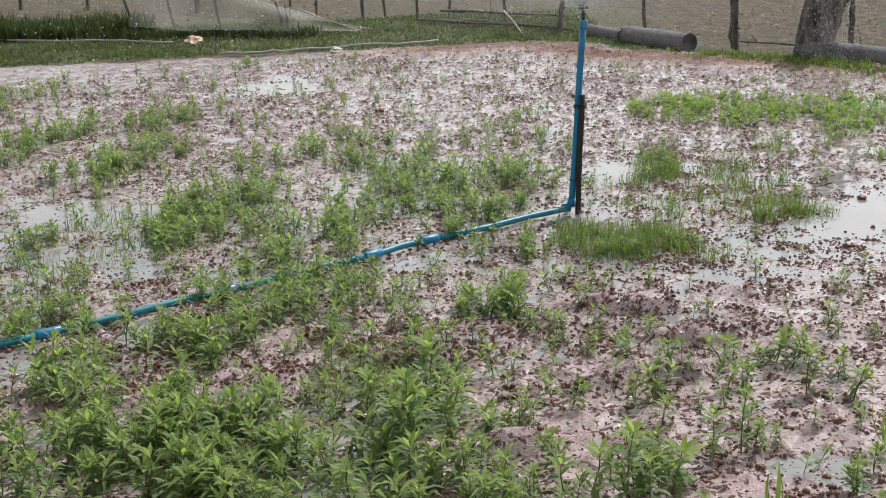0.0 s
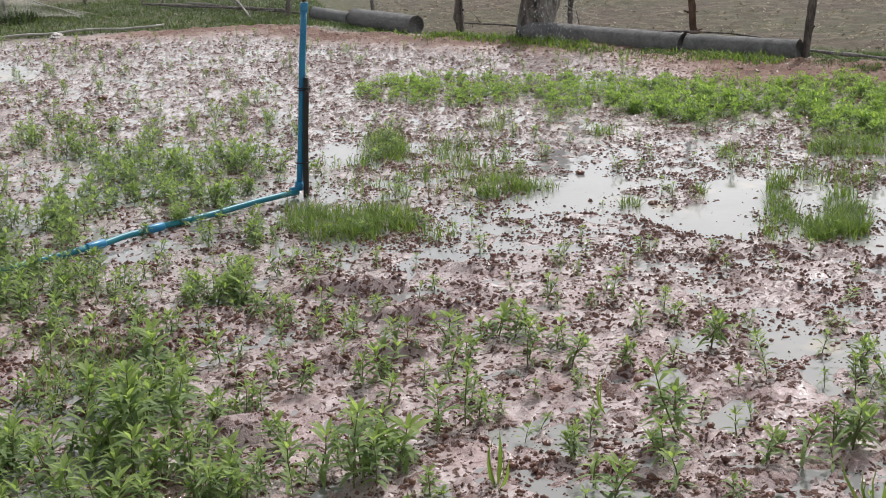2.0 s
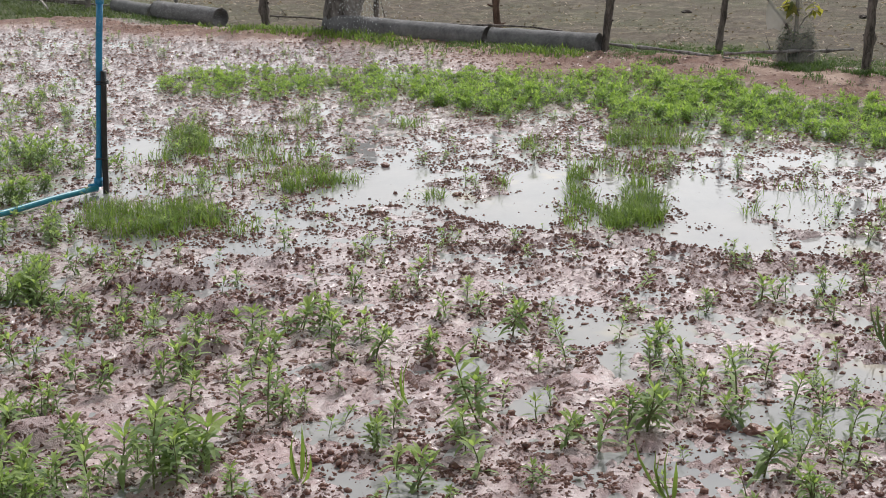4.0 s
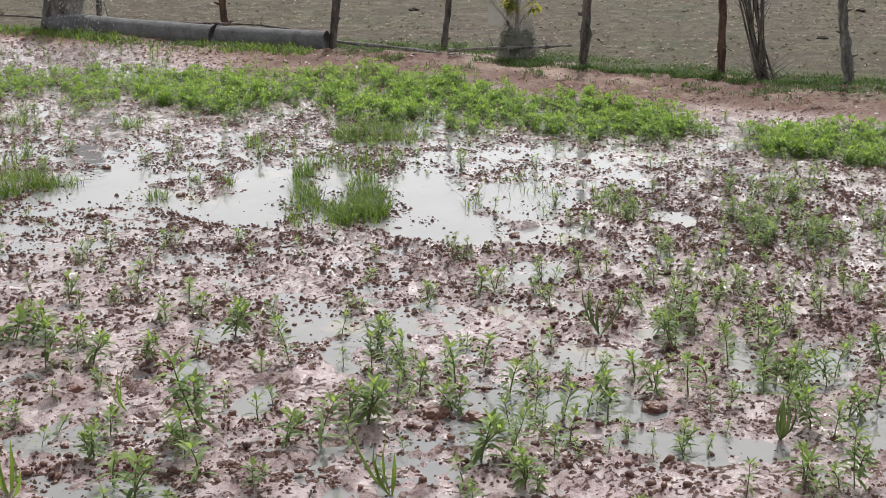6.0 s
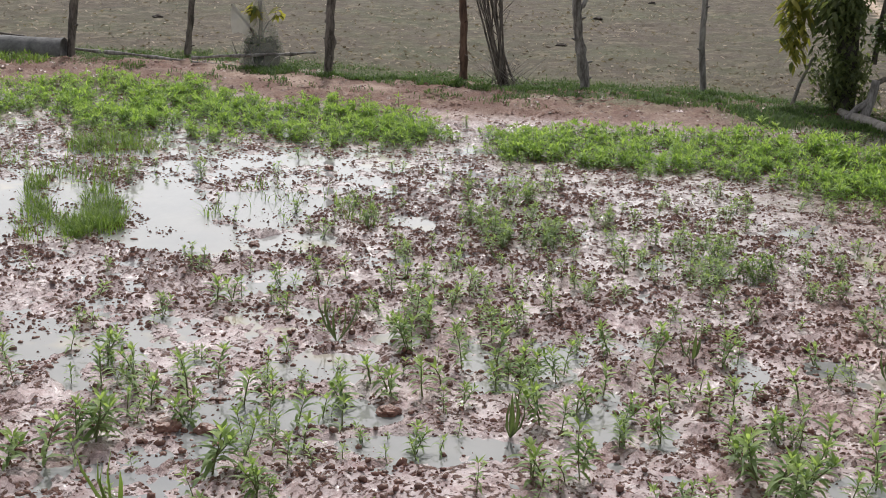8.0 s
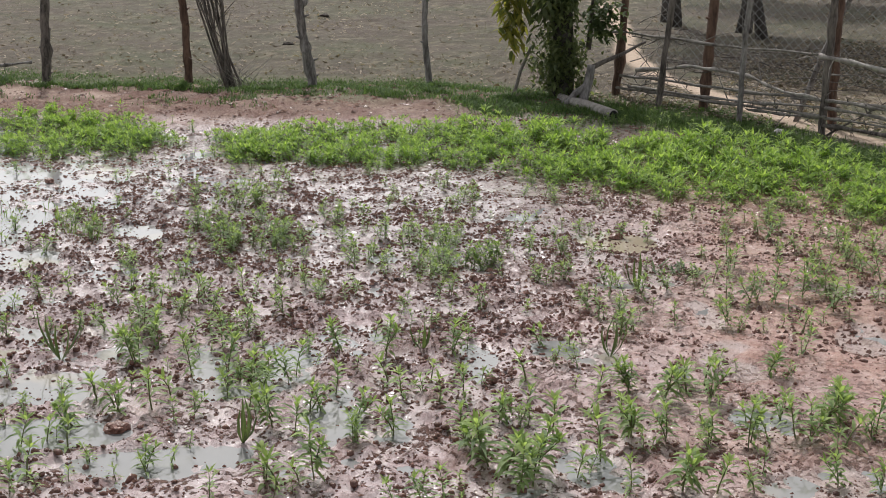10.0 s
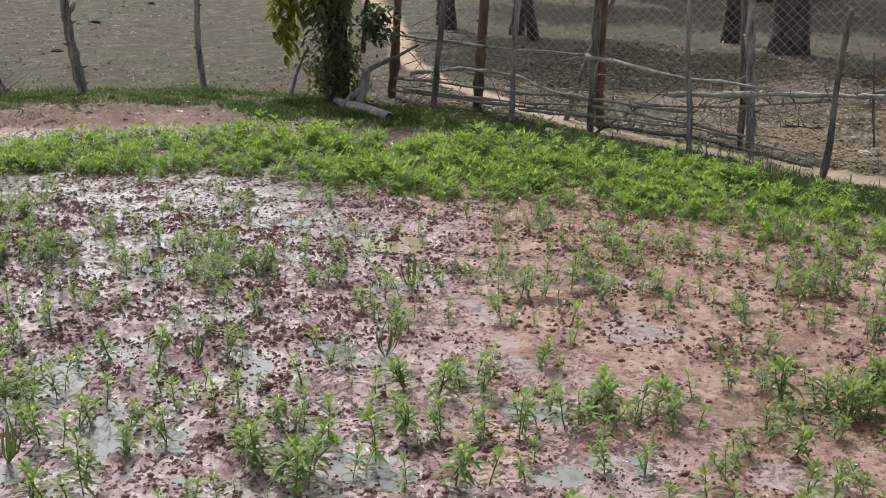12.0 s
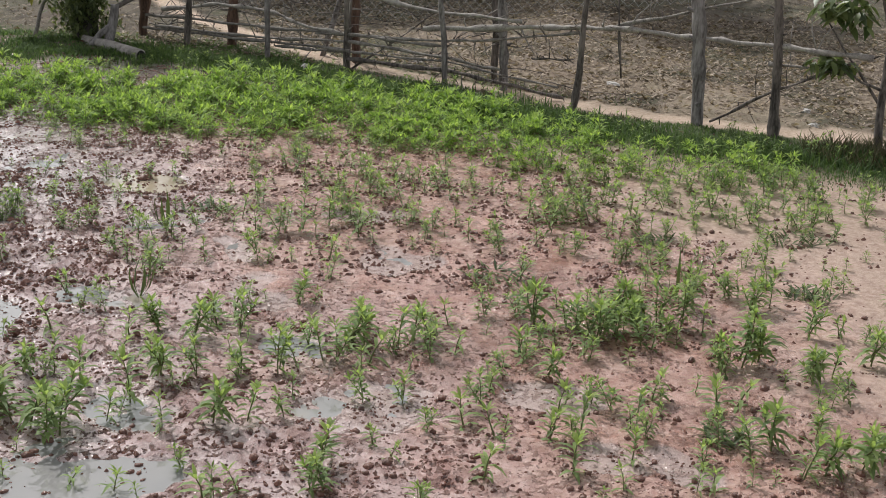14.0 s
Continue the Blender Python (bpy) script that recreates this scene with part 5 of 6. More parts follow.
FENCE = [(7.83, 4.66, 0.02, -0.02, 0.052, M_WOODRED, 1.5), (7.62, 4.22, 0.03, -0.05, 0.036, M_WOOD, 1.5), (7.76, 3.98, 0.0, -0.02, 0.054, M_WOODRED, 1.6), (7.55, 3.62, -0.02, -0.02, 0.034, M_WOODGREY, 1.5),
         (7.54, 3.10, -0.02, 0.02, 0.040, M_WOOD, 1.5), (7.76, 3.14, 0.0, 0.06, 0.050, M_WOODRED, 1.6), (7.38, 2.45, -0.01, 0.05, 0.030, M_WOODGREY, 0.84), (7.41, 2.12, -0.01, 0.05, 0.046, M_WOODGREY, 0.95),
         (7.55, 2.22, 0.0, 0.04, 0.034, M_WOOD, 1.6), (7.12, 1.66, 0.02, -0.09, 0.032, M_WOOD, 0.84), (7.10, 0.98, 0.0, 0.13, 0.062, M_WOODGREY, 1.3), (7.05, 0.61, 0.0, 0.09, 0.044, M_WOOD, 1.3)]
for k, (x, y, dx, dy, rad, mat, hgt) in enumerate(FENCE):
    build_post(x, y, dx * hgt, dy * hgt, hgt, rad, mat, {M_WOODRED: RED, M_WOODGREY: GREY, M_STICK: "thin bare stick upright of a rustic fence", M_WOOD: DARK}[mat], 340 + k, "stick fence posts")


def build_rail(pts, r0, r1, mat, label, seed, twigs=0, group="stick fence rails", name="fence_rail", category="fence rail"):
    o = Vector(pts[0])
    ob = tagged(new(name), label, category, group)
    ob.location = o
    fine = []
    for a, b in zip(pts, pts[1:]):
        seg = bend(Vector(a) - o, Vector(b) - o, 8, 0.0045, seed + len(fine))
        fine += seg if not fine else seg[1:]
    n = len(fine)
    r = np.random.default_rng(seed)
    r0, r1 = 0.70 * r0, 0.70 * r1
    knot = [1 + (0.7 if r.random() < 0.3 else 0.0) + 0.22 * (r.random() - 0.5) for k in range(n)]
    pieces = [tube(fine, [(r0 + (r1 - r0) * k / (n - 1)) * knot[k] for k in range(n)], 8, 0.10, True, seed)]
    thorns = []
    for k in range(int(1.5 * n) if twigs else n):
        p = fine[int(r.integers(0, n))]
        q = p + Vector((r.normal(0, 0.4), r.normal(0, 0.6), r.normal(0.1, 0.8))).normalized() * (r1 + 0.010 + 0.034 * r.random() ** 1.5)
        thorns.append(tube([p, q], [0.0036, 0.0018], 4))
    stick = part("stick", mesh_from("stick", *merge(pieces), mat), ob)
    tagged(part("spiny_growth", mesh_from("spiny_growth", *merge(thorns), M_WOOD), stick, "dark short thorns"), kind="stuff")
    for k in range(2 * twigs + 3):
        p = fine[int(r.integers(1, n - 1))]
        q = p + Vector((r.normal(0, 0.05), r.normal(0, 0.08), r.normal(0.0, 0.09)))
        part("twig", mesh_from("twig", *tube([p, p.lerp(q, 0.5) + Vector((0, 0.01, 0.008)), q], [r1 * 0.5, r1 * 0.4, r1 * 0.2], 5), mat), stick)
    return ob


LIGHT, BROWN = "pale barkless stick rail of a rustic fence", "brown thorny stick rail of a rustic fence"
RAILS = [([(7.82, 4.7, 0.43), (7.73, 4.23, 0.44), (7.63, 3.67, 0.44), (7.52, 3.12, 0.47)], 0.010, 0.008, M_STICK, 3), ([(7.52, 3.15, 0.46), (7.41, 2.5, 0.41), (7.30, 2.0, 0.42)], 0.015, 0.010, M_PALE, 3),
         ([(7.81, 4.62, 0.16), (7.73, 4.22, 0.18), (7.63, 3.67, 0.19), (7.52, 3.09, 0.22), (7.4, 2.48, 0.23)], 0.012, 0.009, M_STICK, 4), ([(7.78, 4.48, 0.21), (7.7, 4.04, 0.29), (7.62, 3.65, 0.29), (7.57, 3.37, 0.23), (7.52, 3.09, 0.22)], 0.013, 0.009, M_PALE, 2),
         ([(7.81, 4.64, 0.08), (7.74, 4.26, 0.09), (7.63, 3.66, 0.11), (7.51, 3.08, 0.13)], 0.012, 0.010, M_STICK, 4), ([(7.79, 4.54, 0.10), (7.63, 3.66, 0.13), (7.52, 3.08, 0.18), (7.4, 2.47, 0.17), (7.33, 2.11, 0.15)], 0.011, 0.008, M_STICK, 5),
         ([(7.43, 2.6, 0.31), (7.35, 2.12, 0.37), (7.26, 1.72, 0.42), (7.19, 1.46, 0.45), (7.12, 1.02, 0.45), (7.06, 0.66, 0.46), (6.95, 0.2, 0.46)], 0.017, 0.013, M_PALE, 3),
         ([(7.56, 3.32, 0.2), (7.4, 2.46, 0.26), (7.33, 2.12, 0.31), (7.25, 1.67, 0.4)], 0.009, 0.008, M_STICK, 3), ([(7.52, 3.1, 0.08), (7.4, 2.45, 0.1), (7.33, 2.1, 0.08), (7.27, 1.74, 0.05)], 0.014, 0.011, M_WOOD, 3),
         ([(7.62, 3.61, 0.09), (7.52, 3.1, 0.12), (7.4, 2.45, 0.15), (7.27, 1.77, 0.1)], 0.009, 0.006, M_STICK, 5), ([(7.21, 1.49, 0.45), (7.13, 1.03, 0.59), (7.06, 0.66, 0.71)], 0.010, 0.007, M_STICK, 1),
         ([(7.11, 0.94, 0.05), (7.05, 0.63, 0.25), (6.98, 0.3, 0.42)], 0.009, 0.007, M_WOOD, 3), ([(7.06, 0.68, 0.37), (7.01, 0.3, 0.37)], 0.010, 0.008, M_STICK, 1), ([(7.19, 1.42, 0.2), (7.19, 1.47, 0.66)], 0.007, 0.006, M_WOOD, 0),
         ([(7.3, 1.93, 0.23), (7.25, 1.69, 0.26)], 0.006, 0.005, M_WOOD, 1), ([(7.52, 3.08, 0.02), (7.46, 2.78, 0.22), (7.41, 2.5, 0.43)], 0.006, 0.004, M_WOOD, 2)]
for k, (pts, r0, r1, mat, tw) in enumerate(RAILS):
    build_rail(pts, r0, r1, mat, LIGHT if mat is M_PALE else BROWN, 400 + 7 * k, tw)
build_rail([(4.38, 9.15, 0.075), (4.79, 8.5, 0.06), (5.2, 7.68, 0.05)], 0.013, 0.011, M_WOODGREY, "long bare pole lying along the fence foot", 501, 0, "fallen poles", "pole", "pole")
build_rail([(4.86, 8.13, 0.10), (5.18, 7.83, 0.14), (5.52, 7.63, 0.16)], 0.013, 0.010, M_WOODGREY, "crooked bare pole propped against the seedling guard", 502, 0, "fallen poles", "pole", "pole")
build_rail([(2.46, 11.25, 0.12), (2.9, 10.95, 0.10), (3.5, 10.3, 0.12), (4.1, 9.6, 0.14), (4.4, 9.1, 0.10)], 0.010, 0.010, M_WOOD, "dark thin pole tied low along the fence", 503, 1, "fallen poles", "pole", "pole")


# ---------- old pipes along the fence ----------
def build_old_pipe(a, b, radius, label, seed):
    a, b = Vector(a), Vector(b)
    ob = tagged(new("old_pipe"), label, "pipe", "old pipes by the fence")
    ob.location = a
    n = 9
    w = b - a
    pts = [w * (k / (n - 1)) for k in range(n)]
    r = np.random.default_rng(seed)
    v, f = tube(pts, [radius * (1 + 0.03 * (r.random() - 0.5)) for _ in range(n)], 20, 0.03, False, seed)
    part("shell", mesh_from("shell", v, f, M_CONC), ob)
    v, f = tube(pts, [radius * 0.84] * n, 20, 0.03, False, seed)
    part("bore", mesh_from("bore", v, [q[::-1] for q in f], M_ENDSHADE), ob, "hollow inside, coloured dark as its shade")
    for p in (pts[0], pts[-1]):
        d = w.normalized() * (0.015 if p is pts[0] else -0.015)
        pieces = [tube([p - d * 0.2, p + d], [radius * 1.01, radius * 1.05], 20, 0.04, False, seed + 3), tube([p + d, p - d * 0.2, ], [radius * 0.84, radius * 0.84], 20, 0, False)]
        n0 = 20
        v, f = merge(pieces)
        f = f + [(k, (k + 1) % n0, 3 * n0 + (k + 1) % n0, 3 * n0 + k) for k in range(n0)]
        part("rim", mesh_from("rim", v, f, M_CONC), ob, "chipped pipe mouth")
    return ob


build_old_pipe((2.11, 11.58, 0.08), (1.70, 12.38, 0.08), 0.082, "old grey pipe with an open dark mouth beside grass", 601)
build_old_pipe((1.67, 12.45, 0.06), (1.42, 13.1, 0.06), 0.06, "old grey pipe half hidden in the grass", 602)
build_old_pipe((3.74, 9.62, 0.075), (2.85, 10.85, 0.075), 0.085, "long old grey pipe lying in grass at the fence", 603)
build_old_pipe((4.34, 8.98, 0.075), (3.76, 9.58, 0.075), 0.085, "old grey pipe butted against another beside a post", 604)


# ---------- the big trunk behind the pipes ----------
def limb(points, r0, r1, seed, sides=12, rough=0.08):
    n = len(points)
    return tube(points, [r0 + (r1 - r0) * k / (n - 1) for k in range(n)], sides, rough, True, seed)


def build_trunk():
    ob = tagged(new("tree_trunk"), "thick grey leaning forked tree trunk by the fence", "tree")
    ob.location = (2.96, 10.85, ground_z(2.96, 10.85))
    v, f = limb([(0, 0, -0.2), (-0.01, 0, 0.0), (0.0, 0, 0.12), (0.04, 0, 0.30), (0.09, 0, 0.5), (0.12, 0.01, 0.7), (0.14, 0.02, 0.9), (0.15, 0.03, 1.08)], 0.16, 0.12, 611, 16, 0.2)
    part("trunk", mesh_from("trunk", v, f, M_BARK), ob)
    v, f = limb([(0.05, 0, 0.15), (0.14, 0, 0.30), (0.24, -0.02, 0.5), (0.32, -0.03, 0.75), (0.37, -0.04, 0.95)], 0.055, 0.04, 612, 12, 0.15)
    part("limb", mesh_from("limb", v, f, M_BARK), ob)


build_trunk()


def leaf_cloud(n, seed, centre, size, length, width, shell=0.55, hang=0.2, keep=None):
    """Many single leaves filling an uneven ellipsoid."""
    r = np.random.default_rng(seed)
    pieces = []
    c = Vector(centre)
    while len(pieces) < n:
        d = Vector(r.normal(0, 1, 3)).normalized()
        rad = shell + (1 - shell) * r.random() ** 0.6
        lump = 0.72 + 0.5 * noise.noise(d * 2.3 + Vector((seed, 0, 0)))
        p = c + Vector((d.x * size[0], d.y * size[1], d.z * size[2])) * rad * lump
        if p.z < 0.01:
            continue
        w = r.random() * 6.28
        out = Vector((math.cos(w), math.sin(w), r.normal(-hang, 0.35))).normalized()
        up = Vector((r.normal(0, 0.3), r.normal(0, 0.3), 1)).normalized()
        k = 0.7 + 0.6 * r.random()
        pieces.append(leaf(p, out, up, length * k, width * k, 0.4, 0.15))
    return merge(pieces)


# ---------- sapling in its guard ----------
def net_material(name, col, clear):
    m, t, p, out = material(name)
    p.inputs["Base Color"].default_value = (*col, 1)
    p.inputs["Roughness"].default_value = 0.7
    tr = t.nodes.new("ShaderNodeBsdfTransparent")
    ms = t.nodes.new("ShaderNodeMixShader")
    n = noise_node(t, 9, 3, 0.6)
    t.links.new(maths(t, "ADD", clear - 0.15, maths(t, "MULTIPLY", n, 0.3)), ms.inputs[0])
    t.links.new(p.outputs["BSDF"], ms.inputs[1])
    t.links.new(tr.outputs["BSDF"], ms.inputs[2])
    t.links.new(ms.outputs[0], out.inputs["Surface"])
    return m


M_NET = net_material("pale_net", (0.50, 0.48, 0.42), 0.68)
M_FLAP = net_material("white_net", (0.7, 0.69, 0.66), 0.5)
M_DARKNET = net_material("dark_net", (0.10, 0.11, 0.09), 0.36)
M_LEAFDULL = leaf_material("dull_leaf", (0.04, 0.065, 0.022), (0.12, 0.16, 0.06), 0.35)


def build_guarded_sapling():
    ob = tagged(new("guarded_sapling"), "young yellow-leaved sapling in a pale net hood with a stake", "sapling")
    o = Vector((5.28, 7.93, ground_z(5.28, 7.93)))
    ob.location = o
    r = np.random.default_rng(5)
    v, f = tube([(0, 0, -0.01), (0, 0, 0.06), (0.005, 0, 0.12), (0.0, 0, 0.17)], [0.125, 0.118, 0.11, 0.095], 18, 0.2, False, 5)
    part("guard", mesh_from("guard", v, f, M_DARKNET), ob, "dark green netting wrapped round the foot")
    v, f = tube([(0.02, 0, 0.01), (0.015, 0, 0.08), (0.01, 0, 0.17), (0.005, 0, 0.25), (-0.01, 0, 0.31), (-0.015, 0, 0.38), (-0.02, 0, 0.45), (-0.02, 0, 0.47)], [0.165, 0.145, 0.12, 0.095, 0.055, 0.04, 0.032, 0.012], 18, 0.2, False, 8)
    part("net_hood", mesh_from("net_hood", v, f, M_NET), ob, "pale netting drawn up to a point")
    part("stake", mesh_from("stake", *limb(bend((0.01, -0.03, 0), (-0.015, -0.02, 0.45), 6, 0.004, 12), 0.009, 0.008, 12, 8), M_PALE), ob, "pale upright stake")
    part("inner_leaves", mesh_from("inner_leaves", *merge([leaf_cloud(300, 631, (-0.05, 0, 0.14), (0.09, 0.10, 0.13), 0.05, 0.02, 0.15), leaf_cloud(260, 634, (0.06, 0, 0.13), (0.08, 0.10, 0.12), 0.05, 0.02, 0.15)]), M_DARKLEAF), ob)
    v, f = merge([limb(bend((0, 0.02, 0), (-0.02, 0.0, 0.46), 6, 0.01, 6), 0.011, 0.006, 6, 7), limb(bend((0, 0, 0.2), (0.12, 0.0, 0.36), 5, 0.01, 7), 0.006, 0.003, 7, 5)])
    part("stem", mesh_from("stem", v, f, M_STICK), ob)
    lv = [leaf_cloud(44, 632, (-0.06, 0, 0.38), (0.06, 0.05, 0.09), 0.085, 0.03, 0.3, 0.6), leaf_cloud(10, 633, (0.13, 0, 0.36), (0.05, 0.05, 0.06), 0.08, 0.03, 0.3, 0.6)]
    part("top_leaves", mesh_from("top_leaves", *merge(lv), M_YELLOWLEAF), ob, "yellowing hanging leaves")
    v, f = limb(bend((-0.2, 0.05, 0.42), (-0.05, -0.02, 0.2), 5, 0.004, 9), 0.008, 0.007, 9, 6)
    part("prop_stick", mesh_from("prop_stick", v, f, M_WOOD), ob)
    n = 7
    g = []
    for i in range(n):
        for j in range(n):
            u, w = i / (n - 1), j / (n - 1)
            g.append((-0.22 + 0.17 * u, 0.03 * math.sin(5 * u + 3 * w), 0.43 - 0.20 * w - 0.12 * u * (1 - w) + 0.012 * math.sin(9 * u)))
    part("net_flap", mesh_from("net_flap", g, [(i * n + j, i * n + j + 1, (i + 1) * n + j + 1, (i + 1) * n + j) for i in range(n - 1) for j in range(n - 1)], M_FLAP), ob, "loose flap of pale netting")
    g = []
    for i in range(n):
        for j in range(n):
            u, w = i / (n - 1), j / (n - 1)
            g.append((0.09 + 0.03 * w + 0.09 * w * w, -0.04 + 0.1 * u, 0.25 * (1 - w) ** 1.4 + 0.01 * math.sin(7 * u + 4 * w) + 0.004))
    part("net_skirt", mesh_from("net_skirt", g, [(i * n + j, i * n + j + 1, (i + 1) * n + j + 1, (i + 1) * n + j) for i in range(n - 1) for j in range(n - 1)], M_NET), ob, "pale netting trailing on the ground")


build_guarded_sapling()


def build_bare_shrub(x, y, height, lean, stems, seed):
    ob = tagged(new("bare_shrub"), "leafless grey-brown shrub of many thin upright stems", "shrub")
    ob.location = (x, y, ground_z(x, y))
    r = np.random.default_rng(seed)
    for k in range(stems):
        w = r.random() * 6.28
        foot = Vector((r.normal(0, 0.028), r.normal(0, 0.028), -0.03))
        h = height * (0.5 + 0.5 * r.random())
        top = Vector((lean[0] * h + math.cos(w) * 0.13 * h, lean[1] * h + math.sin(w) * 0.13 * h, h))
        pts = bend(foot, top, 8, 0.015, seed + k)
        pieces = [limb(pts, 0.005 + 0.005 * r.random(), 0.002, seed + k, 6)]
        for j in range(3):
            p = pts[int(r.integers(3, 8))]
            pieces.append(limb([p, p + Vector((r.normal(0, 0.06), r.normal(0, 0.06), 0.1 + 0.08 * r.random()))], 0.003, 0.0015, j, 5))
        part("stem", mesh_from("stem", *merge(pieces), M_WOOD), ob)
    pieces = [limb([(r.normal(0, 0.07), r.normal(0, 0.07), 0.0), (r.normal(0, 0.12), r.normal(0, 0.12), 0.1 + 0.12 * r.random())], 0.0025, 0.001, k, 4) for k in range(40)]
    part("undergrowth", mesh_from("undergrowth", *merge(pieces), M_STICK), ob)


build_bare_shrub(6.36, 6.66, 1.25, (-0.16, 0.14), 20, 641)


# ---------- creeper-covered tree at the corner ----------
M_CREEPER = leaf_material("creeper_leaf", (0.062, 0.088, 0.035), (0.185, 0.215, 0.09), 0.42)


def build_creeper_tree():
    ob = tagged(new("corner_tree"), "dense dark creeper-covered tree with yellowing leaves at the fence corner", "tree")
    ob.location = (7.52, 4.86, ground_z(7.52, 4.86))
    part("trunk", mesh_from("trunk", *limb(bend((0, 0, -0.1), (-0.02, 0.03, 1.9), 9, 0.02, 651), 0.075, 0.045, 651, 12), M_BARKDARK), ob)
    part("limb", mesh_from("limb", *merge([limb(bend((-0.14, -0.26, -0.02), (-0.10, -0.28, 0.24), 6, 0.012, 652), 0.034, 0.024, 652, 9), limb(bend((-0.24, -0.18, 0.0), (-0.12, -0.27, 0.12), 5, 0.01, 650), 0.02, 0.02, 650, 8)]), M_WOODGREY), ob, "grey bare forked stump")
    part("limb", mesh_from("limb", *limb(bend((-0.10, -0.28, 0.22), (0.22, -0.46, 0.37), 6, 0.01, 653), 0.016, 0.008, 653, 7), M_WOOD), ob)
    part("limb", mesh_from("limb", *limb(bend((0.1, -0.12, 0.3), (0.16, -0.16, 0.95), 6, 0.01, 654), 0.018, 0.01, 654, 7), M_WOOD), ob)
    part("crown", mesh_from("crown", *merge([leaf_cloud(1700, 655, (-0.05, 0.0, 0.22), (0.27, 0.27, 0.40), 0.045, 0.017, 0.0, 0.8), leaf_cloud(420, 654, (-0.05, 0.08, 0.62), (0.2, 0.2, 0.26), 0.08, 0.026, 0.2, 1.0), leaf_cloud(560, 664, (-0.10, -0.06, 0.66), (0.17, 0.17, 0.36), 0.05, 0.02, 0.0, 0.8), leaf_cloud(700, 656, (0.0, 0, 1.25), (0.36, 0.34, 0.45), 0.085, 0.03, 0.3, 0.6)]), M_CREEPER), ob, "dense dark green hanging leaves")
    part("side_leaves", mesh_from("side_leaves", *merge([leaf_cloud(190, 657, (-0.17, 0.27, 0.62), (0.14, 0.15, 0.22), 0.085, 0.028, 0.2, 1.0), leaf_cloud(130, 658, (-0.18, 0.27, 0.42), (0.12, 0.12, 0.2), 0.07, 0.024, 0.1, 1.0)]), M_YELLOWLEAF), ob, "yellow-green drooping leaves")
    part("right_leaves", mesh_from("right_leaves", *leaf_cloud(330, 659, (0.10, -0.22, 0.50), (0.16, 0.2, 0.22), 0.06, 0.022, 0.2, 0.5), M_LEAFDULL), ob, "dull green leaves")
    v, f = limb(bend((-0.22, 0.22, 0.0), (-0.12, 0.16, 0.32), 5, 0.01, 660), 0.014, 0.008, 660, 7)
    part("sucker", mesh_from("sucker", v, f, M_STICK), ob)


build_creeper_tree()


def build_log():
    ob = tagged(new("pale_log"), "short pale barkless log lying on grass by the tree", "log")
    ob.location = (7.36, 4.76, ground_z(7.36, 4.76) + 0.018)
    b = Vector((7.15, 4.23, 0.038)) - Vector(ob.location)
    n = 7
    part("log_body", mesh_from("log_body", *tube(bend((0, 0, 0), b, n, 0.006, 661), [0.024, 0.026, 0.029, 0.032, 0.034, 0.036, 0.036], 12, 0.05, True, 661), M_PALE), ob)
    w = b.normalized()
    # shade on the end is painted as a dark disc
    part("cut_end", mesh_from("cut_end", *tube([b - w * 0.004, b + w * 0.003], [0.030, 0.029], 12, 0.04), M_ENDSHADE), ob, "cut end coloured dark as shade")


build_log()


# ---------- chain link behind the stick fence ----------
def build_chain_link():
    ob = tagged(new("chain_link_fence"), "sagging galvanised chain-link mesh behind the stick fence", "fence")
    ob.location = (7.9, 4.4, 0)
    pieces, dark = [], []
    cell, wires = 0.029, 154
    for k in range(wires):
        y0 = -cell * k
        yy = 4.4 + y0
        low = 0.24 if yy > 3.2 else 0.24 + (3.2 - yy) * 0.15
        n = int((1.55 - low) / 0.027)
        pts = []
        for i in range(n + 1):
            z = low + 0.027 * i
            x = -0.068 * k * cell / 0.6 * 0.45 + 0.025 * math.sin(2.2 * yy + 1.4 * z)
            pts.append((x + (0.003 if (i + k) % 2 else -0.003), y0 + (cell * 0.5 if (i + k) % 2 else -cell * 0.5) * 1.02 + 0.008 * math.sin(3 * z + yy), z))
        pieces.append(tube(pts, [0.0015] * len(pts), 3, 0.0, False))
    part("wire_mesh", mesh_from("wire_mesh", *merge(pieces), M_WIRE), ob)
    part("brace", mesh_from("brace", *limb(bend((-0.10, -1.0, 0.0), (0.0, -1.32, 1.0), 6, 0.01, 671), 0.016, 0.013, 671, 7), M_WOODGREY), ob, "grey slanting brace pole")


M_WIRE = plain("galvanised_wire", (0.34, 0.34, 0.335), (0.55, 0.55, 0.54), 0.5, 40, 0, None, 0.2)
build_chain_link()


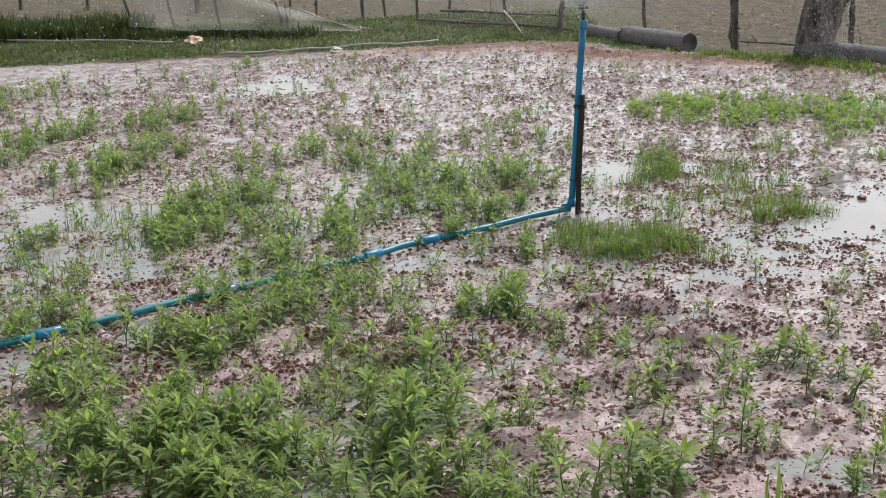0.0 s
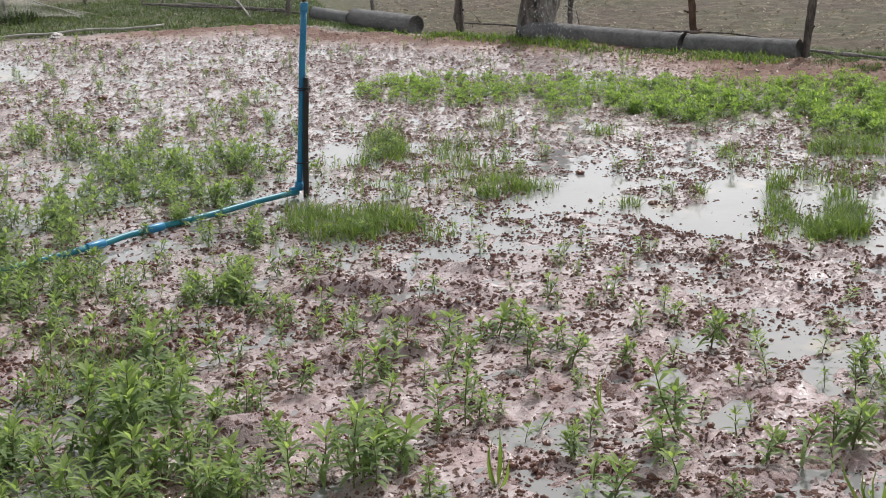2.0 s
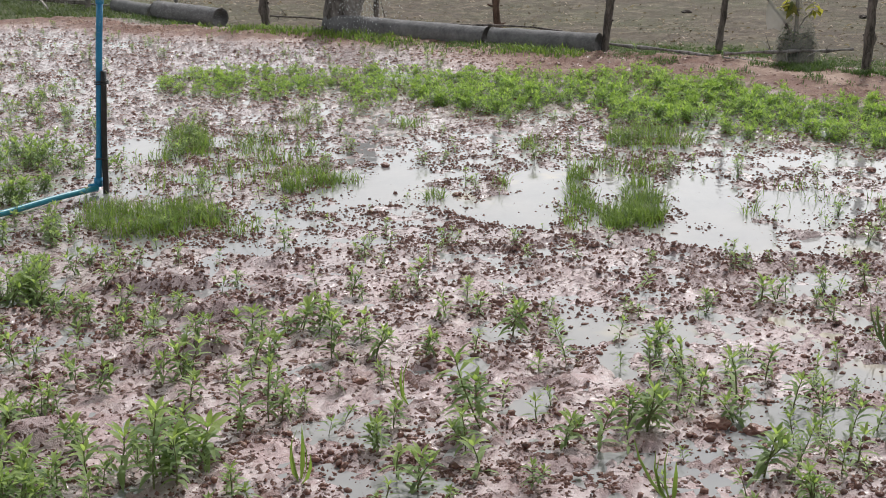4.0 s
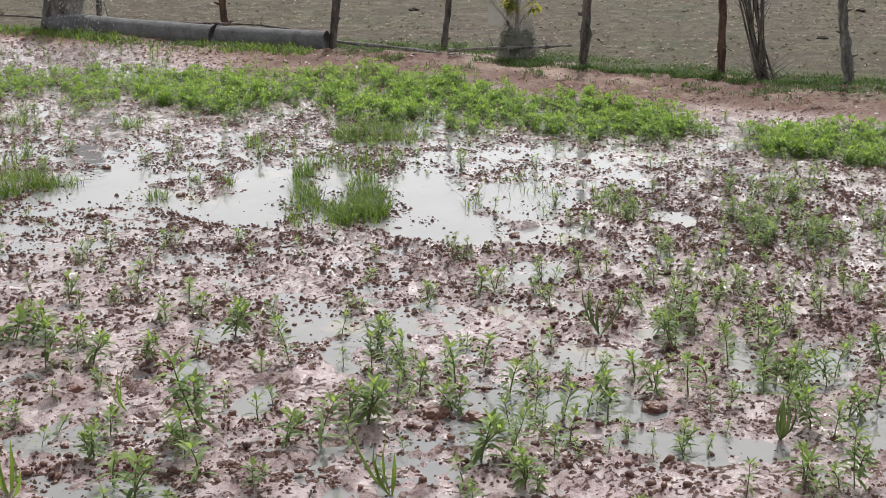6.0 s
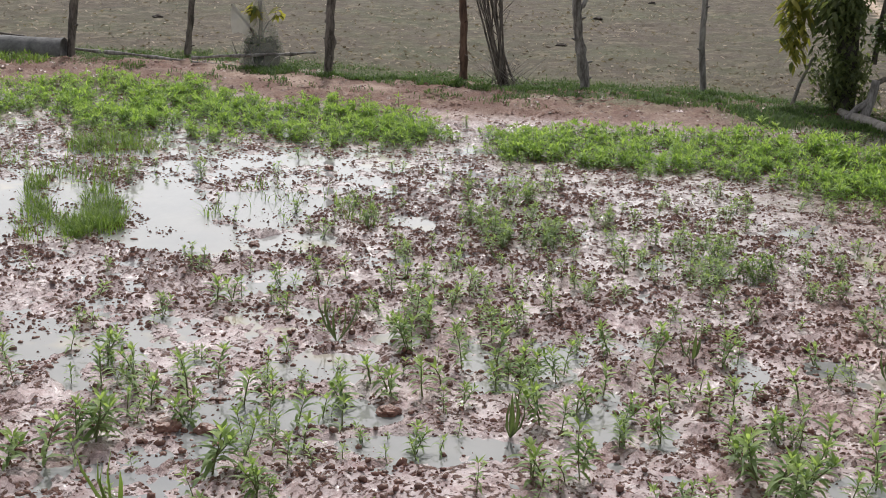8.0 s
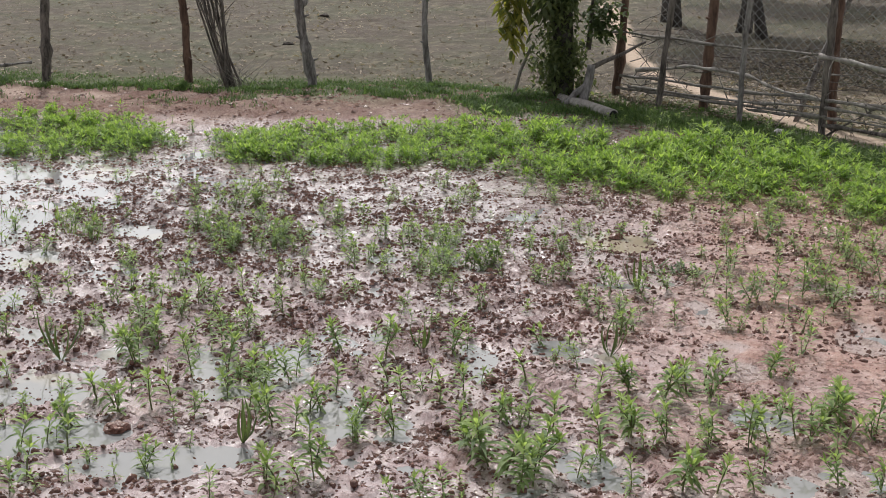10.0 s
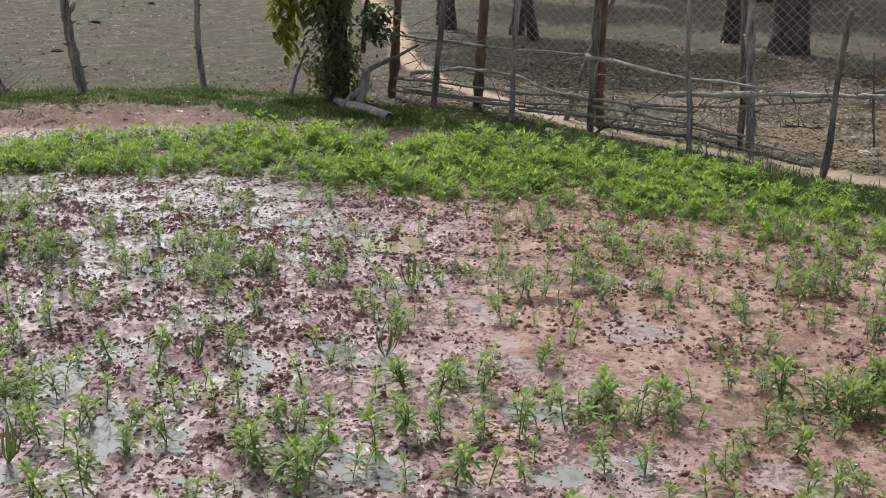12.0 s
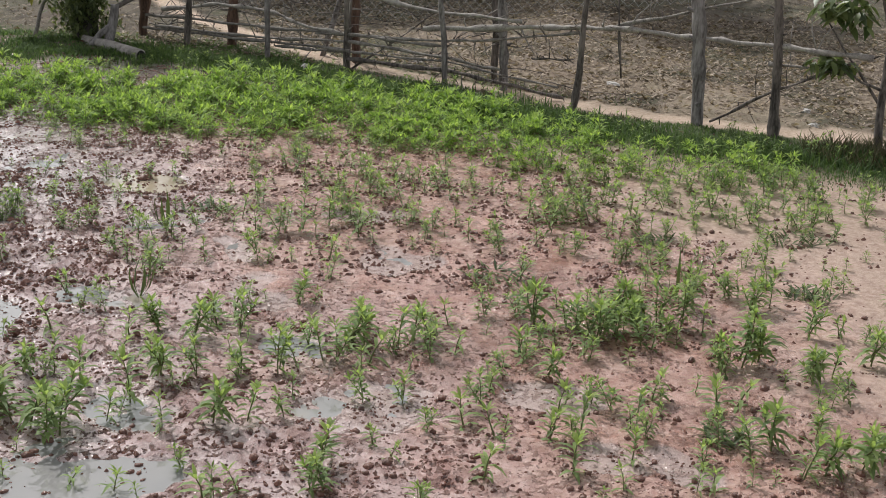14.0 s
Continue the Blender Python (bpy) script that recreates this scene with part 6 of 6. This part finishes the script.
# ---------- thorn brush woven into the stick fence ----------
def build_brush():
    ob = tagged(new("thorn_brush"), "dry thorny twigs woven through the stick fence", "brushwood")
    ob.location = (7.6, 3.2, 0)
    r = np.random.default_rng(681)
    for k in range(56):
        y = 4.6 - 2.9 * r.random() ** 1.15
        x = 6.99 + 0.19 * y + r.normal(0, 0.04)
        z = 0.09 + 0.40 * r.random()
        a = Vector((x - 7.6, y - 3.2, z))
        w = r.normal(0, 0.4)
        b = a + Vector((r.normal(0, 0.04), -math.cos(w), math.sin(w) * 0.6)) * (0.18 + 0.35 * r.random())
        b.z = max(b.z, 0.02)
        pts = bend(a, b, 6, 0.014, 700 + k)
        pieces = [limb(pts, 0.0035, 0.0016, k, 5)]
        for j in range(9):
            p = pts[int(r.integers(1, 6))]
            pieces.append(limb([p, p + Vector((r.normal(0, 0.02), r.normal(0, 0.025), r.normal(0.005, 0.03)))], 0.0018, 0.0008, j, 4))
        part("twig", mesh_from("twig", *merge(pieces), M_WOOD if k % 3 else M_STICK), ob)


build_brush()


# ---------- trees beyond the fence ----------
def build_far_tree(x, y, radius, height, lean, seed, crown):
    ob = tagged(new("shade_tree"), "dark-barked pasture tree with an unseen crown that casts shade", "tree", "pasture trees")
    ob.location = (x, y, ground_z(x, y) - 0.02)
    pts = bend((0, 0, -0.1), (lean[0], lean[1], height), 9, radius * 0.5, seed)
    rad = [radius * (1.3 if k == 0 else 1.05 if k == 1 else 1.0 - 0.05 * k + 0.12 * math.sin(seed + 2.3 * k)) for k in range(9)]
    part("trunk", mesh_from("trunk", *tube(pts, rad, 12, 0.16, True, seed), M_BARKDARK), ob)
    r = np.random.default_rng(seed)
    top = pts[-1]
    for k in range(4):
        w = k * 1.6 + r.random()
        q = top + Vector((math.cos(w) * crown * 0.6, math.sin(w) * crown * 0.6, 0.5 + 0.5 * r.random()))
        part("limb", mesh_from("limb", *limb(bend(pts[-2], q, 6, 0.06, seed + k), radius * 0.5, radius * 0.2, seed + k, 7), M_BARKDARK), ob)
    # crown stays out of view and is there to shade the ground
    part("crown", mesh_from("crown", *merge([leaf_cloud(900, seed + 9, top + Vector((0, 0, 0.7)), (crown, crown, 0.8), 0.20, 0.085, 0.25, 0.3), leaf_cloud(300, seed + 10, top + Vector((0.4, -0.5, 0.5)), (crown * 0.8, crown * 0.8, 0.6), 0.20, 0.085, 0.25, 0.3)]), M_DARKLEAF), ob)


# trees with x over 15 are wholly unseen, added to shade the pasture
for k, (x, y, rad, lean, tall) in enumerate([(12.2, 3.95, 0.075, (0.45, 0.0), 2.2), (11.8, 3.3, 0.15, (-0.1, 0.0), 2.4), (11.5, 5.72, 0.06, (0.25, -0.1), 2.3), (11.45, 6.35, 0.055, (-0.1, 0.2), 2.4), (11.7, 6.6, 0.05, (0.3, 0.3), 2.3),
                                             (11.2, 5.35, 0.045, (-0.15, 0.35), 2.2), (15.9, 6.6, 0.13, (-0.3, -0.2), 2.6), (16.4, 5.0, 0.12, (-0.3, 0.1), 2.7), (15.3, 8.0, 0.12, (-0.3, 0.1), 2.6), (17.2, 4.6, 0.13, (0.0, 0.1), 2.8), (17.0, 2.6, 0.12, (0.1, 0.1), 2.6), (17.5, 7.4, 0.14, (0.0, 0.1), 2.7), (18.0, 6.0, 0.14, (0.1, 0.0), 2.8), (16.8, 0.9, 0.12, (0.1, 0.1), 2.6)]):
    build_far_tree(x, y, rad, tall, lean, 720 + 13 * k, 1.0 if x < 12.6 else 1.4)


# ---------- leafy bush at the fence end ----------
def build_end_bush():
    ob = tagged(new("leafy_bush"), "small broad-leaved bush growing at the end of the fence", "bush")
    ob.location = (6.98, 0.12, ground_z(6.98, 0.12))
    part("trunk", mesh_from("trunk", *limb(bend((0, 0, -0.05), (0.1, 0.06, 0.75), 7, 0.02, 831), 0.022, 0.012, 831, 8), M_WOOD), ob)
    for k, q in enumerate([(0.05, 0.34, 0.62), (0.0, 0.3, 0.40), (0.1, -0.2, 0.7), (0.0, 0.1, 0.9)]):
        part("branch", mesh_from("branch", *limb(bend((0.03, 0.02, 0.2 + 0.08 * k), q, 6, 0.015, 832 + k), 0.008, 0.003, k, 6), M_WOOD), ob)
    clouds = [leaf_cloud(120, 841, (0.05, 0.24, 0.64), (0.12, 0.2, 0.1), 0.08, 0.03, 0.2, 0.9), leaf_cloud(60, 842, (0.02, 0.26, 0.39), (0.08, 0.15, 0.05), 0.08, 0.03, 0.2, 0.9),
              leaf_cloud(90, 843, (0.08, 0.0, 0.75), (0.2, 0.25, 0.18), 0.085, 0.034, 0.2, 0.7), leaf_cloud(30, 844, (0.05, -0.2, 0.45), (0.12, 0.14, 0.1), 0.08, 0.03, 0.2, 0.7)]
    part("leaves", mesh_from("leaves", *merge(clouds), M_LEAFPALE), ob, "glossy drooping green leaves")


M_LEAFPALE = leaf_material("glossy_leaf", (0.05, 0.085, 0.03), (0.18, 0.22, 0.09), 0.35, 0.4)
build_end_bush()


def build_dry_tuft(x, y, rad, height, n, seed, mat=None, name="dry_grass_tuft", label="matted dark tuft of half-dry grass"):
    ob = tagged(new(name), label, "grass")
    ob.location = (x, y, ground_z(x, y))
    r = np.random.default_rng(seed)
    pieces, flat = [], name == "pulled_weed"
    for k in range(n):
        w, q = r.random() * 6.28, rad * r.random() ** 0.5
        p = Vector((math.cos(w) * q, math.sin(w) * q * 1.2, 0))
        w2 = r.random() * 6.28
        h = height * (0.4 + 0.8 * r.random())
        e = p + Vector((math.cos(w2) * h * 0.6, math.sin(w2) * h * 0.6, h))
        if flat:
            pieces.append(leaf(p, Vector((math.cos(w2), math.sin(w2), 0.1 + 0.5 * r.random())).normalized(), Vector((0, 0, 1)), 0.035 + 0.03 * r.random(), 0.009, 0.3, 0.2))
        else:
            pieces.append(tube([p, p.lerp(e, 0.55) + Vector((0, 0, h * 0.15)), e], [0.0022, 0.0018, 0.0006], 3, 0, False))
    part("foliage", mesh_from("foliage", *merge(pieces), mat or M_DRYGRASS), ob)


M_DRYGRASS = leaf_material("dry_grass", (0.07, 0.072, 0.032), (0.21, 0.18, 0.10), 0.3, 0.7)
build_dry_tuft(6.80, 0.2, 0.22, 0.08, 520, 851)
build_dry_tuft(6.9, -0.15, 0.2, 0.09, 300, 852)
for k, (x, y, rad) in enumerate([(4.46, 1.11, 0.10), (5.35, 0.28, 0.10), (4.75, 0.15, 0.07), (5.1, 0.75, 0.06), (3.55, 0.2, 0.06), (0.3, 4.62, 0.10), (-0.15, 4.2, 0.12), (4.7, 2.35, 0.08)]):
    build_dry_tuft(x, y, rad, 0.022, 60, 853 + k, M_LEAFDULL, "pulled_weed", "limp dark green uprooted weed lying on mud")


# ---------- far left: bank, netting and clutter ----------
def build_net():
    ob = tagged(new("draped_net"), "pale garden netting sagging over leaning sticks", "net")
    ob.location = (-2.15, 14.75, 0)
    nx, ny = 40, 14
    g = []
    for i in range(nx):
        u = i / (nx - 1)
        x0 = -0.9 + 2.35 * u
        peak = 0.85 * (1 - u) ** 1.15 - 0.12 * math.exp(-((u - 0.24) / 0.09) ** 2)
        for j in range(ny):
            w = j / (ny - 1)
            prof = math.sin(math.pi * min(1, 0.04 + 0.92 * w)) ** 0.8
            z = 0.03 + peak * prof + 0.04 * noise.noise((u * 9, w * 4, 2.0)) * prof
            g.append((x0 + 0.1 * noise.noise((u * 5, w * 3, 0.0)), (0.75 - 1.5 * w) * (1 - 0.72 * u) - 0.5 * u + 0.12 * noise.noise((u * 4, w * 5, 7.0)), max(z, 0.025)))
    f = [(i * ny + j, i * ny + j + 1, (i + 1) * ny + j + 1, (i + 1) * ny + j) for i in range(nx - 1) for j in range(ny - 1)]
    part("netting", mesh_from("netting", g, f, M_NET), ob)
    hem = [(g[i * ny + 7][0], g[i * ny + 7][1], g[i * ny + 7][2] + 0.004) for i in range(14, nx)]
    part("hem", mesh_from("hem", *tube(hem, [0.006] * len(hem), 5, 0, False), M_HOSE), ob, "pale rolled hem along the ridge")
    for k, (a, b) in enumerate([((-1.2, 0.95, -0.05), (-1.42, 0.95, 0.75)), ((-0.6, 0.25, -0.05), (-0.80, 0.25, 0.85)), ((0.62, -0.42, -0.05), (0.54, -0.42, 0.34)), ((0.68, -0.36, -0.05), (0.63, -0.36, 0.30)), ((-0.1, 0.1, -0.05), (-0.25, 0.1, 0.8))]):
        part("stick", mesh_from("stick", *limb(bend(a, b, 5, 0.01, 861 + k), 0.018, 0.014, k, 7), M_WOOD), ob)


build_net()
hr = np.random.default_rng(871)
hx, hy = -6.0 + 3.1 * hr.random(9000), 14.6 + 0.9 * hr.random(9000)
hk = hr.random(9000) < sstep(0.25, 0.5, fbm(hx, hy, 2.0, 2, 99)) * (1 - sstep(-3.3, -2.9, hx))
blades("tall_bank_grass", "tall dark green grass on the field bank", hx[hk], hy[hk], 0.20, 872, M_BANK, 0.014, 0.8)
wx_, wy_ = along([(-3.6, 14.75), (-2.7, 14.35), (-1.9, 14.25), (-1.2, 14.0)], 3200, 873, 0.13, 0.0)
blades("bank_weeds", "dark weeds at the foot of the draped net", wx_, wy_, 0.11, 874, M_BANK, 0.014, 1.0)
for k, (x, y, rad) in enumerate([(-1.67, 16.3, 0.03), (-1.35, 16.0, 0.025), (-0.78, 15.55, 0.04), (-0.54, 15.7, 0.025), (-0.18, 15.2, 0.03), (0.16, 15.26, 0.035), (0.76, 14.76, 0.04), (-5.5, 18.8, 0.05), (-4.5, 18.3, 0.04), (-2.9, 17.2, 0.05)]):
    build_post(x, y, 0.05 * math.sin(k * 1.7), 0, 1.3, rad, M_WOOD, DARK, 880 + k, "pasture fence posts")
for k, (a, b) in enumerate([((-0.17, 14.75, 0.06), (1.18, 13.3, 0.08)), ((0.07, 15.24, 0.10), (1.28, 13.76, 0.14)), ((0.3, 14.6, 0.05), (1.35, 13.2, 0.05))]):
    build_rail([a, b], 0.018, 0.014, M_WOOD, "dark fallen pole lying along the fence", 890 + k, 2, "fallen poles", "pole", "pole")
build_rail([(0.72, 14.5, 0.14), (0.84, 13.05, 0.03)], 0.016, 0.012, M_PALE, "pale bare pole leaning on the fence pile", 896, 0, "fallen poles", "pole", "pole")


def build_hose():
    ob = tagged(new("garden_hose"), "thin pale hose lying along the field edge", "hose")
    ob.location = (-1.9, 12.62, 0)
    path = [(-4.9, 14.8), (-3.25, 14.13), (-2.42, 13.59)]
    for pts in (path, [(-1.95, 12.62), (-1.39, 12.65), (-0.57, 12.78), (0.15, 12.95)]):
        fine = []
        for a, b in zip(pts, pts[1:]):
            for k in range(6):
                u = k / 6
                x, y = a[0] + (b[0] - a[0]) * u, a[1] + (b[1] - a[1]) * u
                fine.append((x + 1.9, y - 12.62, ground_z(x, y) + 0.03))
        part("hose_length", mesh_from("hose_length", *tube(fine, [0.012] * len(fine), 8, 0, True), M_HOSE), ob)


build_hose()


def build_bag(x, y, sx, sy, sz, mat, label, seed, name="plastic_bag", category="litter"):
    """A small crumpled or chipped lump of litter."""
    v, f = ico(3)
    r = np.random.default_rng(seed)
    out = []
    for p in v:
        d = Vector(p)
        k = 1 + 0.45 * noise.noise(d * 1.7 + Vector((seed, 0, 0))) + 0.2 * noise.noise(d * 4 + Vector((0, seed, 0)))
        out.append((d.x * sx * k, d.y * sy * k, max(d.z * sz * k, -0.3 * sz)))
    ob = tagged(new(name, mesh_from(name, out, [tuple(q) for q in f.tolist()], mat, False)), label, category)
    ob.location = (x, y, ground_z(x, y) + 0.28 * sz)
    ob.rotation_euler = (0, 0, 6.28 * r.random())


M_WHITE = plain("white_plastic", (0.32, 0.30, 0.28), (0.60, 0.58, 0.55), 0.6, 20, 0.003)
M_SACK = plain("orange_white_sack", (0.45, 0.16, 0.08), (0.75, 0.66, 0.55), 0.6, 9, 0.004)
M_DUNG = plain("dark_dung", (0.03, 0.024, 0.02), (0.08, 0.06, 0.05), 0.9, 30, 0.006)
build_bag(-2.37, 13.75, 0.15, 0.09, 0.06, M_SACK, "crumpled orange and white sack on the grass", 901, "sack")
build_bag(-0.9, 12.6, 0.10, 0.04, 0.03, M_WHITE, "flattened white plastic scrap at the field edge", 902)
for k, (x, y, sx, sy, sz) in enumerate([(7.92, 1.64, 0.05, 0.028, 0.014), (7.92, 2.83, 0.04, 0.025, 0.012), (7.36, 3.28, 0.028, 0.022, 0.026), (7.40, 0.47, 0.035, 0.02, 0.015), (7.75, 0.55, 0.03, 0.02, 0.02)]):
    build_bag(x, y, sx, sy, sz, M_WHITE, "small white plastic scrap lying by the path", 903 + k)
for k, (x, y) in enumerate([(8.01, 7.84), (6.02, 10.78), (11.17, 9.77), (9.6, 9.0), (7.2, 9.9)]):
    build_bag(x, y, 0.045, 0.035, 0.02, M_DUNG, "dark dried dung pat on the pasture", 911 + k, "dung_pat", "dung")
for k, (x, y, q) in enumerate([(3.99, 5.27, 0.035), (4.98, 2.80, 0.04), (1.87, 2.96, 0.05), (1.95, 2.90, 0.04), (2.42, 2.72, 0.045), (1.07, 3.59, 0.03), (0.23, 3.80, 0.026), (-0.39, 9.22, 0.05), (3.76, 1.49, 0.03), (0.6, 4.4, 0.024), (0.95, 4.05, 0.022), (0.75, 3.95, 0.02), (2.06, 5.55, 0.03), (3.0, 4.35, 0.03), (1.93, 6.2, 0.035)]):
    build_bag(x, y, q * 0.72, q * 0.6, q * 0.42, M_CLOD, "large wet red-brown mud clod", 921 + k, "large_clod", "clod")


# ---------- broad grass shoots ----------
def build_shoot(x, y, height, n, seed, mat, width=0.012):
    ob = tagged(new("grass_shoot"), "single upright grass shoot with broad blades in mud", "grass", "grass shoots")
    ob.location = (x, y, max(ground_z(x, y), 0) - 0.005)
    r = np.random.default_rng(seed)
    for k in range(n):
        w = r.random() * 6.28
        tilt = 0.1 + 0.75 * r.random() * (k > 0)
        w += 2.4 * k
        out = Vector((math.cos(w) * tilt, math.sin(w) * tilt, 1)).normalized()
        up = Vector((-math.cos(w), -math.sin(w), 0.2)).normalized()
        v, f = leaf(Vector((0, 0, 0)), out, -up, height * (0.6 + 0.4 * r.random()), width, 0.35 + 0.3 * r.random(), 0.3)
        part("blade", mesh_from("blade", v, f, mat), ob)


for k, (x, y, h, n, mat) in enumerate([(1.15, 3.37, 0.17, 4, M_GRASS), (1.55, 2.60, 0.20, 5, M_GRASS), (0.76, 3.01, 0.16, 6, M_GRASS), (0.44, 3.15, 0.17, 6, M_LEAF), (2.58, 2.40, 0.17, 7, M_LEAFDULL),
                                        (2.64, 3.28, 0.20, 6, M_LEAFDULL), (3.79, 2.05, 0.17, 6, M_LEAFDULL), (4.41, 2.34, 0.18, 7, M_LEAFDULL), (4.51, 0.54, 0.24, 6, M_LEAFDULL), (3.42, 2.5, 0.14, 5, M_LEAFDULL)]):
    build_shoot(x, y, h, n, 941 + k, mat)


# ---------- spray from the sprinkler ----------
def build_spray():
    r = np.random.default_rng(951)
    tv, tf = ico(1)
    P, S = [], []
    for k in range(260):
        w, q = r.random() * 6.28, r.random()
        d = 0.02 + 0.35 * q
        P.append((0.66 + math.cos(w) * d, 6.17 + math.sin(w) * d, 0.95 + 0.25 * q + r.normal(0, 0.03)))
        S.append(0.0015 + 0.002 * r.random())
    for k in range(2600):
        w, q = r.random() * 6.28, r.random() ** 0.7
        P.append((0.66 + math.cos(w) * 0.12 * q, 6.17 + math.sin(w) * 0.12 * q, 0.945 + 0.06 * q + r.normal(0, 0.014)))
        S.append(0.0012 + 0.0022 * r.random())
    for k in range(1100):
        h = 0.8 * r.random()
        P.append((3.0 + r.normal(0, 0.12) + 0.12 * h, 10.45 + r.normal(0, 0.12), 0.03 + h))
        S.append(0.0018 + 0.003 * r.random() ** 2)
    for k in range(120):
        P.append((-2.6 + 2.4 * (r.random() - 0.5), 12.6 + r.normal(0, 0.3), 0.1 + 0.5 * r.random()))
        S.append(0.003 + 0.003 * r.random())
    P, S = np.array(P), np.array(S)
    v = tv[None] * S[:, None, None] * np.array([1, 1, 1.3]) + P[:, None]
    f = tf[None] + (np.arange(len(P)) * len(tv))[:, None, None]
    n = 100000
    w, q = r.random(n) * 6.283, r.random(n) ** 1.1
    fine = np.stack([0.66 - 0.5 * q + np.cos(w) * 1.2 * q, 6.2 + 0.6 * q + np.sin(w) * 1.2 * q, 0.97 + 0.2 * q - 0.6 * q * r.random(n) ** 1.6 + r.normal(0, 0.04, n)], -1)
    tetra = np.array([(1, 1, 1), (1, -1, -1), (-1, 1, -1), (-1, -1, 1)], float) * 0.8
    fv = tetra[None] * (0.00035 + 0.0004 * r.random(n) ** 2)[:, None, None] + fine[:, None]
    ff = np.array([(0, 1, 2), (0, 3, 1), (0, 2, 3), (1, 3, 2)])[None] + (np.arange(n) * 4)[:, None, None]
    tagged(new("spray_mist", mesh_from("spray_mist", fv.reshape(-1, 3), ff.reshape(-1, 3), M_DROP)), "fine drifting water mist round the sprinkler head", "water", kind="stuff")
    tagged(new("spray_drops", mesh_from("spray_drops", v.reshape(-1, 3), f.reshape(-1, 3), M_DROP)), "flying water drops from the sprinkler", "water", kind="stuff")


M_DROP = plain("bright_water_drop", (0.78, 0.80, 0.80), (0.85, 0.86, 0.86), 0.05, 10, 0)
build_spray()


# ---------- short dry grass on the pasture ----------
pr = np.random.default_rng(971)
pq, pa = 7.0 + 14 * pr.random(90000) ** 1.3, np.radians(0 + 92 * pr.random(90000))
gx, gy = 0.2 + pq * np.sin(pa), -0.1 + pq * np.cos(pa)
gz = zones(gx, gy)
gk = (gz["field"] < 0.1) & (gz["path"] < 0.3) & (pr.random(len(gx)) < 0.08 + 0.7 * sstep(0.45, 0.62, fbm(gx, gy, 1.1, 3, 107)))
blades("pasture_grass", "short grazed brown-green grass on the pasture", gx[gk], gy[gk], 0.009, 972, M_DRYGRASS, 0.008, 2.6)
print("pasture", int(gk.sum()))


# ---------- dry litter on the pasture ----------
def build_litter():
    r = np.random.default_rng(961)
    n = 80000
    q = 7.0 + 18 * r.random(n) ** 1.6
    a = np.radians(-22 + 114 * r.random(n))
    x, y = 0.2 + q * np.sin(a), -0.1 + q * np.cos(a)
    x = np.concatenate([x, 7.15 + 4.6 * r.random(46000) ** 1.2])
    y = np.concatenate([y, -1.0 + 5.7 * r.random(46000) ** 1.15])
    n = len(x)
    z = zones(x, y)
    keep = (z["field"] < 0.2) & (z["path"] < 0.5) & (r.random(n) < 0.25 + 0.75 * sstep(0.4, 0.6, fbm(x, y, 0.8, 2, 103)))
    x, y = x[keep], y[keep]
    n = len(x)
    h, _ = ground_height(x, y)
    w = r.random(n) * 6.283
    s_ = (0.006 + 0.018 * r.random(n) ** 1.6) * (0.8 + 0.03 * np.hypot(x, y))
    c, sn = np.cos(w) * s_, np.sin(w) * s_
    t1, t2 = 0.3 * s_ * r.normal(0, 1, n), 0.3 * s_ * r.normal(0, 1, n)
    z0 = h + 0.35 * s_
    v = np.stack([np.stack([x - c, y - sn, z0 - t1], -1), np.stack([x + 0.35 * sn, y - 0.35 * c, z0 + t2], -1), np.stack([x + c, y + sn, z0 + t1], -1), np.stack([x - 0.35 * sn, y + 0.35 * c, z0 + 0.2 * s_], -1)], 1).reshape(-1, 3)
    f = np.arange(n)[:, None] * 4 + [0, 1, 2, 3]
    tagged(new("dry_leaf_litter", mesh_from("dry_leaf_litter", v, f, M_LITTER)), "dry brown fallen leaves strewn over the pasture", "leaf litter", kind="stuff")


M_LITTER = leaf_material("dry_leaf", (0.10, 0.07, 0.05), (0.42, 0.34, 0.27), 0.2, 0.7)
build_litter()
